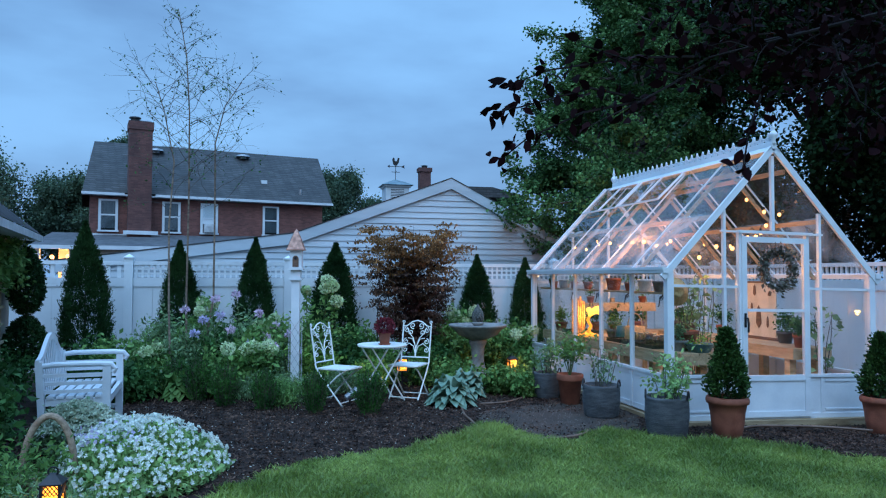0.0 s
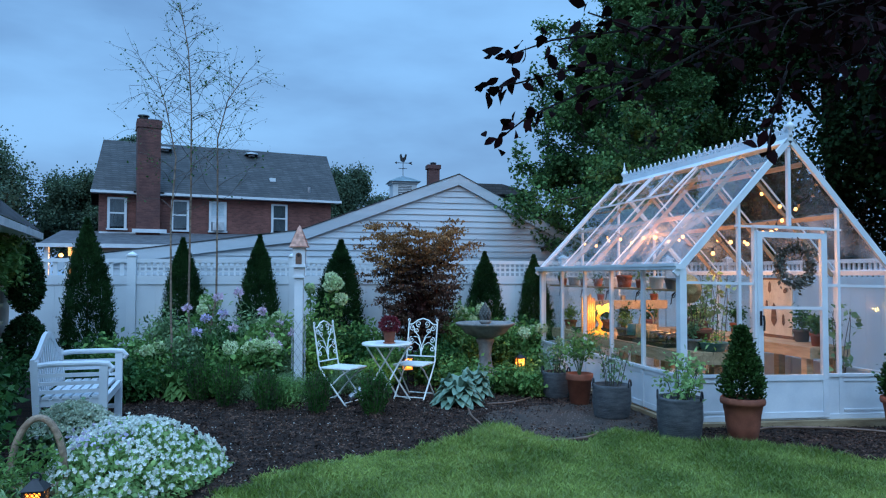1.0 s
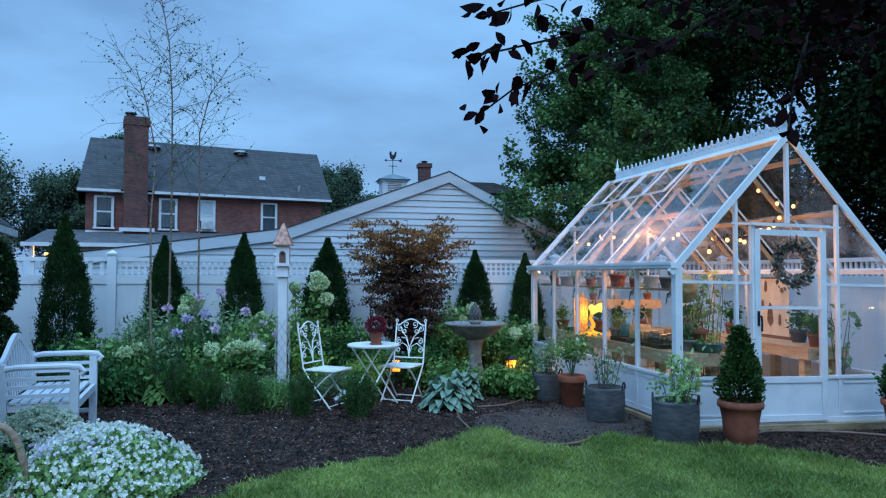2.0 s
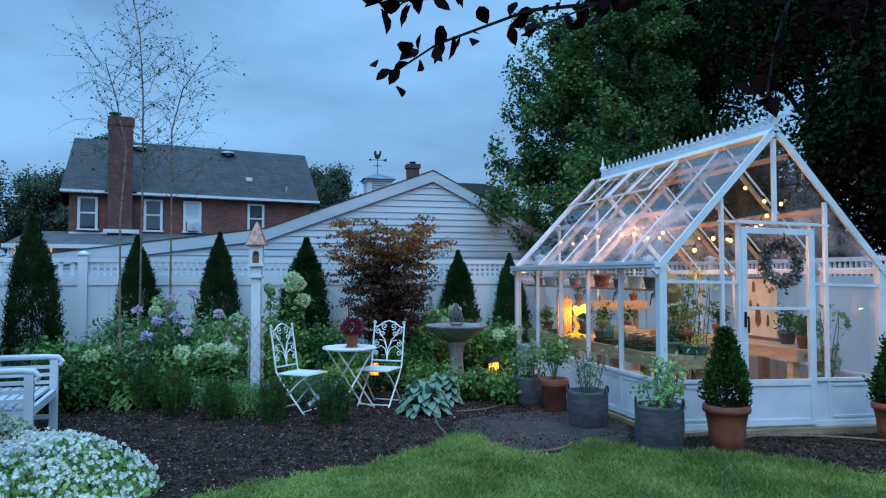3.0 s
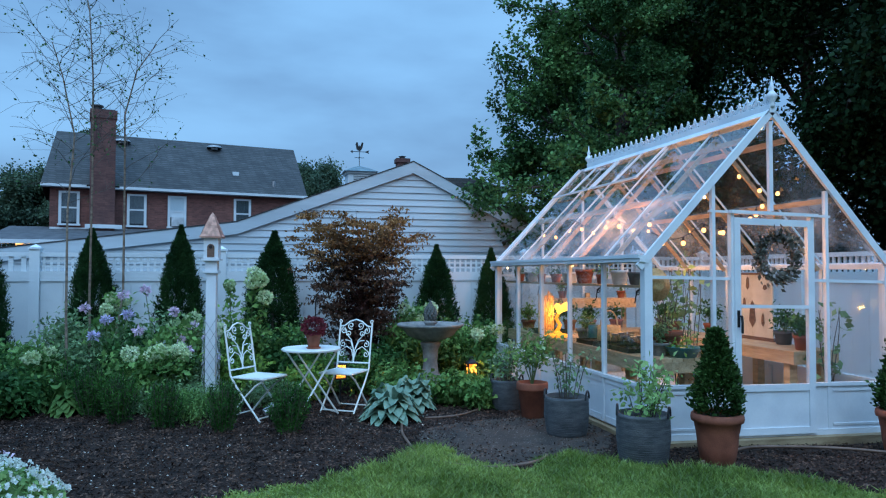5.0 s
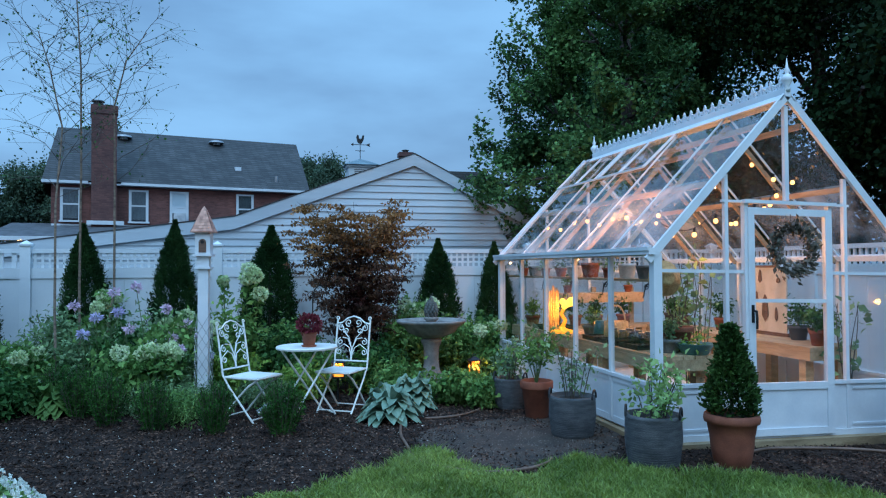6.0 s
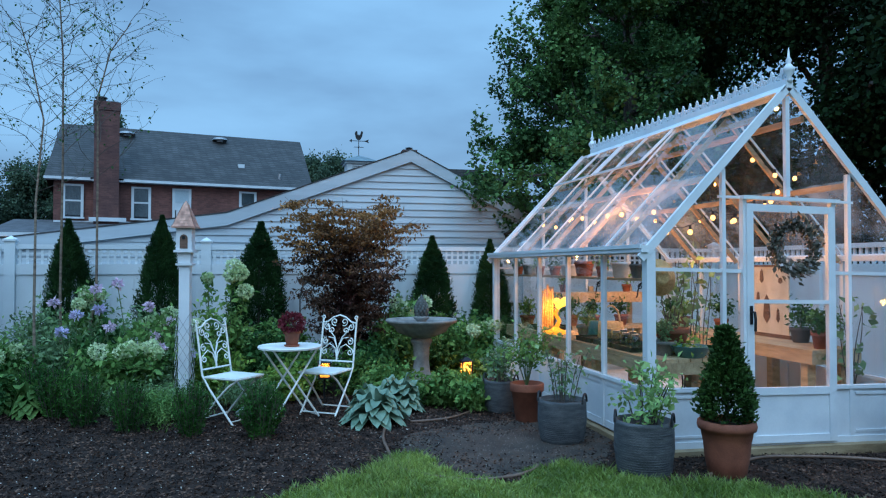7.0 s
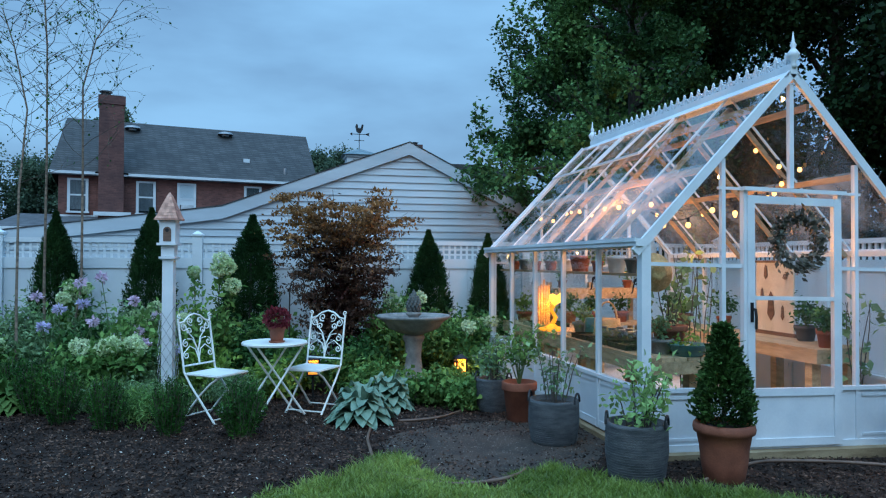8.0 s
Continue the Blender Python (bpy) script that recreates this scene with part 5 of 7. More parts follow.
def bistro_chair(loc, turn, label):
    t = thing("bistro_chair", loc, label, "chair", "bistro chairs", turn=turn)
    t.matrix_basis = pose(*loc, 0, 0, turn) @ Matrix.Diagonal((1.05, 1.05, 1.05, 1))
    r = 0.0095

    def slope(pts):
        # the back leans a little: x grows less with height
        return [(0.02 - (z - 0.45) * 0.17, y, z) for _, y, z in pts]
    for y in (-0.185, 0.185):
        part("back_leg", tube([(-0.06, y, 0.88), (-0.03, y, 0.72), (0.02, y, 0.42), (0.10, y, 0.31), (0.38, y, 0.0)], r, seg=8), M_ENAMEL, t)
        part("front_leg", tube([(0.40, y * 0.88, 0.39), (0.30, y * 0.88, 0.33), (0.18, y * 0.88, 0.22), (-0.02, y * 0.88, 0.0)], r, seg=8), M_ENAMEL, t)
        part("scroll_end", tube(slope(spiral(y, 0.895, 0.022, -1.2, 1.1, 1 if y < 0 else -1, 10)), 0.006, seg=5), M_ENAMEL, t)
    part("stretcher", tube([(0.355, -0.185, 0.03), (0.355, 0.185, 0.03)], 0.007), M_ENAMEL, t)
    part("stretcher", tube([(0.005, -0.163, 0.03), (0.005, 0.163, 0.03)], 0.007), M_ENAMEL, t)
    part("back_rail", tube(slope([(0, -0.185, 0.47), (0, 0.185, 0.47)]), 0.008), M_ENAMEL, t)
    part("top_rail", tube(slope([(0, -0.185, 0.84), (0, -0.13, 0.85), (0, -0.07, 0.895), (0, 0, 0.915), (0, 0.07, 0.895), (0, 0.13, 0.85), (0, 0.185, 0.84)]), 0.008), M_ENAMEL, t)
    bm = bmesh.new()
    for s in (1, -1):
        for cx, cz, q, st, tu in ((0.055, 0.85, 0.040, -2.0, 1.3), (0.13, 0.80, 0.038, 1.2, -1.3), (0.075, 0.765, 0.032, -0.6, 1.2), (0.135, 0.66, 0.036, 1.6, -1.3), (0.14, 0.56, 0.036, 1.4, -1.3)):
            tube(slope(spiral(s * cx, cz, q, st, tu, s)), 0.0055, seg=5, bm=bm)
        tube(slope([(0, 0.004 * s, 0.47), (0, 0.006 * s, 0.60), (0, 0.04 * s, 0.70), (0, 0.10 * s, 0.76), (0, 0.13 * s, 0.83)]), 0.0055, seg=5, bm=bm)
        tube(slope([(0, 0.006 * s, 0.52), (0, 0.03 * s, 0.60), (0, 0.09 * s, 0.635), (0, 0.14 * s, 0.60)]), 0.0055, seg=5, bm=bm)
        tube(slope([(0, 0.006 * s, 0.60), (0, 0.05 * s, 0.69), (0, 0.11 * s, 0.70)]), 0.0055, seg=5, bm=bm)
    part("scrollwork", bm, M_ENAMEL, t)
    bm = box(0.03, 0.42, -0.19, 0.19, 0.392, 0.412)
    bmesh.ops.bevel(bm, geom=[e for e in bm.edges], offset=0.008, segments=2, affect="EDGES")
    part("seat", bm, M_ENAMEL, t)


bistro_chair((-3.40, 2.20, 0), -39, "white wrought-iron folding chair with a scrolled back")
bistro_chair((-2.21, 2.40, 0), -124, "white wrought-iron folding chair with a scrolled back, by a lantern")


def bistro_table():
    t = thing("bistro_table", (-2.70, 2.04, 0), "round white metal folding bistro table", "table", turn=25)
    t.matrix_basis = pose(-2.70, 2.06, 0, 0, 0, 25) @ Matrix.Diagonal((0.95, 0.95, 0.98, 1))
    part("tabletop", lathe([(0.30, 0.685), (0.318, 0.69), (0.322, 0.705), (0.315, 0.715), (0.29, 0.712), (0.002, 0.712)], 40), M_ENAMEL, t)
    for y in (-0.17, 0.17):
        part("leg", tube([(-0.27, y, 0), (0.24, y * 0.9, 0.69)], 0.011, seg=8), M_ENAMEL, t)
        part("leg", tube([(0.27, y * 0.8, 0), (-0.24, y * 0.75, 0.69)], 0.011, seg=8), M_ENAMEL, t)
    part("stretcher", tube([(-0.255, -0.17, 0.02), (-0.255, 0.17, 0.02)], 0.008), M_ENAMEL, t)
    part("stretcher", tube([(0.255, -0.136, 0.02), (0.255, 0.136, 0.02)], 0.008), M_ENAMEL, t)
    f = thing("flower_pot", (-2.68, 2.0, 0.698), "terracotta pot of burgundy foliage on the bistro table", "flower pot")
    f.matrix_basis = pose(-2.68, 2.0, 0.698) @ Matrix.Diagonal((0.8, 0.8, 0.95, 1))
    part("saucer", lathe([(0.085, 0), (0.095, 0.015), (0.088, 0.017)], 20), M_TERRA, f)
    bm = lathe([(0.065, 0.012), (0.07, 0.015), (0.09, 0.125), (0.1, 0.127), (0.103, 0.155), (0.09, 0.155), (0.085, 0.14)], 22)
    part("pot", bm, M_TERRA, f, smooth=True)
    g = np.random.default_rng(31)
    a = g.normal(size=(900, 3))
    a /= np.linalg.norm(a, axis=1, keepdims=True)
    pts = a * g.uniform(0.6, 1.05, (900, 1)) * np.array((0.145, 0.145, 0.10)) + np.array((0, 0, 0.235))
    leaves("foliage", pts, 0.036, g, P_RED, f, way=a, aspect=0.7)


bistro_table()


# ---- bird bath ----
def bird_bath():
    t = thing("bird_bath", (-1.2, 2.98, 0), "weathered stone bird bath with a pineapple finial", "bird bath")
    part("pedestal", lathe([(0.20, 0), (0.20, 0.10), (0.17, 0.12), (0.17, 0.2), (0.13, 0.23), (0.10, 0.27), (0.085, 0.40), (0.095, 0.55), (0.12, 0.60), (0.125, 0.63), (0.10, 0.65)], 28), M_STONE, t, smooth=True)
    part("bowl", lathe([(0.10, 0.65), (0.16, 0.67), (0.28, 0.72), (0.33, 0.79), (0.40, 0.83), (0.415, 0.85), (0.405, 0.865), (0.37, 0.855), (0.3, 0.80), (0.002, 0.78)], 36), M_STONE, t, smooth=True)
    part("water", lathe([(0.34, 0.825), (0.342, 0.828), (0.002, 0.828)], 30), M_PANE, t)
    p = part("finial", lathe([(0.05, 0.78), (0.06, 0.85), (0.085, 0.87), (0.09, 0.89), (0.06, 0.9)], 18), M_STONE, t, smooth=True)
    bm = bmesh.new()
    for row in range(9):
        z = 0.90 + row * 0.026
        r = 0.066 * math.sin(math.pi * (0.28 + 0.70 * row / 8)) + 0.004
        k = max(3, int(r * 150))
        for i in range(k):
            q = 2 * math.pi * (i + 0.5 * (row % 2)) / k
            ball((r * math.cos(q), r * math.sin(q), z), 0.019, 6, 1.3, bm)
    lathe([(0.03, 0.89), (0.064, 0.93), (0.066, 0.98), (0.045, 1.06), (0.015, 1.125), (0.003, 1.15)], 14, bm)
    part("pineapple", bm, M_FINIAL, p, smooth=True)


bird_bath()


# ---- birdhouse on its post ----
def birdhouse():
    t = thing("birdhouse", (-3.73, 2.64, 0), "white birdhouse with a copper shingled spire on a post", "birdhouse", turn=-8)
    part("post", box(-0.052, 0.052, -0.052, 0.052, 0, 1.47), M_WHITE, t)
    part("moulding", box(-0.066, 0.066, -0.066, 0.066, 1.4705, 1.478), M_WHITE, t)
    part("capital", box(-0.08, 0.08, -0.08, 0.08, 1.4785, 1.50), M_WHITE, t)
    part("neck", box(-0.062, 0.062, -0.062, 0.062, 1.501, 1.61), M_WHITE, t)
    part("perch_board", box(-0.095, 0.095, -0.10, 0.095, 1.611, 1.635), M_WHITE, t)
    body = part("body", box(-0.076, 0.076, -0.076, 0.076, 1.636, 1.865), M_WHITE, t)
    arch = [(-0.038, 1.65), (0.038, 1.65), (0.038, 1.755)] + [(0.038 * math.cos(a), 1.755 + 0.038 * math.sin(a)) for a in np.linspace(0.3, 2.84, 7)] + [(-0.038, 1.755)]
    door = part("arched_front", prism(arch, -0.083, -0.0765), M_BROWN, body, "brown arched wooden front")
    bm = lathe([(0.019, 0), (0.019, 0.004)], 14)
    bmesh.ops.rotate(bm, verts=bm.verts, matrix=Matrix.Rotation(math.pi / 2, 3, "X"))
    bmesh.ops.translate(bm, verts=bm.verts, vec=(0, -0.084, 1.76))
    part("entrance_hole", bm, M_BLACK, door)
    bm = bmesh.new()
    lv = [(0.118, 1.86), (0.097, 1.90), (0.062, 2.0), (0.022, 2.10), (0.003, 2.14)]
    rings = [[bm.verts.new((i * r, j * r, z)) for i, j in ((-1, -1), (1, -1), (1, 1), (-1, 1))] for r, z in lv]
    for a, b in zip(rings, rings[1:]):
        for i in range(4):
            bm.faces.new((a[i], a[(i + 1) % 4], b[(i + 1) % 4], b[i]))
    bm.faces.new(rings[0][::-1])
    bm.faces.new(rings[-1])
    roof = part("spire", bm, M_COPPER, t, "copper-coloured shingled spire")
    for side in range(4):
        m = Matrix.Rotation(side * math.pi / 2, 4, "Z")
        for row in range(8):
            z = 1.872 + row * 0.031
            r = float(np.interp(z, [1.86, 1.90, 2.0, 2.10, 2.14], [0.118, 0.097, 0.062, 0.022, 0.003]))
            r2 = float(np.interp(z + 0.031, [1.86, 1.90, 2.0, 2.10, 2.14], [0.118, 0.097, 0.062, 0.022, 0.003]))
            k = max(1, int(round(2 * r / 0.034)))
            for i in range(k):
                x0, x1 = -r + 2 * r * i / k + 0.001, -r + 2 * r * (i + 1) / k - 0.001
                q = r2 / max(r, 1e-4)
                bm = bmesh.new()
                vs = [bm.verts.new(p) for p in ((x0, -r - 0.007, z), (x1, -r - 0.007, z), (x1 * q, -r2 - 0.003, z + 0.031), (x0 * q, -r2 - 0.003, z + 0.031), (x0, -r, z), (x1, -r, z))]
                bm.faces.new(vs[:4])
                bm.faces.new((vs[1], vs[0], vs[4], vs[5]))
                bmesh.ops.transform(bm, matrix=m, verts=bm.verts)
                part("shingle", bm, M_COPPER, roof)


birdhouse()


# ---- garden bench ----
def garden_bench():
    t = thing("garden_bench", (-6.06, 0.44, 0), "white painted wooden bench with rolled slatted arms", "bench", turn=5)
    t.matrix_basis = pose(-6.06, 0.44, 0, 0, 0, 5) @ Matrix.Diagonal((1, 1, 0.98, 1))
    D, L = 0.58, 1.18
    for y in (0.03, L - 0.03):
        part("front_leg", box(D - 0.07, D, y - 0.03, y + 0.03, 0, 0.70), M_WHITE, t)
        part("rear_leg", beam((0.03, y, 0), (-0.02, y, 0.76), 0.06, 0.06, up=(0, 1, 0)), M_WHITE, t)
        part("arm", tube([(-0.05, y, 0.68), (0.0, y, 0.715), (0.1, y, 0.73), (D - 0.1, y, 0.73), (D, y, 0.72), (D + 0.035, y, 0.68), (D + 0.01, y, 0.645)], 0.027, seg=10), M_WHITE, t)
        for z in (0.63, 0.555, 0.48):
            part("arm_slat", box(0.02, D - 0.071, y - 0.014, y + 0.014, z - 0.016, z + 0.016), M_WHITE, t)
        part("side_rail", box(0.04, D - 0.071, y - 0.02, y + 0.02, 0.35, 0.415), M_WHITE, t)
        part("stretcher", box(0.04, D - 0.071, y - 0.018, y + 0.018, 0.12, 0.16), M_WHITE, t)
    part("seat_rail", box(D - 0.05, D - 0.012, 0.061, L - 0.061, 0.34, 0.41), M_WHITE, t)
    for i in range(6):
        x = 0.05 + i * 0.08
        part("seat_slat", box(x, x + 0.062, 0.0, L, 0.4165, 0.44), M_WHITE, t)
    bm = bmesh.new()
    top = [(-0.03, y, 0.75 + 0.21 * math.sin(math.pi * y / L) ** 2.2) for y in np.linspace(0, L, 21)]
    for a, b in zip(top, top[1:]):
        beam(a, b, 0.035, 0.06, bm)
    part("crest_rail", bm, M_WHITE, t)
    for i in range(13):
        y = 0.1 + i * (L - 0.2) / 12
        part("back_slat", beam((0.02, y, 0.44), (-0.025, y, 0.74 + 0.21 * math.sin(math.pi * y / L) ** 2.2), 0.035, 0.015, up=(1, 0, 0)), M_WHITE, t)


garden_bench()


# ---- lanterns ----
def lantern(loc, w, h, label, tall=0.0, power=1.5, roofed=True):
    t = thing("lantern", loc, label, "lantern", "garden lanterns")
    z0 = tall
    if tall:
        part("stake", tube([(0, 0, 0), (0, 0, tall)], 0.012), M_BLACK, t)
    q = w / 2
    part("base", box(-q, q, -q, q, z0, z0 + 0.02), M_BLACK, t)
    for i in (-1, 1):
        for j in (-1, 1):
            part("corner_bar", box(i * q - 0.007 - i * 0.007, i * q + 0.007 - i * 0.007, j * q - 0.007 - j * 0.007, j * q + 0.007 - j * 0.007, z0 + 0.02, z0 + h * 0.72), M_BLACK, t)
    part("top_plate", box(-q, q, -q, q, z0 + h * 0.72, z0 + h * 0.75), M_BLACK, t)
    bm = bmesh.new()
    lo = [bm.verts.new((i * q * 1.15, j * q * 1.15, z0 + h * 0.751)) for i, j in ((-1, -1), (1, -1), (1, 1), (-1, 1))]
    hi = [bm.verts.new((i * q * 0.3, j * q * 0.3, z0 + h * 0.9)) for i, j in ((-1, -1), (1, -1), (1, 1), (-1, 1))]
    for i in range(4):
        bm.faces.new((lo[i], lo[(i + 1) % 4], hi[(i + 1) % 4], hi[i]))
    bm.faces.new(lo[::-1])
    bm.faces.new(hi)
    part("roof", bm, M_BLACK, t)
    part("ring", tube([(0.025 * math.cos(a), 0, z0 + h * 0.93 + 0.025 * math.sin(a)) for a in np.linspace(0, 2 * math.pi, 11)], 0.005), M_BLACK, t)
    bm = bmesh.new()
    for k in range(5):
        f = -q + w * (k + 0.5) / 5
        for s in (-1, 1):
            tube([(f - 0.02, s * q, z0 + h * 0.55), (f + 0.02, s * q, z0 + h * 0.72)], 0.003, seg=4, bm=bm)
            tube([(f + 0.02, s * q, z0 + h * 0.55), (f - 0.02, s * q, z0 + h * 0.72)], 0.003, seg=4, bm=bm)
            tube([(s * q, f - 0.02, z0 + h * 0.55), (s * q, f + 0.02, z0 + h * 0.72)], 0.003, seg=4, bm=bm)
    tagged(part("fretwork", bm, M_BLACK, t), kind="stuff")
    part("candle", lathe([(q * 0.6, 0), (q * 0.6, h * 0.3), (q * 0.5, h * 0.31)], 14, at=(0, 0, z0 + 0.021)), M_CANDLE, t)
    part("flame", lathe([(0.006, 0), (q * 0.2, h * 0.06), (q * 0.12, h * 0.13), (0.002, h * 0.2)], 10, at=(0, 0, z0 + 0.03 + h * 0.32)), M_FLAME, t)
    for s in (-1, 1):
        part("glass", box(-q + 0.015, q - 0.015, s * (q - 0.01) - 0.001, s * (q - 0.01) + 0.001, z0 + 0.02, z0 + h * 0.72), M_AMBERGLASS, t).visible_shadow = False
        part("glass", box(s * (q - 0.01) - 0.001, s * (q - 0.01) + 0.001, -q + 0.015, q - 0.015, z0 + 0.02, z0 + h * 0.72), M_AMBERGLASS, t).visible_shadow = False
    lamp_light("candle_light", (loc[0] + 0.015, loc[1] - 0.02, loc[2] + z0 + 0.03 + h * 0.60), power, (1, 0.5, 0.15), 0.02)


M_CANDLE = emit_mat("lit_candle", (1.0, 0.55, 0.16), 4.0)
lantern((-0.58, 3.3, 0), 0.13, 0.28, "small black lantern glowing amber on the ground", 0.12, 6.0)
lantern((-2.31, 2.82, 0), 0.135, 0.24, "small black lantern glowing amber on a stake", 0.25, 4.0)
lantern((-5.18, -2.46, 0), 0.105, 0.31, "black metal lantern with fretwork, candle lit", 0.19, 1.1)

# ---- wicker basket with its hoop handle ----
basket = thing("wicker_basket", (-5.5, -1.35, 0), "large wicker basket with a tall hoop handle", "basket", turn=10)
part("basket_body", lathe([(0.14, 0), (0.15, 0.01), (0.175, 0.16), (0.18, 0.18), (0.165, 0.18), (0.15, 0.05)], 26), M_WICKER, basket, smooth=True)
part("hoop_handle", tube([(0.16 * math.cos(a), 0, 0.17 + 0.41 * math.sin(a)) for a in np.linspace(0, math.pi, 22)], 0.023, seg=9), M_WICKER, basket, smooth=True)
tagged(leaves("planting", cloud(rng, [(0, 0, 0.22)], 400, 0.09), 0.05, rng, L_BED, basket), kind="stuff")


# ---- garden hose ----
def hose(points, label):
    pts = []
    P = [Vector((x, y, 0.014)) for x, y in points]
    for i in range(len(P) - 1):
        a, b, c, d = P[max(i - 1, 0)], P[i], P[i + 1], P[min(i + 2, len(P) - 1)]
        for f in np.linspace(0, 1, 8, endpoint=False):
            pts.append(0.5 * ((2 * b) + (c - a) * f + (2 * a - 5 * b + 4 * c - d) * f * f + (3 * b - a - 3 * c + d) * f ** 3))
    pts.append(P[-1])
    ob = part("garden_hose", tube(pts, 0.013, seg=7), M_HOSE, None, smooth=True)
    tagged(ob, label, "hose", "garden hoses")


hose([(-1.88, 1.33), (-1.95, 0.95), (-1.97, 0.6), (-1.98, 0.2), (-1.9, -0.08), (-1.56, -0.34), (-1.25, -0.33), (-1.05, -0.22), (-0.98, -0.12)], "brown rubber garden hose lying over mulch and grass")
hose([(-1.6, 1.55), (-1.3, 1.58), (-1.05, 1.75), (-0.78, 2.1), (-0.62, 2.6), (-0.68, 3.0)], "brown rubber edging hose curved round the bed")
hose([(0.1, -0.62), (0.7, -0.32), (1.1, -0.36), (1.5, -0.52), (1.8, -0.75)], "brown rubber hose lying in front of the greenhouse")

# ---- small garden oddments ----
spot = thing("garden_spotlight", (-3.12, 1.80, 0), "dark metal garden spotlight on a stake", "spotlight")
part("stake", tube([(0, 0, 0), (0, 0, 0.12)], 0.012), M_BLACK, spot)
part("housing", tube([(-0.05, -0.02, 0.10), (0.03, 0.01, 0.15), (0.09, 0.03, 0.18)], 0.038, 0.05, 12), M_METAL, spot)
hook = thing("plant_hook", (-2.55, 3.45, 0), "thin dark metal shepherd's hook in the bed", "plant hook")
part("rod", tube([(0, 0, 0), (0, 0, 1.1), (0.02, 0, 1.22), (0.08, 0, 1.28), (0.15, 0, 1.24), (0.17, 0, 1.15)], 0.008), M_BLACK, hook)
part("brace", tube([(0, 0, 0.95), (0.08, 0, 1.02), (0.16, 0, 1.0)], 0.005), M_BLACK, hook)
net = thing("post_trellis", (-3.73, 2.64, 0), "wire diamond trellis round the birdhouse post", "trellis", turn=-8)
for side in range(4):
    q = Matrix.Rotation(side * math.pi / 2, 4, "Z")
    for k in range(-2, 6):
        for s in (-1, 1):
            z0, z1 = 0.1 + k * 0.13, 0.1 + k * 0.13 + 0.26
            part("wire", tube([q @ Vector((-0.08 * s, -0.08, max(0.02, z0))), q @ Vector((0.08 * s, -0.08, z1))], 0.0022, seg=4), M_METAL, net)


# ---- trees ----
def big_maple():
    g = np.random.default_rng(101)
    t = thing("maple_tree", (4.25, 8.3, 0), "large green maple tree standing behind the fence", "tree")
    bm, tips = bmesh.new(), []
    tube([(0, 0, 0), (0.05, 0, 1.2), (0.0, 0.05, 2.6), (0.05, 0, 4.5), (0, 0, 7.5)], 0.26, 0.10, 12, bm)
    part("trunk", bm, M_BARK, t)
    bm = bmesh.new()
    for k in range(26):
        z = 1.9 + k * 0.27
        a = k * 2.4 + g.uniform(-0.3, 0.3)
        reach = float(np.interp(z, [1.9, 3.0, 5.5, 8, 9.2], [2.9, 2.9, 2.5, 1.9, 1.2]))
        limb(g, (0, 0, z), (math.cos(a), math.sin(a), 0.25), reach * 0.62, 0.06, 2, bm, tips, 0.6, 0.04, 3, 0.62, 5, 0.16)
    # long limbs reaching over the fence towards the garage
    for z, a in ((2.0, 3.35), (2.5, 3.6), (3.0, 3.25), (3.6, 3.5), (4.3, 3.4), (2.3, 3.9), (3.0, 4.2), (3.7, 3.9), (2.2, 3.5), (1.9, 3.65), (2.6, 3.45), (2.9, 3.75)):
        limb(g, (0, 0, z), (math.cos(a), math.sin(a), 0.1), 3.0 if z < 3.2 else 2.2, 0.06, 2, bm, tips, 0.5, 0.0, 3, 0.6, 5, 0.12)
    P = np.array([tuple(q) for q, _ in tips])
    # outer rim of the crown on the garage side, low boughs reaching furthest
    def rim(z):
        return np.interp(z, [0, 2.0, 2.4, 3.1, 4.2, 4.5, 5.0, 6.0, 7.0, 9.5], [-2.7, -3.2, -3.7, -3.85, -3.45, -2.7, -2.9, -3.15, -2.7, -1.2])
    P = P[(P[:, 0] > rim(P[:, 2]) + g.uniform(-0.2, 0.2, len(P))) & (P[:, 2] > 1.75)]
    bmesh.ops.delete(bm, geom=[v for v in bm.verts if v.co.x < rim(v.co.z) + 0.1 or v.co.z < 1.75], context="VERTS")
    part("branchwork", bm, M_BARK, t)
    pts = cloud(g, P, 54, 0.092)
    leaves("crown", pts, 0.078, g, L_MAPLE, t, aspect=0.9, flat=0.7, droop=0.3)


def dark_tree(loc, h, r, seed, label, n=15000, leaf=None, size=0.16, low=1.6, clump=26):
    """A dense broad tree, its crown made of clumps of leaves round the ends of its limbs."""
    g = np.random.default_rng(seed)
    t = thing("tree", loc, label, "tree", "background trees")
    bm = tube([(0, 0, 0), (0.1, 0, h * 0.3), (0, 0.1, h * 0.6), (0, 0, h * 0.85)], r * 0.06, r * 0.02, 10)
    part("trunk", bm, M_BARK, t)
    bm, tips = bmesh.new(), []
    for k in range(20):
        f = k / 19
        z = low + (h - low) * 0.8 * f
        a = k * 2.4 + g.uniform(-0.4, 0.4)
        reach = r * (0.55 + 0.45 * math.sin(math.pi * min(1, f * 0.9 + 0.2)))
        limb(g, (0, 0, z), (math.cos(a), math.sin(a), 0.3), reach * 0.7, r * 0.018, 1, bm, tips, 0.7, 0.06, 4, 0.55, 5, 0.2)
    part("branchwork", bm, M_BARK, t)
    per = max(4, n // len(tips))
    leaves("crown", cloud(g, [q for q, _ in tips], per, r * 0.10), size, g, leaf or L_MAPLE, t, aspect=0.8, flat=0.5, droop=0.3)


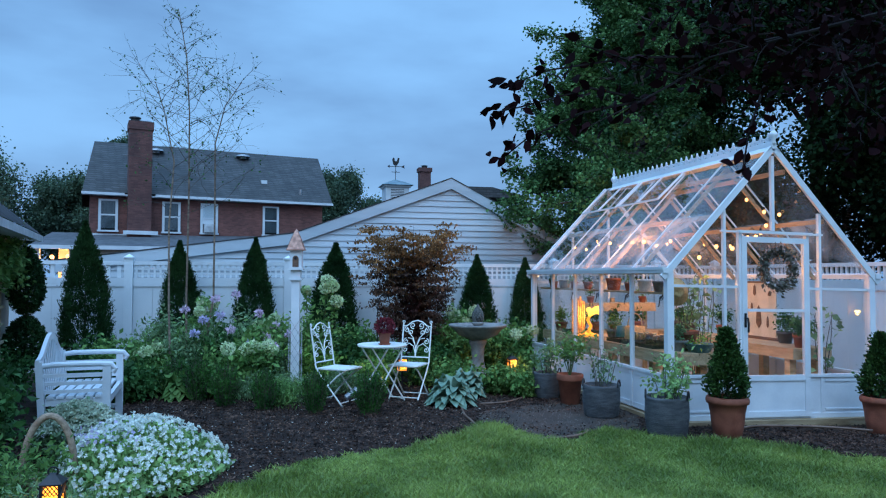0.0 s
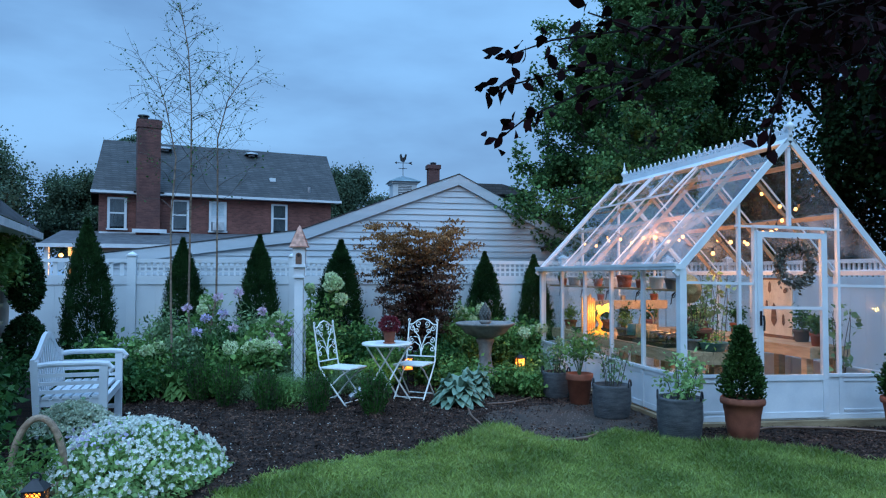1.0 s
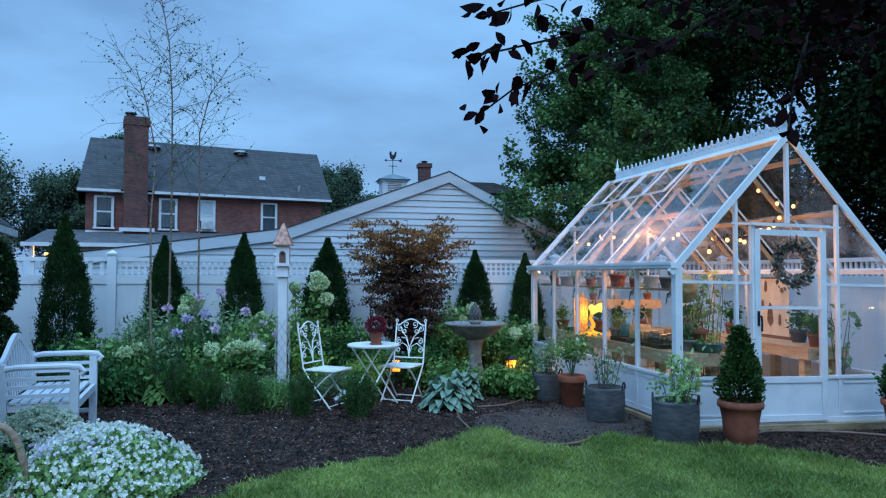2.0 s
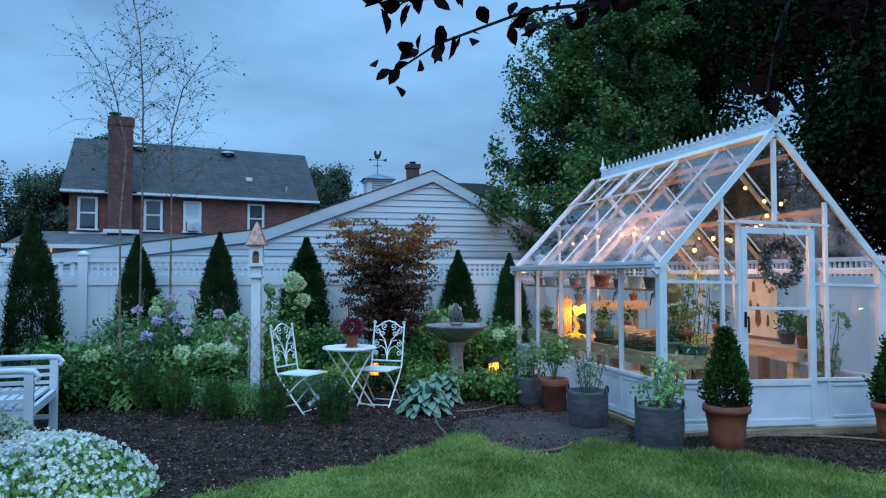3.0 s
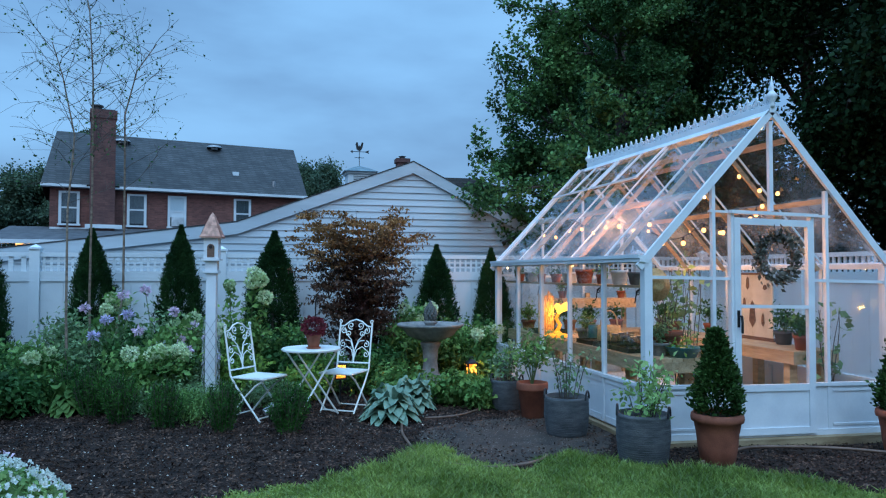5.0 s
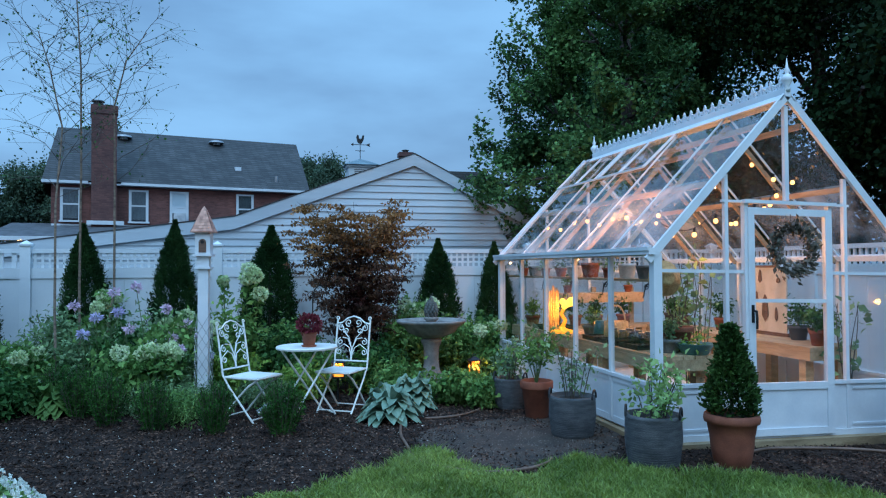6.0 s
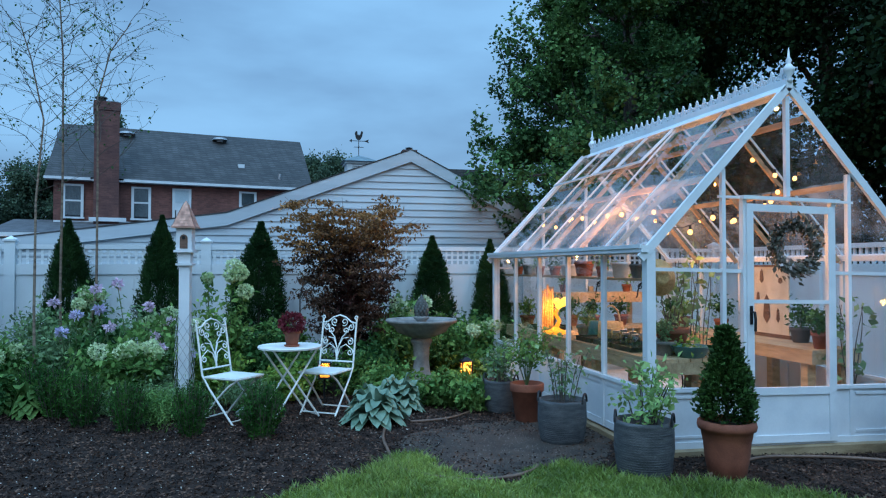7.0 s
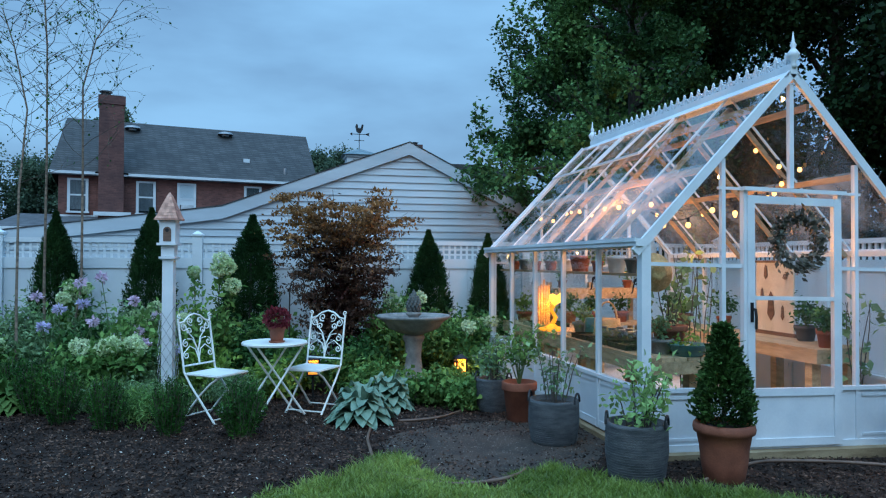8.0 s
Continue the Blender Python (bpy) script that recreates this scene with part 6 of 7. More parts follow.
big_maple()
# L_DEEP crowns carry the shade under the beech in their leaf colour
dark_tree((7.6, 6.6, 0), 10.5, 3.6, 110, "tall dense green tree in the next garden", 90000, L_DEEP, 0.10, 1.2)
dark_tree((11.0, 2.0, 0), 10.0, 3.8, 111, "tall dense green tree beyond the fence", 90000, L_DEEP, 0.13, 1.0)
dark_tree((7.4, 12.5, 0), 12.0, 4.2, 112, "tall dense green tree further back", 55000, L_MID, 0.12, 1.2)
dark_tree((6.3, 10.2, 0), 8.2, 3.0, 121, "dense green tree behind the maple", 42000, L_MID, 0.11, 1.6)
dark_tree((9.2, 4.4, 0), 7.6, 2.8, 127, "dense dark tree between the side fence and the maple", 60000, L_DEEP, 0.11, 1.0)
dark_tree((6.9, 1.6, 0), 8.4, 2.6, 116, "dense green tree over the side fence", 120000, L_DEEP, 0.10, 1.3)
# distance haze on these trees comes from the colour of L_FAR
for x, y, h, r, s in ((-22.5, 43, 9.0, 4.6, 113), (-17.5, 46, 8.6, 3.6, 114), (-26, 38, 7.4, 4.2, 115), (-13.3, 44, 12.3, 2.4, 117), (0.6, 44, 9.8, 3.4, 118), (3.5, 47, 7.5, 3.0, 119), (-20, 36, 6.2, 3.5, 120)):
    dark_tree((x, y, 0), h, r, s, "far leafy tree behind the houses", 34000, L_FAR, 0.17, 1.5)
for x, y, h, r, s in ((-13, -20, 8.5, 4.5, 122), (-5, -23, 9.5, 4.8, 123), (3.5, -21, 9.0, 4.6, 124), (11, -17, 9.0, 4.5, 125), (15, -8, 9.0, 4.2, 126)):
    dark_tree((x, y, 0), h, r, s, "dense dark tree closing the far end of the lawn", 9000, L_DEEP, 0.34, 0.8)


def purple_beech():
    """Standing beside the way, its boughs hang over it."""
    g = np.random.default_rng(131)
    t = thing("beech_tree", (1.6, -5.6, 0), "dark purple-leaved beech with overhanging boughs", "tree")
    part("trunk", tube([(0, 0, 0), (0.03, 0, 1.5), (0, 0.02, 3.5), (0, 0, 6)], 0.2, 0.1, 12), M_BARK, t)
    bm, tips = bmesh.new(), []

    def bough(pts, r, side, depth=1, length=0.4):
        pts = [Vector(p) - Vector((1.6, -5.6, 0)) for p in pts]
        tube(pts, r, r * 0.25, 6, bm)
        for a, b in zip(pts, pts[1:]):
            for f in np.linspace(0.15, 1, side):
                p = a.lerp(b, f)
                d = (b - a).normalized() * 0.7 + Vector(g.normal(size=3)) * 0.5
                d.z -= 0.12
                limb(g, p, d, length * g.uniform(0.6, 1.1), r * 0.22, depth, bm, tips, 0.6, -0.04, 3, 0.6, 4, 0.16)
    bough([(1.6, -5.6, 2.9), (-0.3, -5.1, 2.95), (-1.6, -4.72, 2.55), (-2.45, -4.62, 2.34)], 0.022, 7)
    bough([(1.6, -5.6, 2.7), (-0.4, -4.6, 2.8), (-1.4, -4.4, 2.5), (-1.95, -4.45, 2.3)], 0.022, 7)
    bough([(1.6, -5.6, 3.2), (-0.5, -4.3, 3.1), (-1.5, -4.0, 2.95), (-2.3, -4.1, 2.85)], 0.022, 7)
    bough([(1.6, -5.6, 3.0), (0.3, -4.6, 2.75), (-0.6, -4.1, 2.5), (-1.1, -4.0, 2.38)], 0.022, 7)
    bough([(1.6, -5.6, 2.6), (0.8, -4.7, 2.6), (0.1, -4.2, 2.5)], 0.022, 7)
    bough([(-1.6, -4.72, 2.55), (-2.1, -4.75, 2.42), (-2.7, -4.72, 2.24)], 0.012, 8, 0, 0.22)
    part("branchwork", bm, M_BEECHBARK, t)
    twig = bmesh.new()
    extra = []
    for pts in ([(-2.9, -4.68, 2.10), (-3.15, -4.75, 2.03), (-3.35, -4.80, 1.93), (-3.44, -4.83, 1.86)], [(-2.9, -4.68, 2.10), (-3.1, -4.70, 2.12), (-3.36, -4.76, 2.03), (-3.45, -4.8, 2.0)],
                [(-2.6, -4.6, 2.2), (-2.9, -4.75, 2.18), (-3.2, -4.85, 2.2)],
                [(-2.4, -4.6, 2.2), (-2.55, -4.72, 2.02), (-2.64, -4.8, 1.86)],
                [(-2.75, -4.72, 2.24), (-3.0, -4.78, 2.2), (-3.3, -4.85, 2.12), (-3.46, -4.93, 2.04)], [(-2.7, -4.7, 2.22), (-2.95, -4.75, 2.08), (-3.15, -4.8, 1.98)]):
        P = [Vector(p) - Vector((1.6, -5.6, 0)) for p in pts]
        tube(P, 0.005, 0.002, 4, twig)
        for a, b in zip(P, P[1:]):
            extra += [a.lerp(b, f) for f in (0.2, 0.5, 0.8, 1.0)]
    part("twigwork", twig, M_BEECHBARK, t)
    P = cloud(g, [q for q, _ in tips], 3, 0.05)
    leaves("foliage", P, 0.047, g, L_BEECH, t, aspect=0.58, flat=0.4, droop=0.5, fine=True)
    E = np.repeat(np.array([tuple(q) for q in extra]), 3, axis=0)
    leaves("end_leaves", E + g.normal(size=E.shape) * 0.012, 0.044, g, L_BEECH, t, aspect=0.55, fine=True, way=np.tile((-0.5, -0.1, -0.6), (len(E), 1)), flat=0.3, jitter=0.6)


purple_beech()


def young_birch():
    g = np.random.default_rng(141)
    t = thing("birch_tree", (-5.2, 3.7, 0), "slender multi-stemmed birch with sparse leaves", "tree")
    stems = ([(-0.10, -0.4, 0), (-0.16, -0.25, 1.0), (-0.2, -0.1, 2.2), (-0.16, 0, 3.1), (-0.3, 0, 3.8), (-0.42, 0, 4.2)],
             [(0.05, 0, 0), (0.03, 0, 1.2), (0.04, 0, 2.6), (0.03, 0, 3.8), (-0.02, 0, 4.6), (-0.14, 0, 5.25)],
             [(0.18, 0.15, 0), (0.38, 0.1, 1.2), (0.38, 0.1, 2.4), (0.37, 0.1, 3.4), (0.50, 0.1, 3.95), (0.72, 0.1, 4.3)])
    tips = []
    for s in stems:
        part("stem", tube(s, 0.017, 0.005, 7), M_BIRCH, t)
    bm = bmesh.new()
    for s, count in zip(stems, (24, 38, 25)):
        P = [Vector(p) for p in s]
        for k in range(count):
            f = 0.42 + 0.56 * k / count
            i = min(int(f * (len(P) - 1)), len(P) - 2)
            p = P[i].lerp(P[i + 1], f * (len(P) - 1) - i)
            a = k * 2.6 + g.uniform(-0.5, 0.5)
            ln = float(np.interp(p.z, [1.5, 3.0, 4.0, 5.2], [0.35, 0.75, 0.6, 0.22]))
            limb(g, p, (math.cos(a), math.sin(a) * 0.7, 0.75), ln, 0.0042, 1, bm, tips, 0.6, -0.04, 4, 0.55, 5, 0.16)
    part("branchwork", bm, M_TWIG, t)
    pts = cloud(g, [q for q, _ in tips], 1, 0.02)
    keep = g.uniform(size=len(pts)) < 0.42
    leaves("foliage", pts[keep], 0.036, g, L_DARKBED, t, aspect=0.65, droop=0.8, flat=0.2)


young_birch()


def japanese_maple():
    g = np.random.default_rng(151)
    t = thing("japanese_maple", (-1.91, 4.1, 0), "small red-leaved Japanese maple in layered tiers", "tree")
    part("trunk", tube([(0, 0, 0), (0.04, 0, 0.5), (-0.02, 0, 1.0), (0.03, 0.02, 1.5), (0, 0, 1.95)], 0.05, 0.012, 8), M_BARK, t)
    bm = bmesh.new()
    pts = []
    for k in range(74):
        h = (k / 73) ** 0.75
        z = 0.55 + 1.18 * h
        a = k * 2.4 + g.uniform(-0.5, 0.5)
        reach = float(np.interp(h, [0, 0.35, 0.75, 1], [0.48, 0.72, 0.98, 0.84])) * g.uniform(0.6, 1.08)
        rise = float(np.interp(h, [0, 0.3, 0.65, 1], [0.0, 0.12, 0.48, 0.74])) * g.uniform(0.7, 1.12)
        c, sn = math.cos(a), math.sin(a)
        tube([(0, 0, z), (c * reach * 0.5, sn * reach * 0.5, z + rise * 0.42), (c * reach, sn * reach, z + rise)], 0.008, 0.002, 4, bm)
        # flat sprays along the branch, thinner towards its end
        for q in range(6):
            f = 0.30 + 0.68 * (q + g.uniform(0, 0.8)) / 6
            off = g.normal() * 0.13
            sx, sy, m = g.uniform(0.10, 0.17), g.uniform(0.05, 0.085), 33 + int(20 * h)
            u, v = g.normal(size=m) * sx * 0.6, g.normal(size=m) * sy * 0.7 + off
            cz = z + rise * f ** 1.2 + g.normal() * 0.03
            pts.append(np.stack([c * (f * reach + u) - sn * v, sn * (f * reach + u) + c * v, cz - 0.12 * np.abs(u) + g.normal(size=m) * 0.007], 1))
    part("branchwork", bm, M_TWIG, t)
    pts = np.concatenate(pts)
    # split by height: lit top and shaded base are painted as leaf colours
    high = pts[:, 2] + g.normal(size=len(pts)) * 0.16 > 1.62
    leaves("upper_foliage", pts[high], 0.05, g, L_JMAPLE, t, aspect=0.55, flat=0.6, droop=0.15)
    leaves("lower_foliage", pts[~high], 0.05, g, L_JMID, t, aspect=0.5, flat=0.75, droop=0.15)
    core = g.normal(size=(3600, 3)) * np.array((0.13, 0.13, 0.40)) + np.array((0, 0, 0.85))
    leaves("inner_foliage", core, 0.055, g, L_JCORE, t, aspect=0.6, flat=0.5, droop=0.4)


japanese_maple()


# ---- arborvitae along the fence ----
def arborvitae():
    g = np.random.default_rng(161)
    t = thing("arborvitae", (-5.39, 4.95, 0), "narrow dark green arborvitae against the fence", "evergreen", "arborvitae row")
    t.matrix_basis = pose(-5.39, 4.95, 0) @ Matrix.Diagonal((0.84, 0.84, 1.0, 1))
    part("trunk", tube([(0, 0, 0), (0, 0, 1.8)], 0.03, 0.008), M_BARK, t)
    # upright fans of scale leaves over a bullet-shaped body
    m, per = 1900, 32
    f = g.uniform(0, 1, m) ** 0.85
    a = g.uniform(0, 6.28, m)
    prof = np.interp(f, [0, 0.06, 0.2, 0.45, 0.6, 0.75, 0.87, 0.95, 1.0], [0.26, 0.33, 0.35, 0.31, 0.245, 0.16, 0.08, 0.024, 0.002])
    lobes = 1 + 0.10 * np.sin(6 * a + 13 * f) + 0.07 * np.sin(13 * a - 29 * f)
    q = prof * lobes * g.uniform(0.72, 1.0, m)
    c = np.stack([q * np.cos(a) + 0.02 * np.sin(5 * f), q * np.sin(a), f * 2.04], 1)
    tilt = np.stack([np.cos(a) * 0.5, np.sin(a) * 0.5, np.ones(m)], 1) + g.normal(size=(m, 3)) * 0.18
    side = np.cross(tilt, np.stack([np.cos(a), np.sin(a), np.zeros(m)], 1) + g.normal(size=(m, 3)) * 0.5)
    side /= np.linalg.norm(side, axis=1, keepdims=True)
    u, w = g.uniform(0, 1, (m, per, 1)), g.normal(size=(m, per, 1))
    size = (0.18 + 0.82 * np.minimum(1, prof / 0.2))[:, None, None]
    pts = (c[:, None] + tilt[:, None] * u * 0.11 * size + side[:, None] * w * (0.018 + 0.022 * u) * size).reshape(-1, 3)
    way = (tilt[:, None] + side[:, None] * w * 0.45).reshape(-1, 3)
    leaves("foliage", pts, 0.032, g, L_ARBOR, t, way=way, aspect=0.36, flat=0.1, jitter=0.25)
    return t


first = arborvitae()
for x, y, sw, sz, turn in ((-6.64, 4.55, 1.08, 1.12, 40), (-4.28, 4.92, 1.0, 1.03, 110), (-3.04, 4.95, 1.25, 1.0, 200), (-0.62, 5.0, 1.05, 0.92, 260), (0.28, 5.05, 0.95, 0.9, 310)):
    copy_thing(first, pose(x, y, 0, 0, 0, turn) @ Matrix.Diagonal((sw, sw, sz, 1)))


# ---- low yews along the bed ----
def yew():
    g = np.random.default_rng(171)
    t = thing("yew_bush", (-2.96, 1.30, 0), "small upright yew bush at the edge of the mulch", "bush", "yew bushes")
    bm, pts, ways = bmesh.new(), [], []
    for k in range(110):
        a, q = g.uniform(0, 6.28), math.sqrt(g.uniform(0, 1)) * 0.18
        p0 = Vector((math.cos(a) * q * 0.45, math.sin(a) * q * 0.45, 0))
        h = 0.49 * (1 - 0.42 * (q / 0.18) ** 2) * g.uniform(0.75, 1.08)
        p1 = Vector((math.cos(a) * q * 1.15, math.sin(a) * q * 1.15, h))
        tube([p0, p0.lerp(p1, 0.6), p1], 0.004, 0.002, 4, bm)
        for f in np.linspace(0.08, 1.0, 48):
            pts.append(p0.lerp(p1, f))
            ways.append((p1 - p0).normalized() * 0.7)
    part("stemwork", bm, M_TWIG, t)
    leaves("foliage", pts, 0.04, g, L_YEW, t, way=np.array([tuple(w) for w in ways]), aspect=0.24, flat=0.2, jitter=0.6)
    return t


first = yew()
for x, y, s, turn in ((-3.55, 1.5, 0.98, 50), (-4.10, 1.75, 0.98, 140), (-4.55, 2.1, 1.05, 220), (-4.90, 2.55, 1.1, 300), (-5.2, 2.9, 1.05, 20)):
    copy_thing(first, pose(x, y, 0, 0, 0, turn) @ Matrix.Diagonal((s * 0.86, s * 0.86, s, 1)))


# ---- border plants ----
def shrub(loc, r, h, leaf, n, size, label, name="shrub", category="shrub", aspect=0.55, seed=1, group="border shrubs", squash=1.0):
    g = np.random.default_rng(seed)
    t = thing(name, loc, label, category, group)
    bm, ends = bmesh.new(), []
    for k in range(max(10, int(60 * r))):
        a, q = g.uniform(0, 6.28), math.sqrt(g.uniform(0, 1)) * r
        top = Vector((math.cos(a) * q, math.sin(a) * q, h * (1 - 0.5 * (q / r) ** 2) * g.uniform(0.7, 1.05)))
        p0 = Vector((top.x * 0.3, top.y * 0.3, 0))
        m = p0.lerp(top, 0.55) + Vector((0, 0, 0.05))
        tube([p0, m, top], 0.006, 0.003, 4, bm)
        ends += [p0.lerp(top, 0.4), m, m.lerp(top, 0.5), top, top]
    part("stemwork", bm, M_STEM, t)
    leaves("foliage", cloud(g, ends, max(1, n // len(ends)), min(0.09, r * 0.24)), size, g, leaf, t, aspect=aspect, flat=0.6, droop=0.2)
    return t, ends


def bloom_head(g, at, r, petal, t, name="bloom", n=230, size=0.03):
    a = g.normal(size=(n, 3))
    a /= np.linalg.norm(a, axis=1, keepdims=True)
    leaves(name, np.array(at) + a * r * g.uniform(0.75, 1.0, (n, 1)) * np.array((1, 1, 0.9)), size, g, petal, t, way=a, aspect=0.95, jitter=0.8, flat=0.1)


def hydrangea(loc, r, h, heads, seed, label, tall=False):
    g = np.random.default_rng(seed)
    t, ends = shrub(loc, r, h, L_BED, int(1500 * r / 0.3), 0.075, label, "hydrangea", "hydrangea", 0.6, seed, "hydrangeas")
    for k in range(heads):
        e = ends[int(g.integers(0, len(ends)))]
        z = h * g.uniform(0.72, 1.02)
        bloom_head(g, (e.x * 0.95, e.y * 0.95 - 0.04, z), g.uniform(0.065, 0.10), P_HYD, t)


def cleome(loc, stalks, seed, label):
    g = np.random.default_rng(seed)
    t = thing("spider_flower", loc, label, "flower", "spider flowers")
    bm, lp = bmesh.new(), []
    for x, y, z, mt in stalks:
        tube([(x * 0.3, y * 0.3, 0), (x * 0.6, y * 0.6, z * 0.6), (x, y, z)], 0.006, 0.004, 5, bm)
        lp += [Vector((x * f, y * f, z * f)) for f in (0.35, 0.5, 0.6, 0.7, 0.8, 0.88)]
        n = 70
        a = g.normal(size=(n, 3)) * np.array((1, 1, 0.6))
        a /= np.linalg.norm(a, axis=1, keepdims=True)
        leaves("flower_head", np.array((x, y, z)) + a * 0.03, 0.048, g, P_PINK if mt else P_BLUE, t, way=a, aspect=0.5, flat=0.1)
    part("stemwork", bm, M_STEM, t)
    leaves("foliage", cloud(g, lp, 7, 0.05), 0.08, g, L_BED2, t, aspect=0.3, droop=0.2)


# taller growth at the back of the bed, lower in front
bed = [(-5.9, 3.4, 0.42, 0.72, L_BED, 0.06), (-5.55, 4.2, 0.42, 0.95, L_BED2, 0.05), (-5.0, 4.2, 0.40, 0.9, L_BED, 0.07), (-4.7, 3.6, 0.38, 0.85, L_DARKBED, 0.06),
       (-4.35, 4.1, 0.4, 0.9, L_BED2, 0.055), (-4.15, 3.2, 0.40, 0.80, L_BED, 0.065), (-3.75, 3.9, 0.42, 0.9, L_LIME, 0.06), (-3.35, 3.5, 0.36, 0.85, L_BED, 0.06),
       (-4.6, 2.9, 0.35, 0.62, L_BED, 0.055), (-5.2, 3.6, 0.36, 0.7, L_BED2, 0.05), (-4.0, 2.85, 0.30, 0.45, L_BED2, 0.05), (-3.5, 3.0, 0.32, 0.55, L_LIME, 0.05),
       (-3.0, 3.6, 0.36, 0.7, L_DARKBED, 0.055), (-2.75, 4.2, 0.36, 0.75, L_BED, 0.06), (-2.5, 3.5, 0.32, 0.5, L_BED, 0.05), (-1.75, 3.3, 0.34, 0.5, L_DARKBED, 0.055),
       (-1.6, 2.5, 0.3, 0.36, L_BED, 0.06), (-1.1, 2.3, 0.26, 0.3, L_BED, 0.055), (-0.85, 2.55, 0.2, 0.26, L_LIME, 0.05), (-0.7, 3.95, 0.4, 0.75, L_BED, 0.055),
       (-0.25, 4.5, 0.4, 0.8, L_DARKBED, 0.06), (-1.3, 3.9, 0.4, 0.8, L_BED, 0.06), (-1.15, 4.6, 0.4, 0.95, L_BED2, 0.055), (-1.95, 3.1, 0.3, 0.4, L_BED, 0.05),
       (-2.7, 3.05, 0.25, 0.35, L_LIME, 0.06), (-6.35, 3.9, 0.4, 0.6, L_DARKBED, 0.06), (-5.75, 2.75, 0.32, 0.4, L_DARKBED, 0.06), (-6.25, 2.5, 0.35, 0.45, L_DARKBED, 0.06),
       (-0.35, 3.7, 0.3, 0.45, L_BED, 0.055), (-5.1, 3.2, 0.26, 0.35, L_SILVER, 0.05), (-0.9, 2.0, 0.22, 0.26, L_BED, 0.055)]
names = {L_BED: "leafy green border shrub with fresh foliage", L_BED2: "bluish green border shrub with fine foliage", L_DARKBED: "dark green border shrub low in the bed", L_LIME: "yellow-green leafy border plant", L_SILVER: "pale silvery green border plant"}
for i, (x, y, r, h, lf, s) in enumerate(bed):
    shrub((x, y, 0), r, h, lf, int(6200 * r), s * 1.3, names[lf], seed=200 + i)
# low ferny tuft between the yews
for i, (x, y) in enumerate(((-3.72, 2.35), (-3.88, 2.0), (-4.3, 2.6), (-4.75, 2.9), (-3.1, 2.75))):
    shrub((x, y, 0), 0.27, 0.27, L_BED if i % 2 else L_BED2, 2600, 0.05, "soft ferny green tuft among the yews", "fern_tuft", "perennial", 0.2, 260 + i, "ferny tufts")

g = np.random.default_rng(301)
tall = thing("hydrangea", (-3.36, 3.3, 0), "tall panicle hydrangea with pale lime-green blooms", "hydrangea", "hydrangeas")
lp = []
for pts in ([(0.0, 0, 0), (0.03, 0, 0.7), (0.06, 0, 1.2), (0.10, -0.02, 1.42)], [(0.05, 0, 0), (0.1, 0, 0.6), (0.16, -0.03, 1.0), (0.2, -0.05, 1.2)], [(-0.1, 0, 0), (-0.18, 0, 0.6), (-0.2, 0, 1.1), (-0.2, 0, 1.32)]):
    part("stem", tube(pts, 0.008, 0.005, 6), M_STEM, tall)
    lp += [Vector(p).lerp(Vector(q), f) for p, q in zip(pts, pts[1:]) for f in (0.1, 0.3, 0.5, 0.7, 0.9)]
leaves("foliage", cloud(g, lp, 9, 0.035), 0.085, g, L_BED, tall, aspect=0.5)
for at, q in (((0.08, -0.03, 1.47), 0.085), ((0.15, -0.06, 1.40), 0.08), ((0.05, -0.05, 1.36), 0.075), ((0.20, -0.08, 1.19), 0.085), ((-0.2, -0.02, 1.34), 0.05)):
    bloom_head(g, at, q, P_HYD, tall, n=300)
hydrangea((-4.95, 4.0, 0), 0.22, 1.18, 5, 302, "hydrangea with pale green blooms")
hydrangea((-4.25, 2.85, 0), 0.36, 0.66, 10, 303, "broad hydrangea with pale green blooms")
hydrangea((-3.95, 3.5, 0), 0.32, 0.95, 6, 304, "hydrangea with lime blooms")
hydrangea((-5.6, 3.2, 0), 0.3, 0.62, 5, 305, "hydrangea with fading pale blooms")
hydrangea((-1.1, 4.3, 0), 0.4, 0.98, 6, 306, "hydrangea with creamy blooms near the fence")
hydrangea((-0.2, 4.0, 0), 0.3, 0.7, 4, 307, "hydrangea with creamy blooms beside the greenhouse")
cleome((-4.9, 3.3, 0), [(-0.25, 0.1, 1.08, 1), (0.0, 0.0, 0.95, 0), (0.2, 0.1, 1.0, 0), (0.35, -0.1, 0.82, 1), (-0.1, -0.2, 0.78, 0), (0.12, 0.3, 1.22, 1)], 311, "pink and lilac spider flowers on tall stalks")
cleome((-4.3, 3.3, 0), [(-0.2, 0.0, 1.28, 1), (0.1, 0.1, 1.02, 1), (0.2, -0.2, 0.72, 1), (0.02, -0.3, 0.66, 0), (0.33, 0.1, 0.85, 1)], 312, "pink spider flowers on tall stalks")
cleome((-3.9, 2.9, 0), [(-0.1, 0.0, 0.62, 1), (0.2, -0.1, 0.56, 0), (0.1, 0.2, 0.75, 1)], 313, "pale pink spider flowers low in the bed")


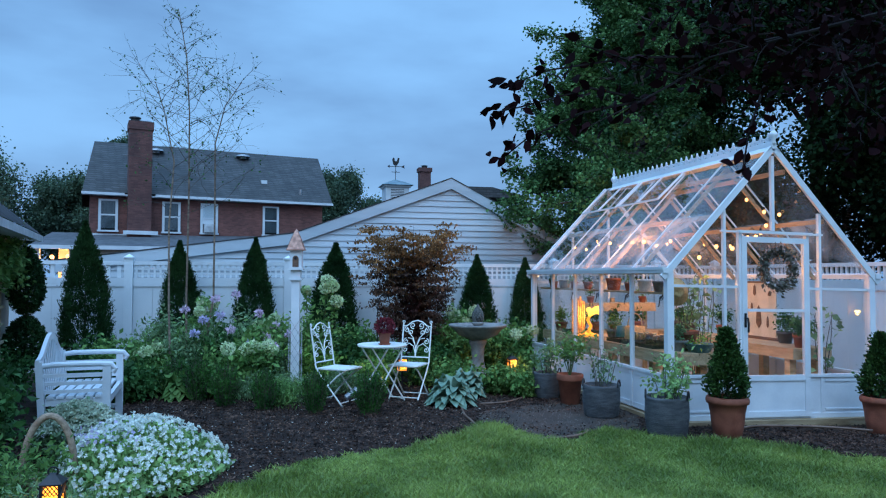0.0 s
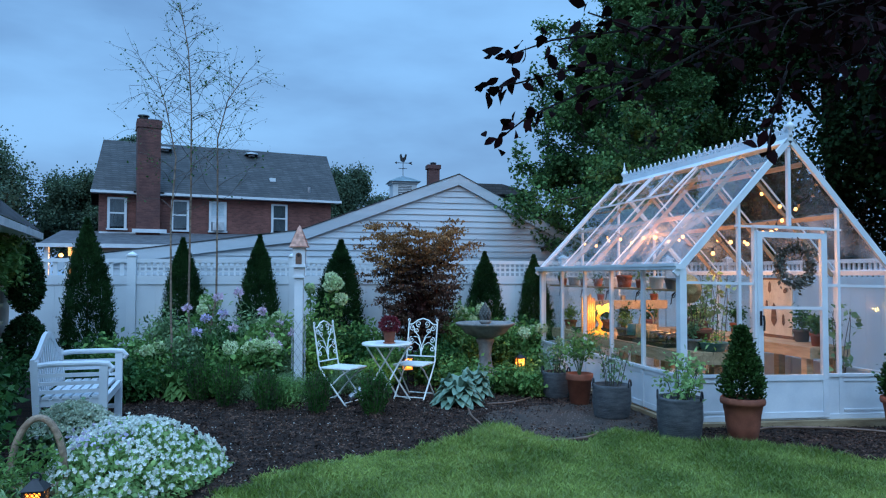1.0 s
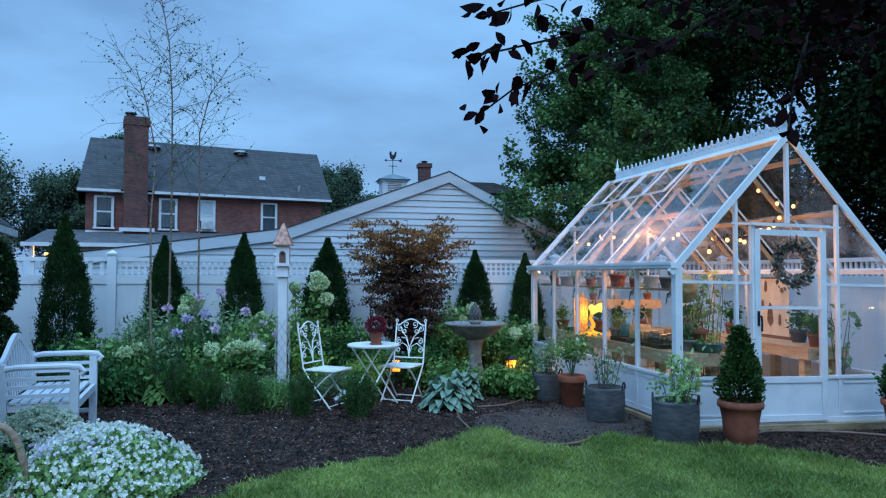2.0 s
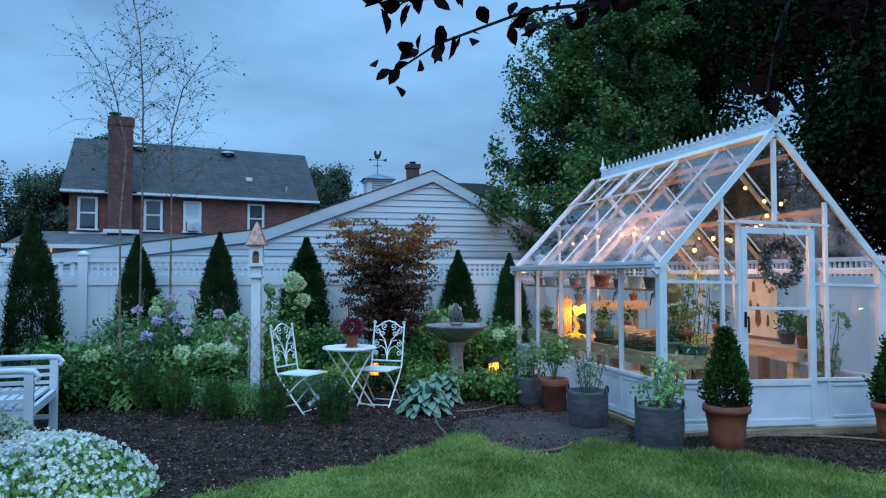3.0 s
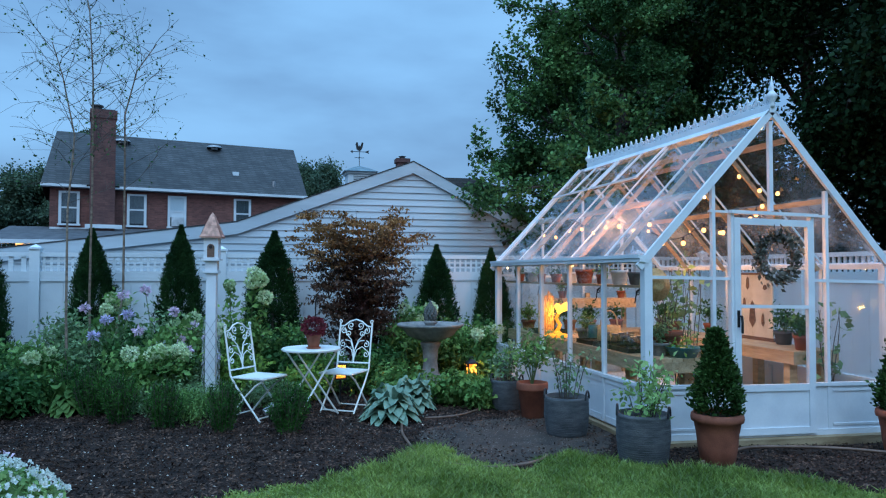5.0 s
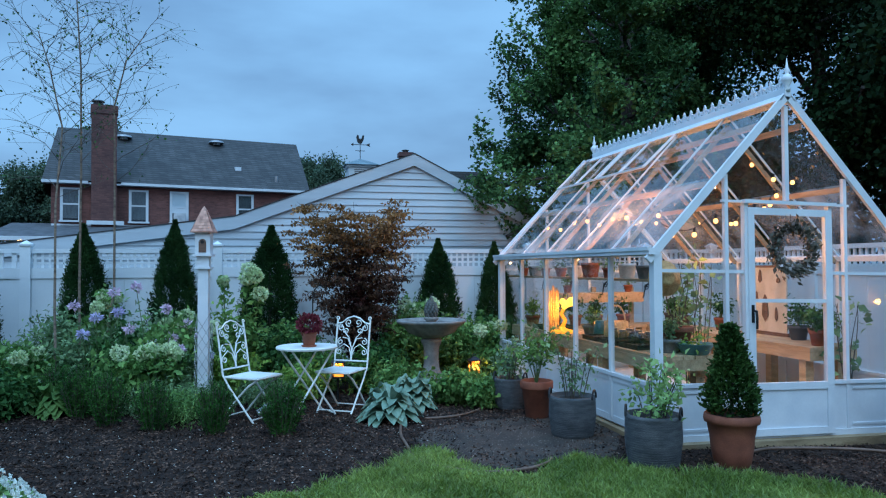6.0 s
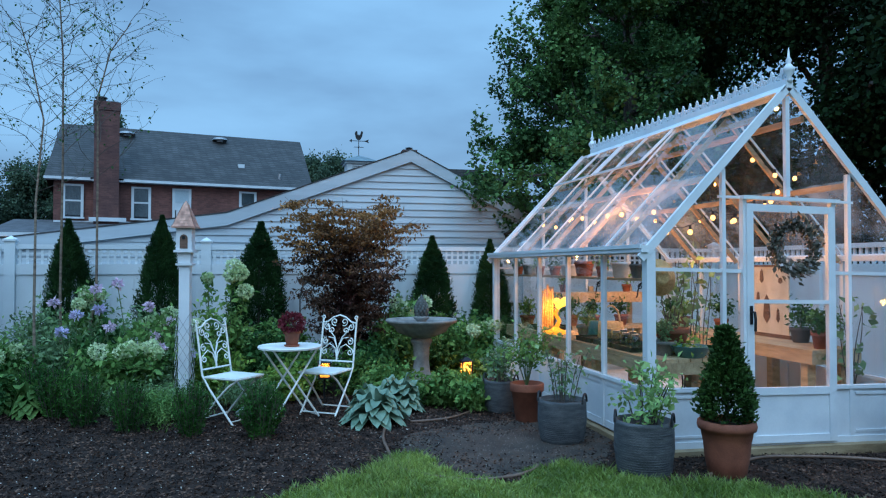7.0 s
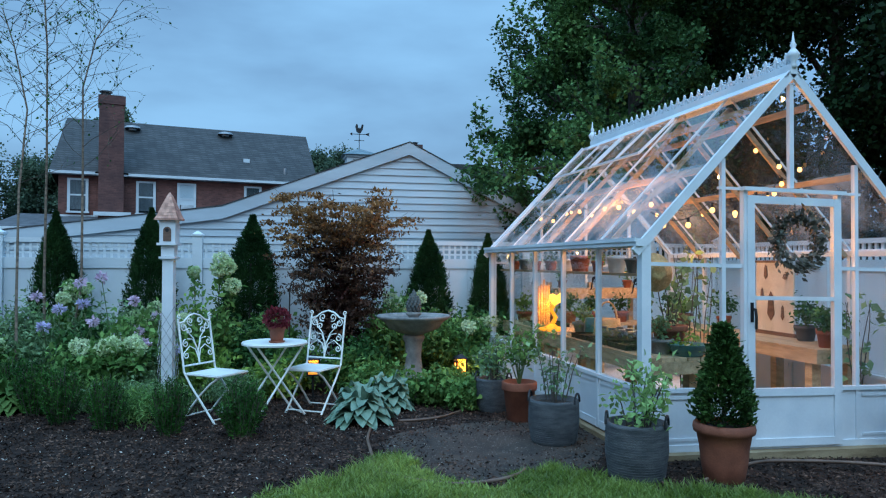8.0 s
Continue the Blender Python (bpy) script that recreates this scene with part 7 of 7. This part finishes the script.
def hosta(loc, r, seed, label, leaf=L_HOSTA):
    g = np.random.default_rng(seed)
    t = thing("hosta", loc, label, "plant", "hostas")
    for k in range(64):
        a = k * 2.4 + g.uniform(-0.2, 0.2)
        f = (k / 64) ** 0.6
        ln, w = r * (0.45 + 0.55 * f), 0.10 + 0.05 * g.uniform()
        rise = 0.30 * (1.15 - f)
        bm = bmesh.new()
        rows = []
        for i, s in enumerate(np.linspace(0, 1, 7)):
            x = ln * (0.25 + 0.75 * s)
            z = 0.03 + rise * math.sin(min(1, s * 0.9 + 0.25) * 2.0) - 0.10 * f * s * s
            wd = w * math.sin(math.pi * min(1, 0.12 + 0.88 * s)) ** 0.7 * 0.5 if s < 1 else 0.002
            rows.append([bm.verts.new((x, -wd, z + wd * 0.35)), bm.verts.new((x, 0, z)), bm.verts.new((x, wd, z + wd * 0.35))])
        for p, q in zip(rows, rows[1:]):
            for i in (0, 1):
                bm.faces.new((p[i], q[i], q[i + 1], p[i + 1]))
        base = bm.verts.new((ln * 0.02, 0, 0.0))
        bm.faces.new((base, rows[0][1], rows[0][0]))
        bm.faces.new((base, rows[0][2], rows[0][1]))
        bmesh.ops.transform(bm, matrix=Matrix.Rotation(a, 4, "Z") @ Matrix.Rotation(g.uniform(-0.3, 0.3), 4, "X"), verts=bm.verts)
        part("leaf", bm, leaf, t, smooth=True)


hosta((-1.93, 1.62, 0), 0.36, 321, "blue-green hosta with broad ribbed leaves")
hosta((-1.6, 2.1, 0), 0.28, 322, "smaller blue-green hosta behind")
for x, y, q, seed in ((-5.62, 3.0, 0.3, 323), (-5.14, 2.72, 0.24, 324)):
    hosta((x, y, 0), q, seed, "low mid-green hosta at the edge of the mulch", L_BED)


# ---- planting at the bench ----
def flower_mound():
    g = np.random.default_rng(331)
    t = thing("petunia_mound", (-5.03, -0.85, 0), "dense mound of white petunias spilling over the mulch", "flowers")
    n = 9000
    a, q = g.uniform(0, 6.28, n), np.sqrt(g.uniform(0, 1, n))
    edge = 1 + 0.10 * np.sin(3 * a + 1) + 0.06 * np.sin(7 * a)
    x, y = 0.60 * q * edge * np.cos(a), 0.85 * q * edge * np.sin(a)
    top = 0.36 * (1 - q ** 2.6) + 0.04 + 0.03 * np.sin(9 * x) * np.cos(8 * y)
    leaves("foliage", np.stack([x, y, top * g.uniform(0.35, 0.98, n)], 1), 0.05, g, L_PALE, t, aspect=0.6)
    k = 950
    bm_pts, ways = [], []
    a, q = g.uniform(0, 6.28, k), np.sqrt(g.uniform(0, 1, k))
    edge = 1 + 0.10 * np.sin(3 * a + 1) + 0.06 * np.sin(7 * a)
    x, y = 0.62 * q * edge * np.cos(a), 0.87 * q * edge * np.sin(a)
    z = 0.36 * (1 - q ** 2.6) + 0.06 + 0.03 * np.sin(9 * x) * np.cos(8 * y) + g.uniform(-0.02, 0.025, k)
    nrm = np.stack([x * 1.6, y * 1.3 - 0.25, 0.6 * np.ones(k)], 1) + g.normal(size=(k, 3)) * 0.25
    nrm /= np.linalg.norm(nrm, axis=1, keepdims=True)
    for i in range(k):
        u = np.cross(nrm[i], (0.3, 0.2, 1.0))
        u /= np.linalg.norm(u)
        v = np.cross(nrm[i], u)
        r0 = g.uniform(0, 6.28)
        for p in range(5):
            b = r0 + p * 1.2566
            ways.append(np.cos(b) * u + np.sin(b) * v + nrm[i] * 0.35)
            bm_pts.append((x[i], y[i], z[i]))
    leaves("petals", np.array(bm_pts), 0.0225, g, P_WHITE, t, way=np.array(ways), aspect=1.05, flat=0.05, jitter=0.05)
    bl = g.normal(size=(120, 3)) * np.array((0.16, 0.22, 0.015)) + np.array((-0.15, -0.1, 0.385))
    tagged(leaves("lilac_blooms", bl, 0.03, g, P_BLUE, t, aspect=0.9), kind="stuff")
    pk = g.normal(size=(60, 3)) * np.array((0.09, 0.07, 0.03)) + np.array((0.02, 0.58, 0.27))
    tagged(leaves("pink_blooms", pk, 0.04, g, P_PINK, t, aspect=0.9), kind="stuff")


flower_mound()


def sedum(loc, r, h, heads, seed, label):
    """A low dome of fleshy leaves under flat pale flower heads."""
    t, _ = shrub(loc, r, h * 0.7, L_SILVER, 1800, 0.045, label, "sedum", "perennial", 0.8, seed, "plants round the bench")
    g = np.random.default_rng(seed + 1)
    for k in range(heads):
        q, a = r * 1.02 * math.sqrt((k + 0.5) / heads), k * 2.4
        at = np.array((q * math.cos(a), q * math.sin(a), h * (1 - 0.42 * (q / r) ** 2)))
        n = 170
        d = np.stack([g.normal(size=n) * 0.034, g.normal(size=n) * 0.034, g.normal(size=n) * 0.004], 1)
        d[:, 2] -= (d[:, 0] ** 2 + d[:, 1] ** 2) * 5
        leaves("flower_head", at + d, 0.022, g, P_SEDUM, t, aspect=0.9, way=np.tile((0, 0, 1.0), (n, 1)), jitter=0.8, flat=0.2)


sedum((-5.62, -0.06, 0), 0.31, 0.46, 48, 341, "pale green sedum with flat cream flower heads")
shrub((-6.5, -0.5, 0), 0.5, 0.85, L_DARKBED, 2600, 0.09, "dark green large-leaved shrub by the bench", "shrub", "shrub", 0.6, 342, "plants round the bench")
shrub((-6.1, -1.1, 0), 0.45, 0.7, L_DARKBED, 2600, 0.08, "dark green shrub beside the wicker basket", "shrub", "shrub", 0.6, 343, "plants round the bench")
shrub((-6.9, 0.6, 0), 0.5, 1.0, L_BED2, 2600, 0.06, "grey-green tall shrub behind the bench", "shrub", "shrub", 0.5, 344, "plants round the bench")
shrub((-5.75, -1.75, 0), 0.35, 0.4, L_BED, 1800, 0.05, "low green plant near the lantern", "shrub", "perennial", 0.35, 345, "plants round the bench")
shrub((-6.9, 1.7, 0), 0.45, 0.8, L_DARKBED, 2600, 0.07, "dark green shrub behind the bench", "shrub", "shrub", 0.5, 346, "plants round the bench")
shrub((-5.35, -2.2, 0), 0.3, 0.35, L_BED2, 1500, 0.05, "grey-green grassy plant near the lantern", "shrub", "perennial", 0.2, 347, "plants round the bench")


def topiary():
    g = np.random.default_rng(351)
    t = thing("topiary", (-6.95, 3.0, 0), "clipped dark green two-tier topiary", "topiary")
    part("trunk", tube([(0, 0, 0), (0.01, 0, 1.5)], 0.03, 0.02), M_BARK, t)
    for z, rx, rz, n in ((1.46, 0.19, 0.40, 8500), (0.70, 0.25, 0.32, 8500)):
        a = g.normal(size=(n, 3))
        a /= np.linalg.norm(a, axis=1, keepdims=True)
        a[:, :2] *= 1 - 0.22 * a[:, 2:]
        pts = a * g.uniform(0.78, 1.05, (n, 1)) * np.array((rx, rx, rz)) + np.array((0, 0, z))
        leaves("clipped_ball", pts, 0.036, g, L_ARBOR, t, aspect=0.6)


topiary()
g = np.random.default_rng(361)
vine = thing("climbing_vine", (-7.02, 2.2, 0), "leafy vine climbing the shed trellis", "vine")
pts = np.stack([g.normal(size=3200) * 0.07, g.uniform(-1.7, 0.8, 3200), 1.70 + g.normal(size=3200) * 0.16], 1)
leaves("foliage", pts, 0.075, g, L_BED, vine, aspect=0.7, droop=0.5)
part("stem", tube([(-0.06, 0.3, 0), (-0.05, 0.2, 0.8), (-0.06, 0.3, 1.5)], 0.02, 0.012), M_BARK, vine)


# ---- grass, mulch chips, pebbles ----
def scatter(name, x, y, build, material, label, category):
    me = bpy.data.meshes.new(name)
    v, f = build(x, y)
    me.vertices.add(len(v))
    me.vertices.foreach_set("co", np.asarray(v, np.float32).ravel())
    k = f.shape[1]
    me.loops.add(f.size)
    me.loops.foreach_set("vertex_index", f.astype(np.int32).ravel())
    me.polygons.add(len(f))
    me.polygons.foreach_set("loop_start", np.arange(0, f.size, k, dtype=np.int32))
    me.update(calc_edges=True)
    return tagged(finish(name, me, material), label, category, kind="stuff")


def blades(x, y):
    n = len(x)
    r = np.random.default_rng(401)
    a = r.uniform(0, 6.28, n)
    h = r.uniform(0.014, 0.046, n) * (1 + 0.35 * np.sin(2.1 * x + 1.3 * y) * np.sin(1.7 * y - x))
    for cx, cy, q in ((-1.86, 0.42, 0.22), (-0.78, -0.05, 0.2), (-0.5, -0.36, 0.2), (-0.05, -0.78, 0.16), (-2.4, 0.0, 0.18), (0.55, -1.2, 0.2)):
        h = h * (1 + 0.6 * np.exp(-((x - cx) ** 2 + (y - cy) ** 2) / (2 * q * q)))
    lean = r.normal(size=(n, 2)) * (0.75 * h)[:, None]
    w = 0.0062
    v = np.empty((n, 3, 3))
    v[:, 0] = np.stack([x - np.cos(a) * w, y - np.sin(a) * w, np.full(n, 0.004)], 1)
    v[:, 1] = np.stack([x + np.cos(a) * w, y + np.sin(a) * w, np.full(n, 0.004)], 1)
    v[:, 2] = np.stack([x + lean[:, 0], y + lean[:, 1], h], 1)
    return v.reshape(-1, 3), np.arange(n * 3).reshape(-1, 3)


r = np.random.default_rng(402)
n = 420000
gx, gy = r.uniform(-4.8, 3.2, n), r.uniform(-3.0, 0.75, n)
jx, jy = gx + 0.06 * np.sin(23 * gy) + r.normal(size=n) * 0.03, gy + 0.06 * np.sin(19 * gx) + r.normal(size=n) * 0.03
ok = inside(jx, jy, EDGE)
ragged = np.stack([r.uniform(-4.6, 1.2, 60000), r.uniform(-2.2, 0.9, 60000)], 1)
near = inside(ragged[:, 0] + 0.06, ragged[:, 1] - 0.06, EDGE) | inside(ragged[:, 0] - 0.06, ragged[:, 1] - 0.07, EDGE)
tuft = np.sin(7.3 * ragged[:, 0] + 2 * np.sin(5 * ragged[:, 1])) * np.sin(8.1 * ragged[:, 1] + 1.7 * np.sin(4 * ragged[:, 0])) > 0.15
near &= ~inside(ragged[:, 0], ragged[:, 1], EDGE) & tuft
gx, gy, ok = np.append(gx, ragged[near, 0]), np.append(gy, ragged[near, 1]), np.append(ok, np.ones(near.sum(), bool))
far = np.stack([r.uniform(-4.8, 8, 150000), r.uniform(-9.5, -3.0, 150000)], 1)
gx, gy, ok = np.append(gx, far[:, 0]), np.append(gy, far[:, 1]), np.append(ok, inside(far[:, 0], far[:, 1], EDGE))
scatter("grass", gx[ok], gy[ok], blades, L_GRASS, "short mown green grass blades", "grass")


def chips(x, y, lo=0.006, hi=0.022, seed=403, z0=0.004):
    n = len(x)
    q = np.random.default_rng(seed)
    d = q.normal(size=(n, 3)) * np.array((1, 1, 0.35))
    d /= np.linalg.norm(d, axis=1, keepdims=True)
    s = np.cross(d, q.normal(size=(n, 3)))
    s /= np.linalg.norm(s, axis=1, keepdims=True)
    ln, wd = q.uniform(lo, hi, n)[:, None], q.uniform(lo * 0.5, hi * 0.4, n)[:, None]
    c = np.stack([x, y, z0 + dip(x, y) + q.uniform(0, 0.012, n)], 1)
    v = np.stack([c - d * ln, c + s * wd, c + d * ln, c - s * wd], 1).reshape(-1, 3)
    return v, np.arange(n * 4).reshape(-1, 4)


n = 90000
mx, my = r.uniform(-6.4, 3.0, n), r.uniform(-2.2, 3.2, n)
ok = ~inside(mx, my, EDGE) & ~((mx > -0.02) & (my > -0.06)) & (np.hypot((mx + 0.95) / 1.05, (my - 0.55) / 1.0) > 0.25 + 0.85 * r.uniform(size=n))
scatter("mulch_chips", mx[ok], my[ok], chips, M_CHIP, "dark shredded bark mulch chips", "mulch")
n = 2600
px, py = -0.95 + r.normal(size=n) * 0.55, 0.55 + r.normal(size=n) * 0.6
ok = ~((px > -0.05) & (py > -0.06))
scatter("pebbles", px[ok], py[ok], lambda x, y: chips(x, y, 0.002, 0.006, 404, 0.004), M_PEBBLE, "small pale stones on the dirt path", "gravel")
n = 900
px, py = r.uniform(-5.5, -1.5, n), r.uniform(-1.2, 2.2, n)
ok = ~inside(px, py, EDGE)
scatter("pale_chips", px[ok], py[ok], lambda x, y: chips(x, y, 0.006, 0.014, 405, 0.010), M_PEBBLE, "pale wood chips among the dark mulch", "mulch")
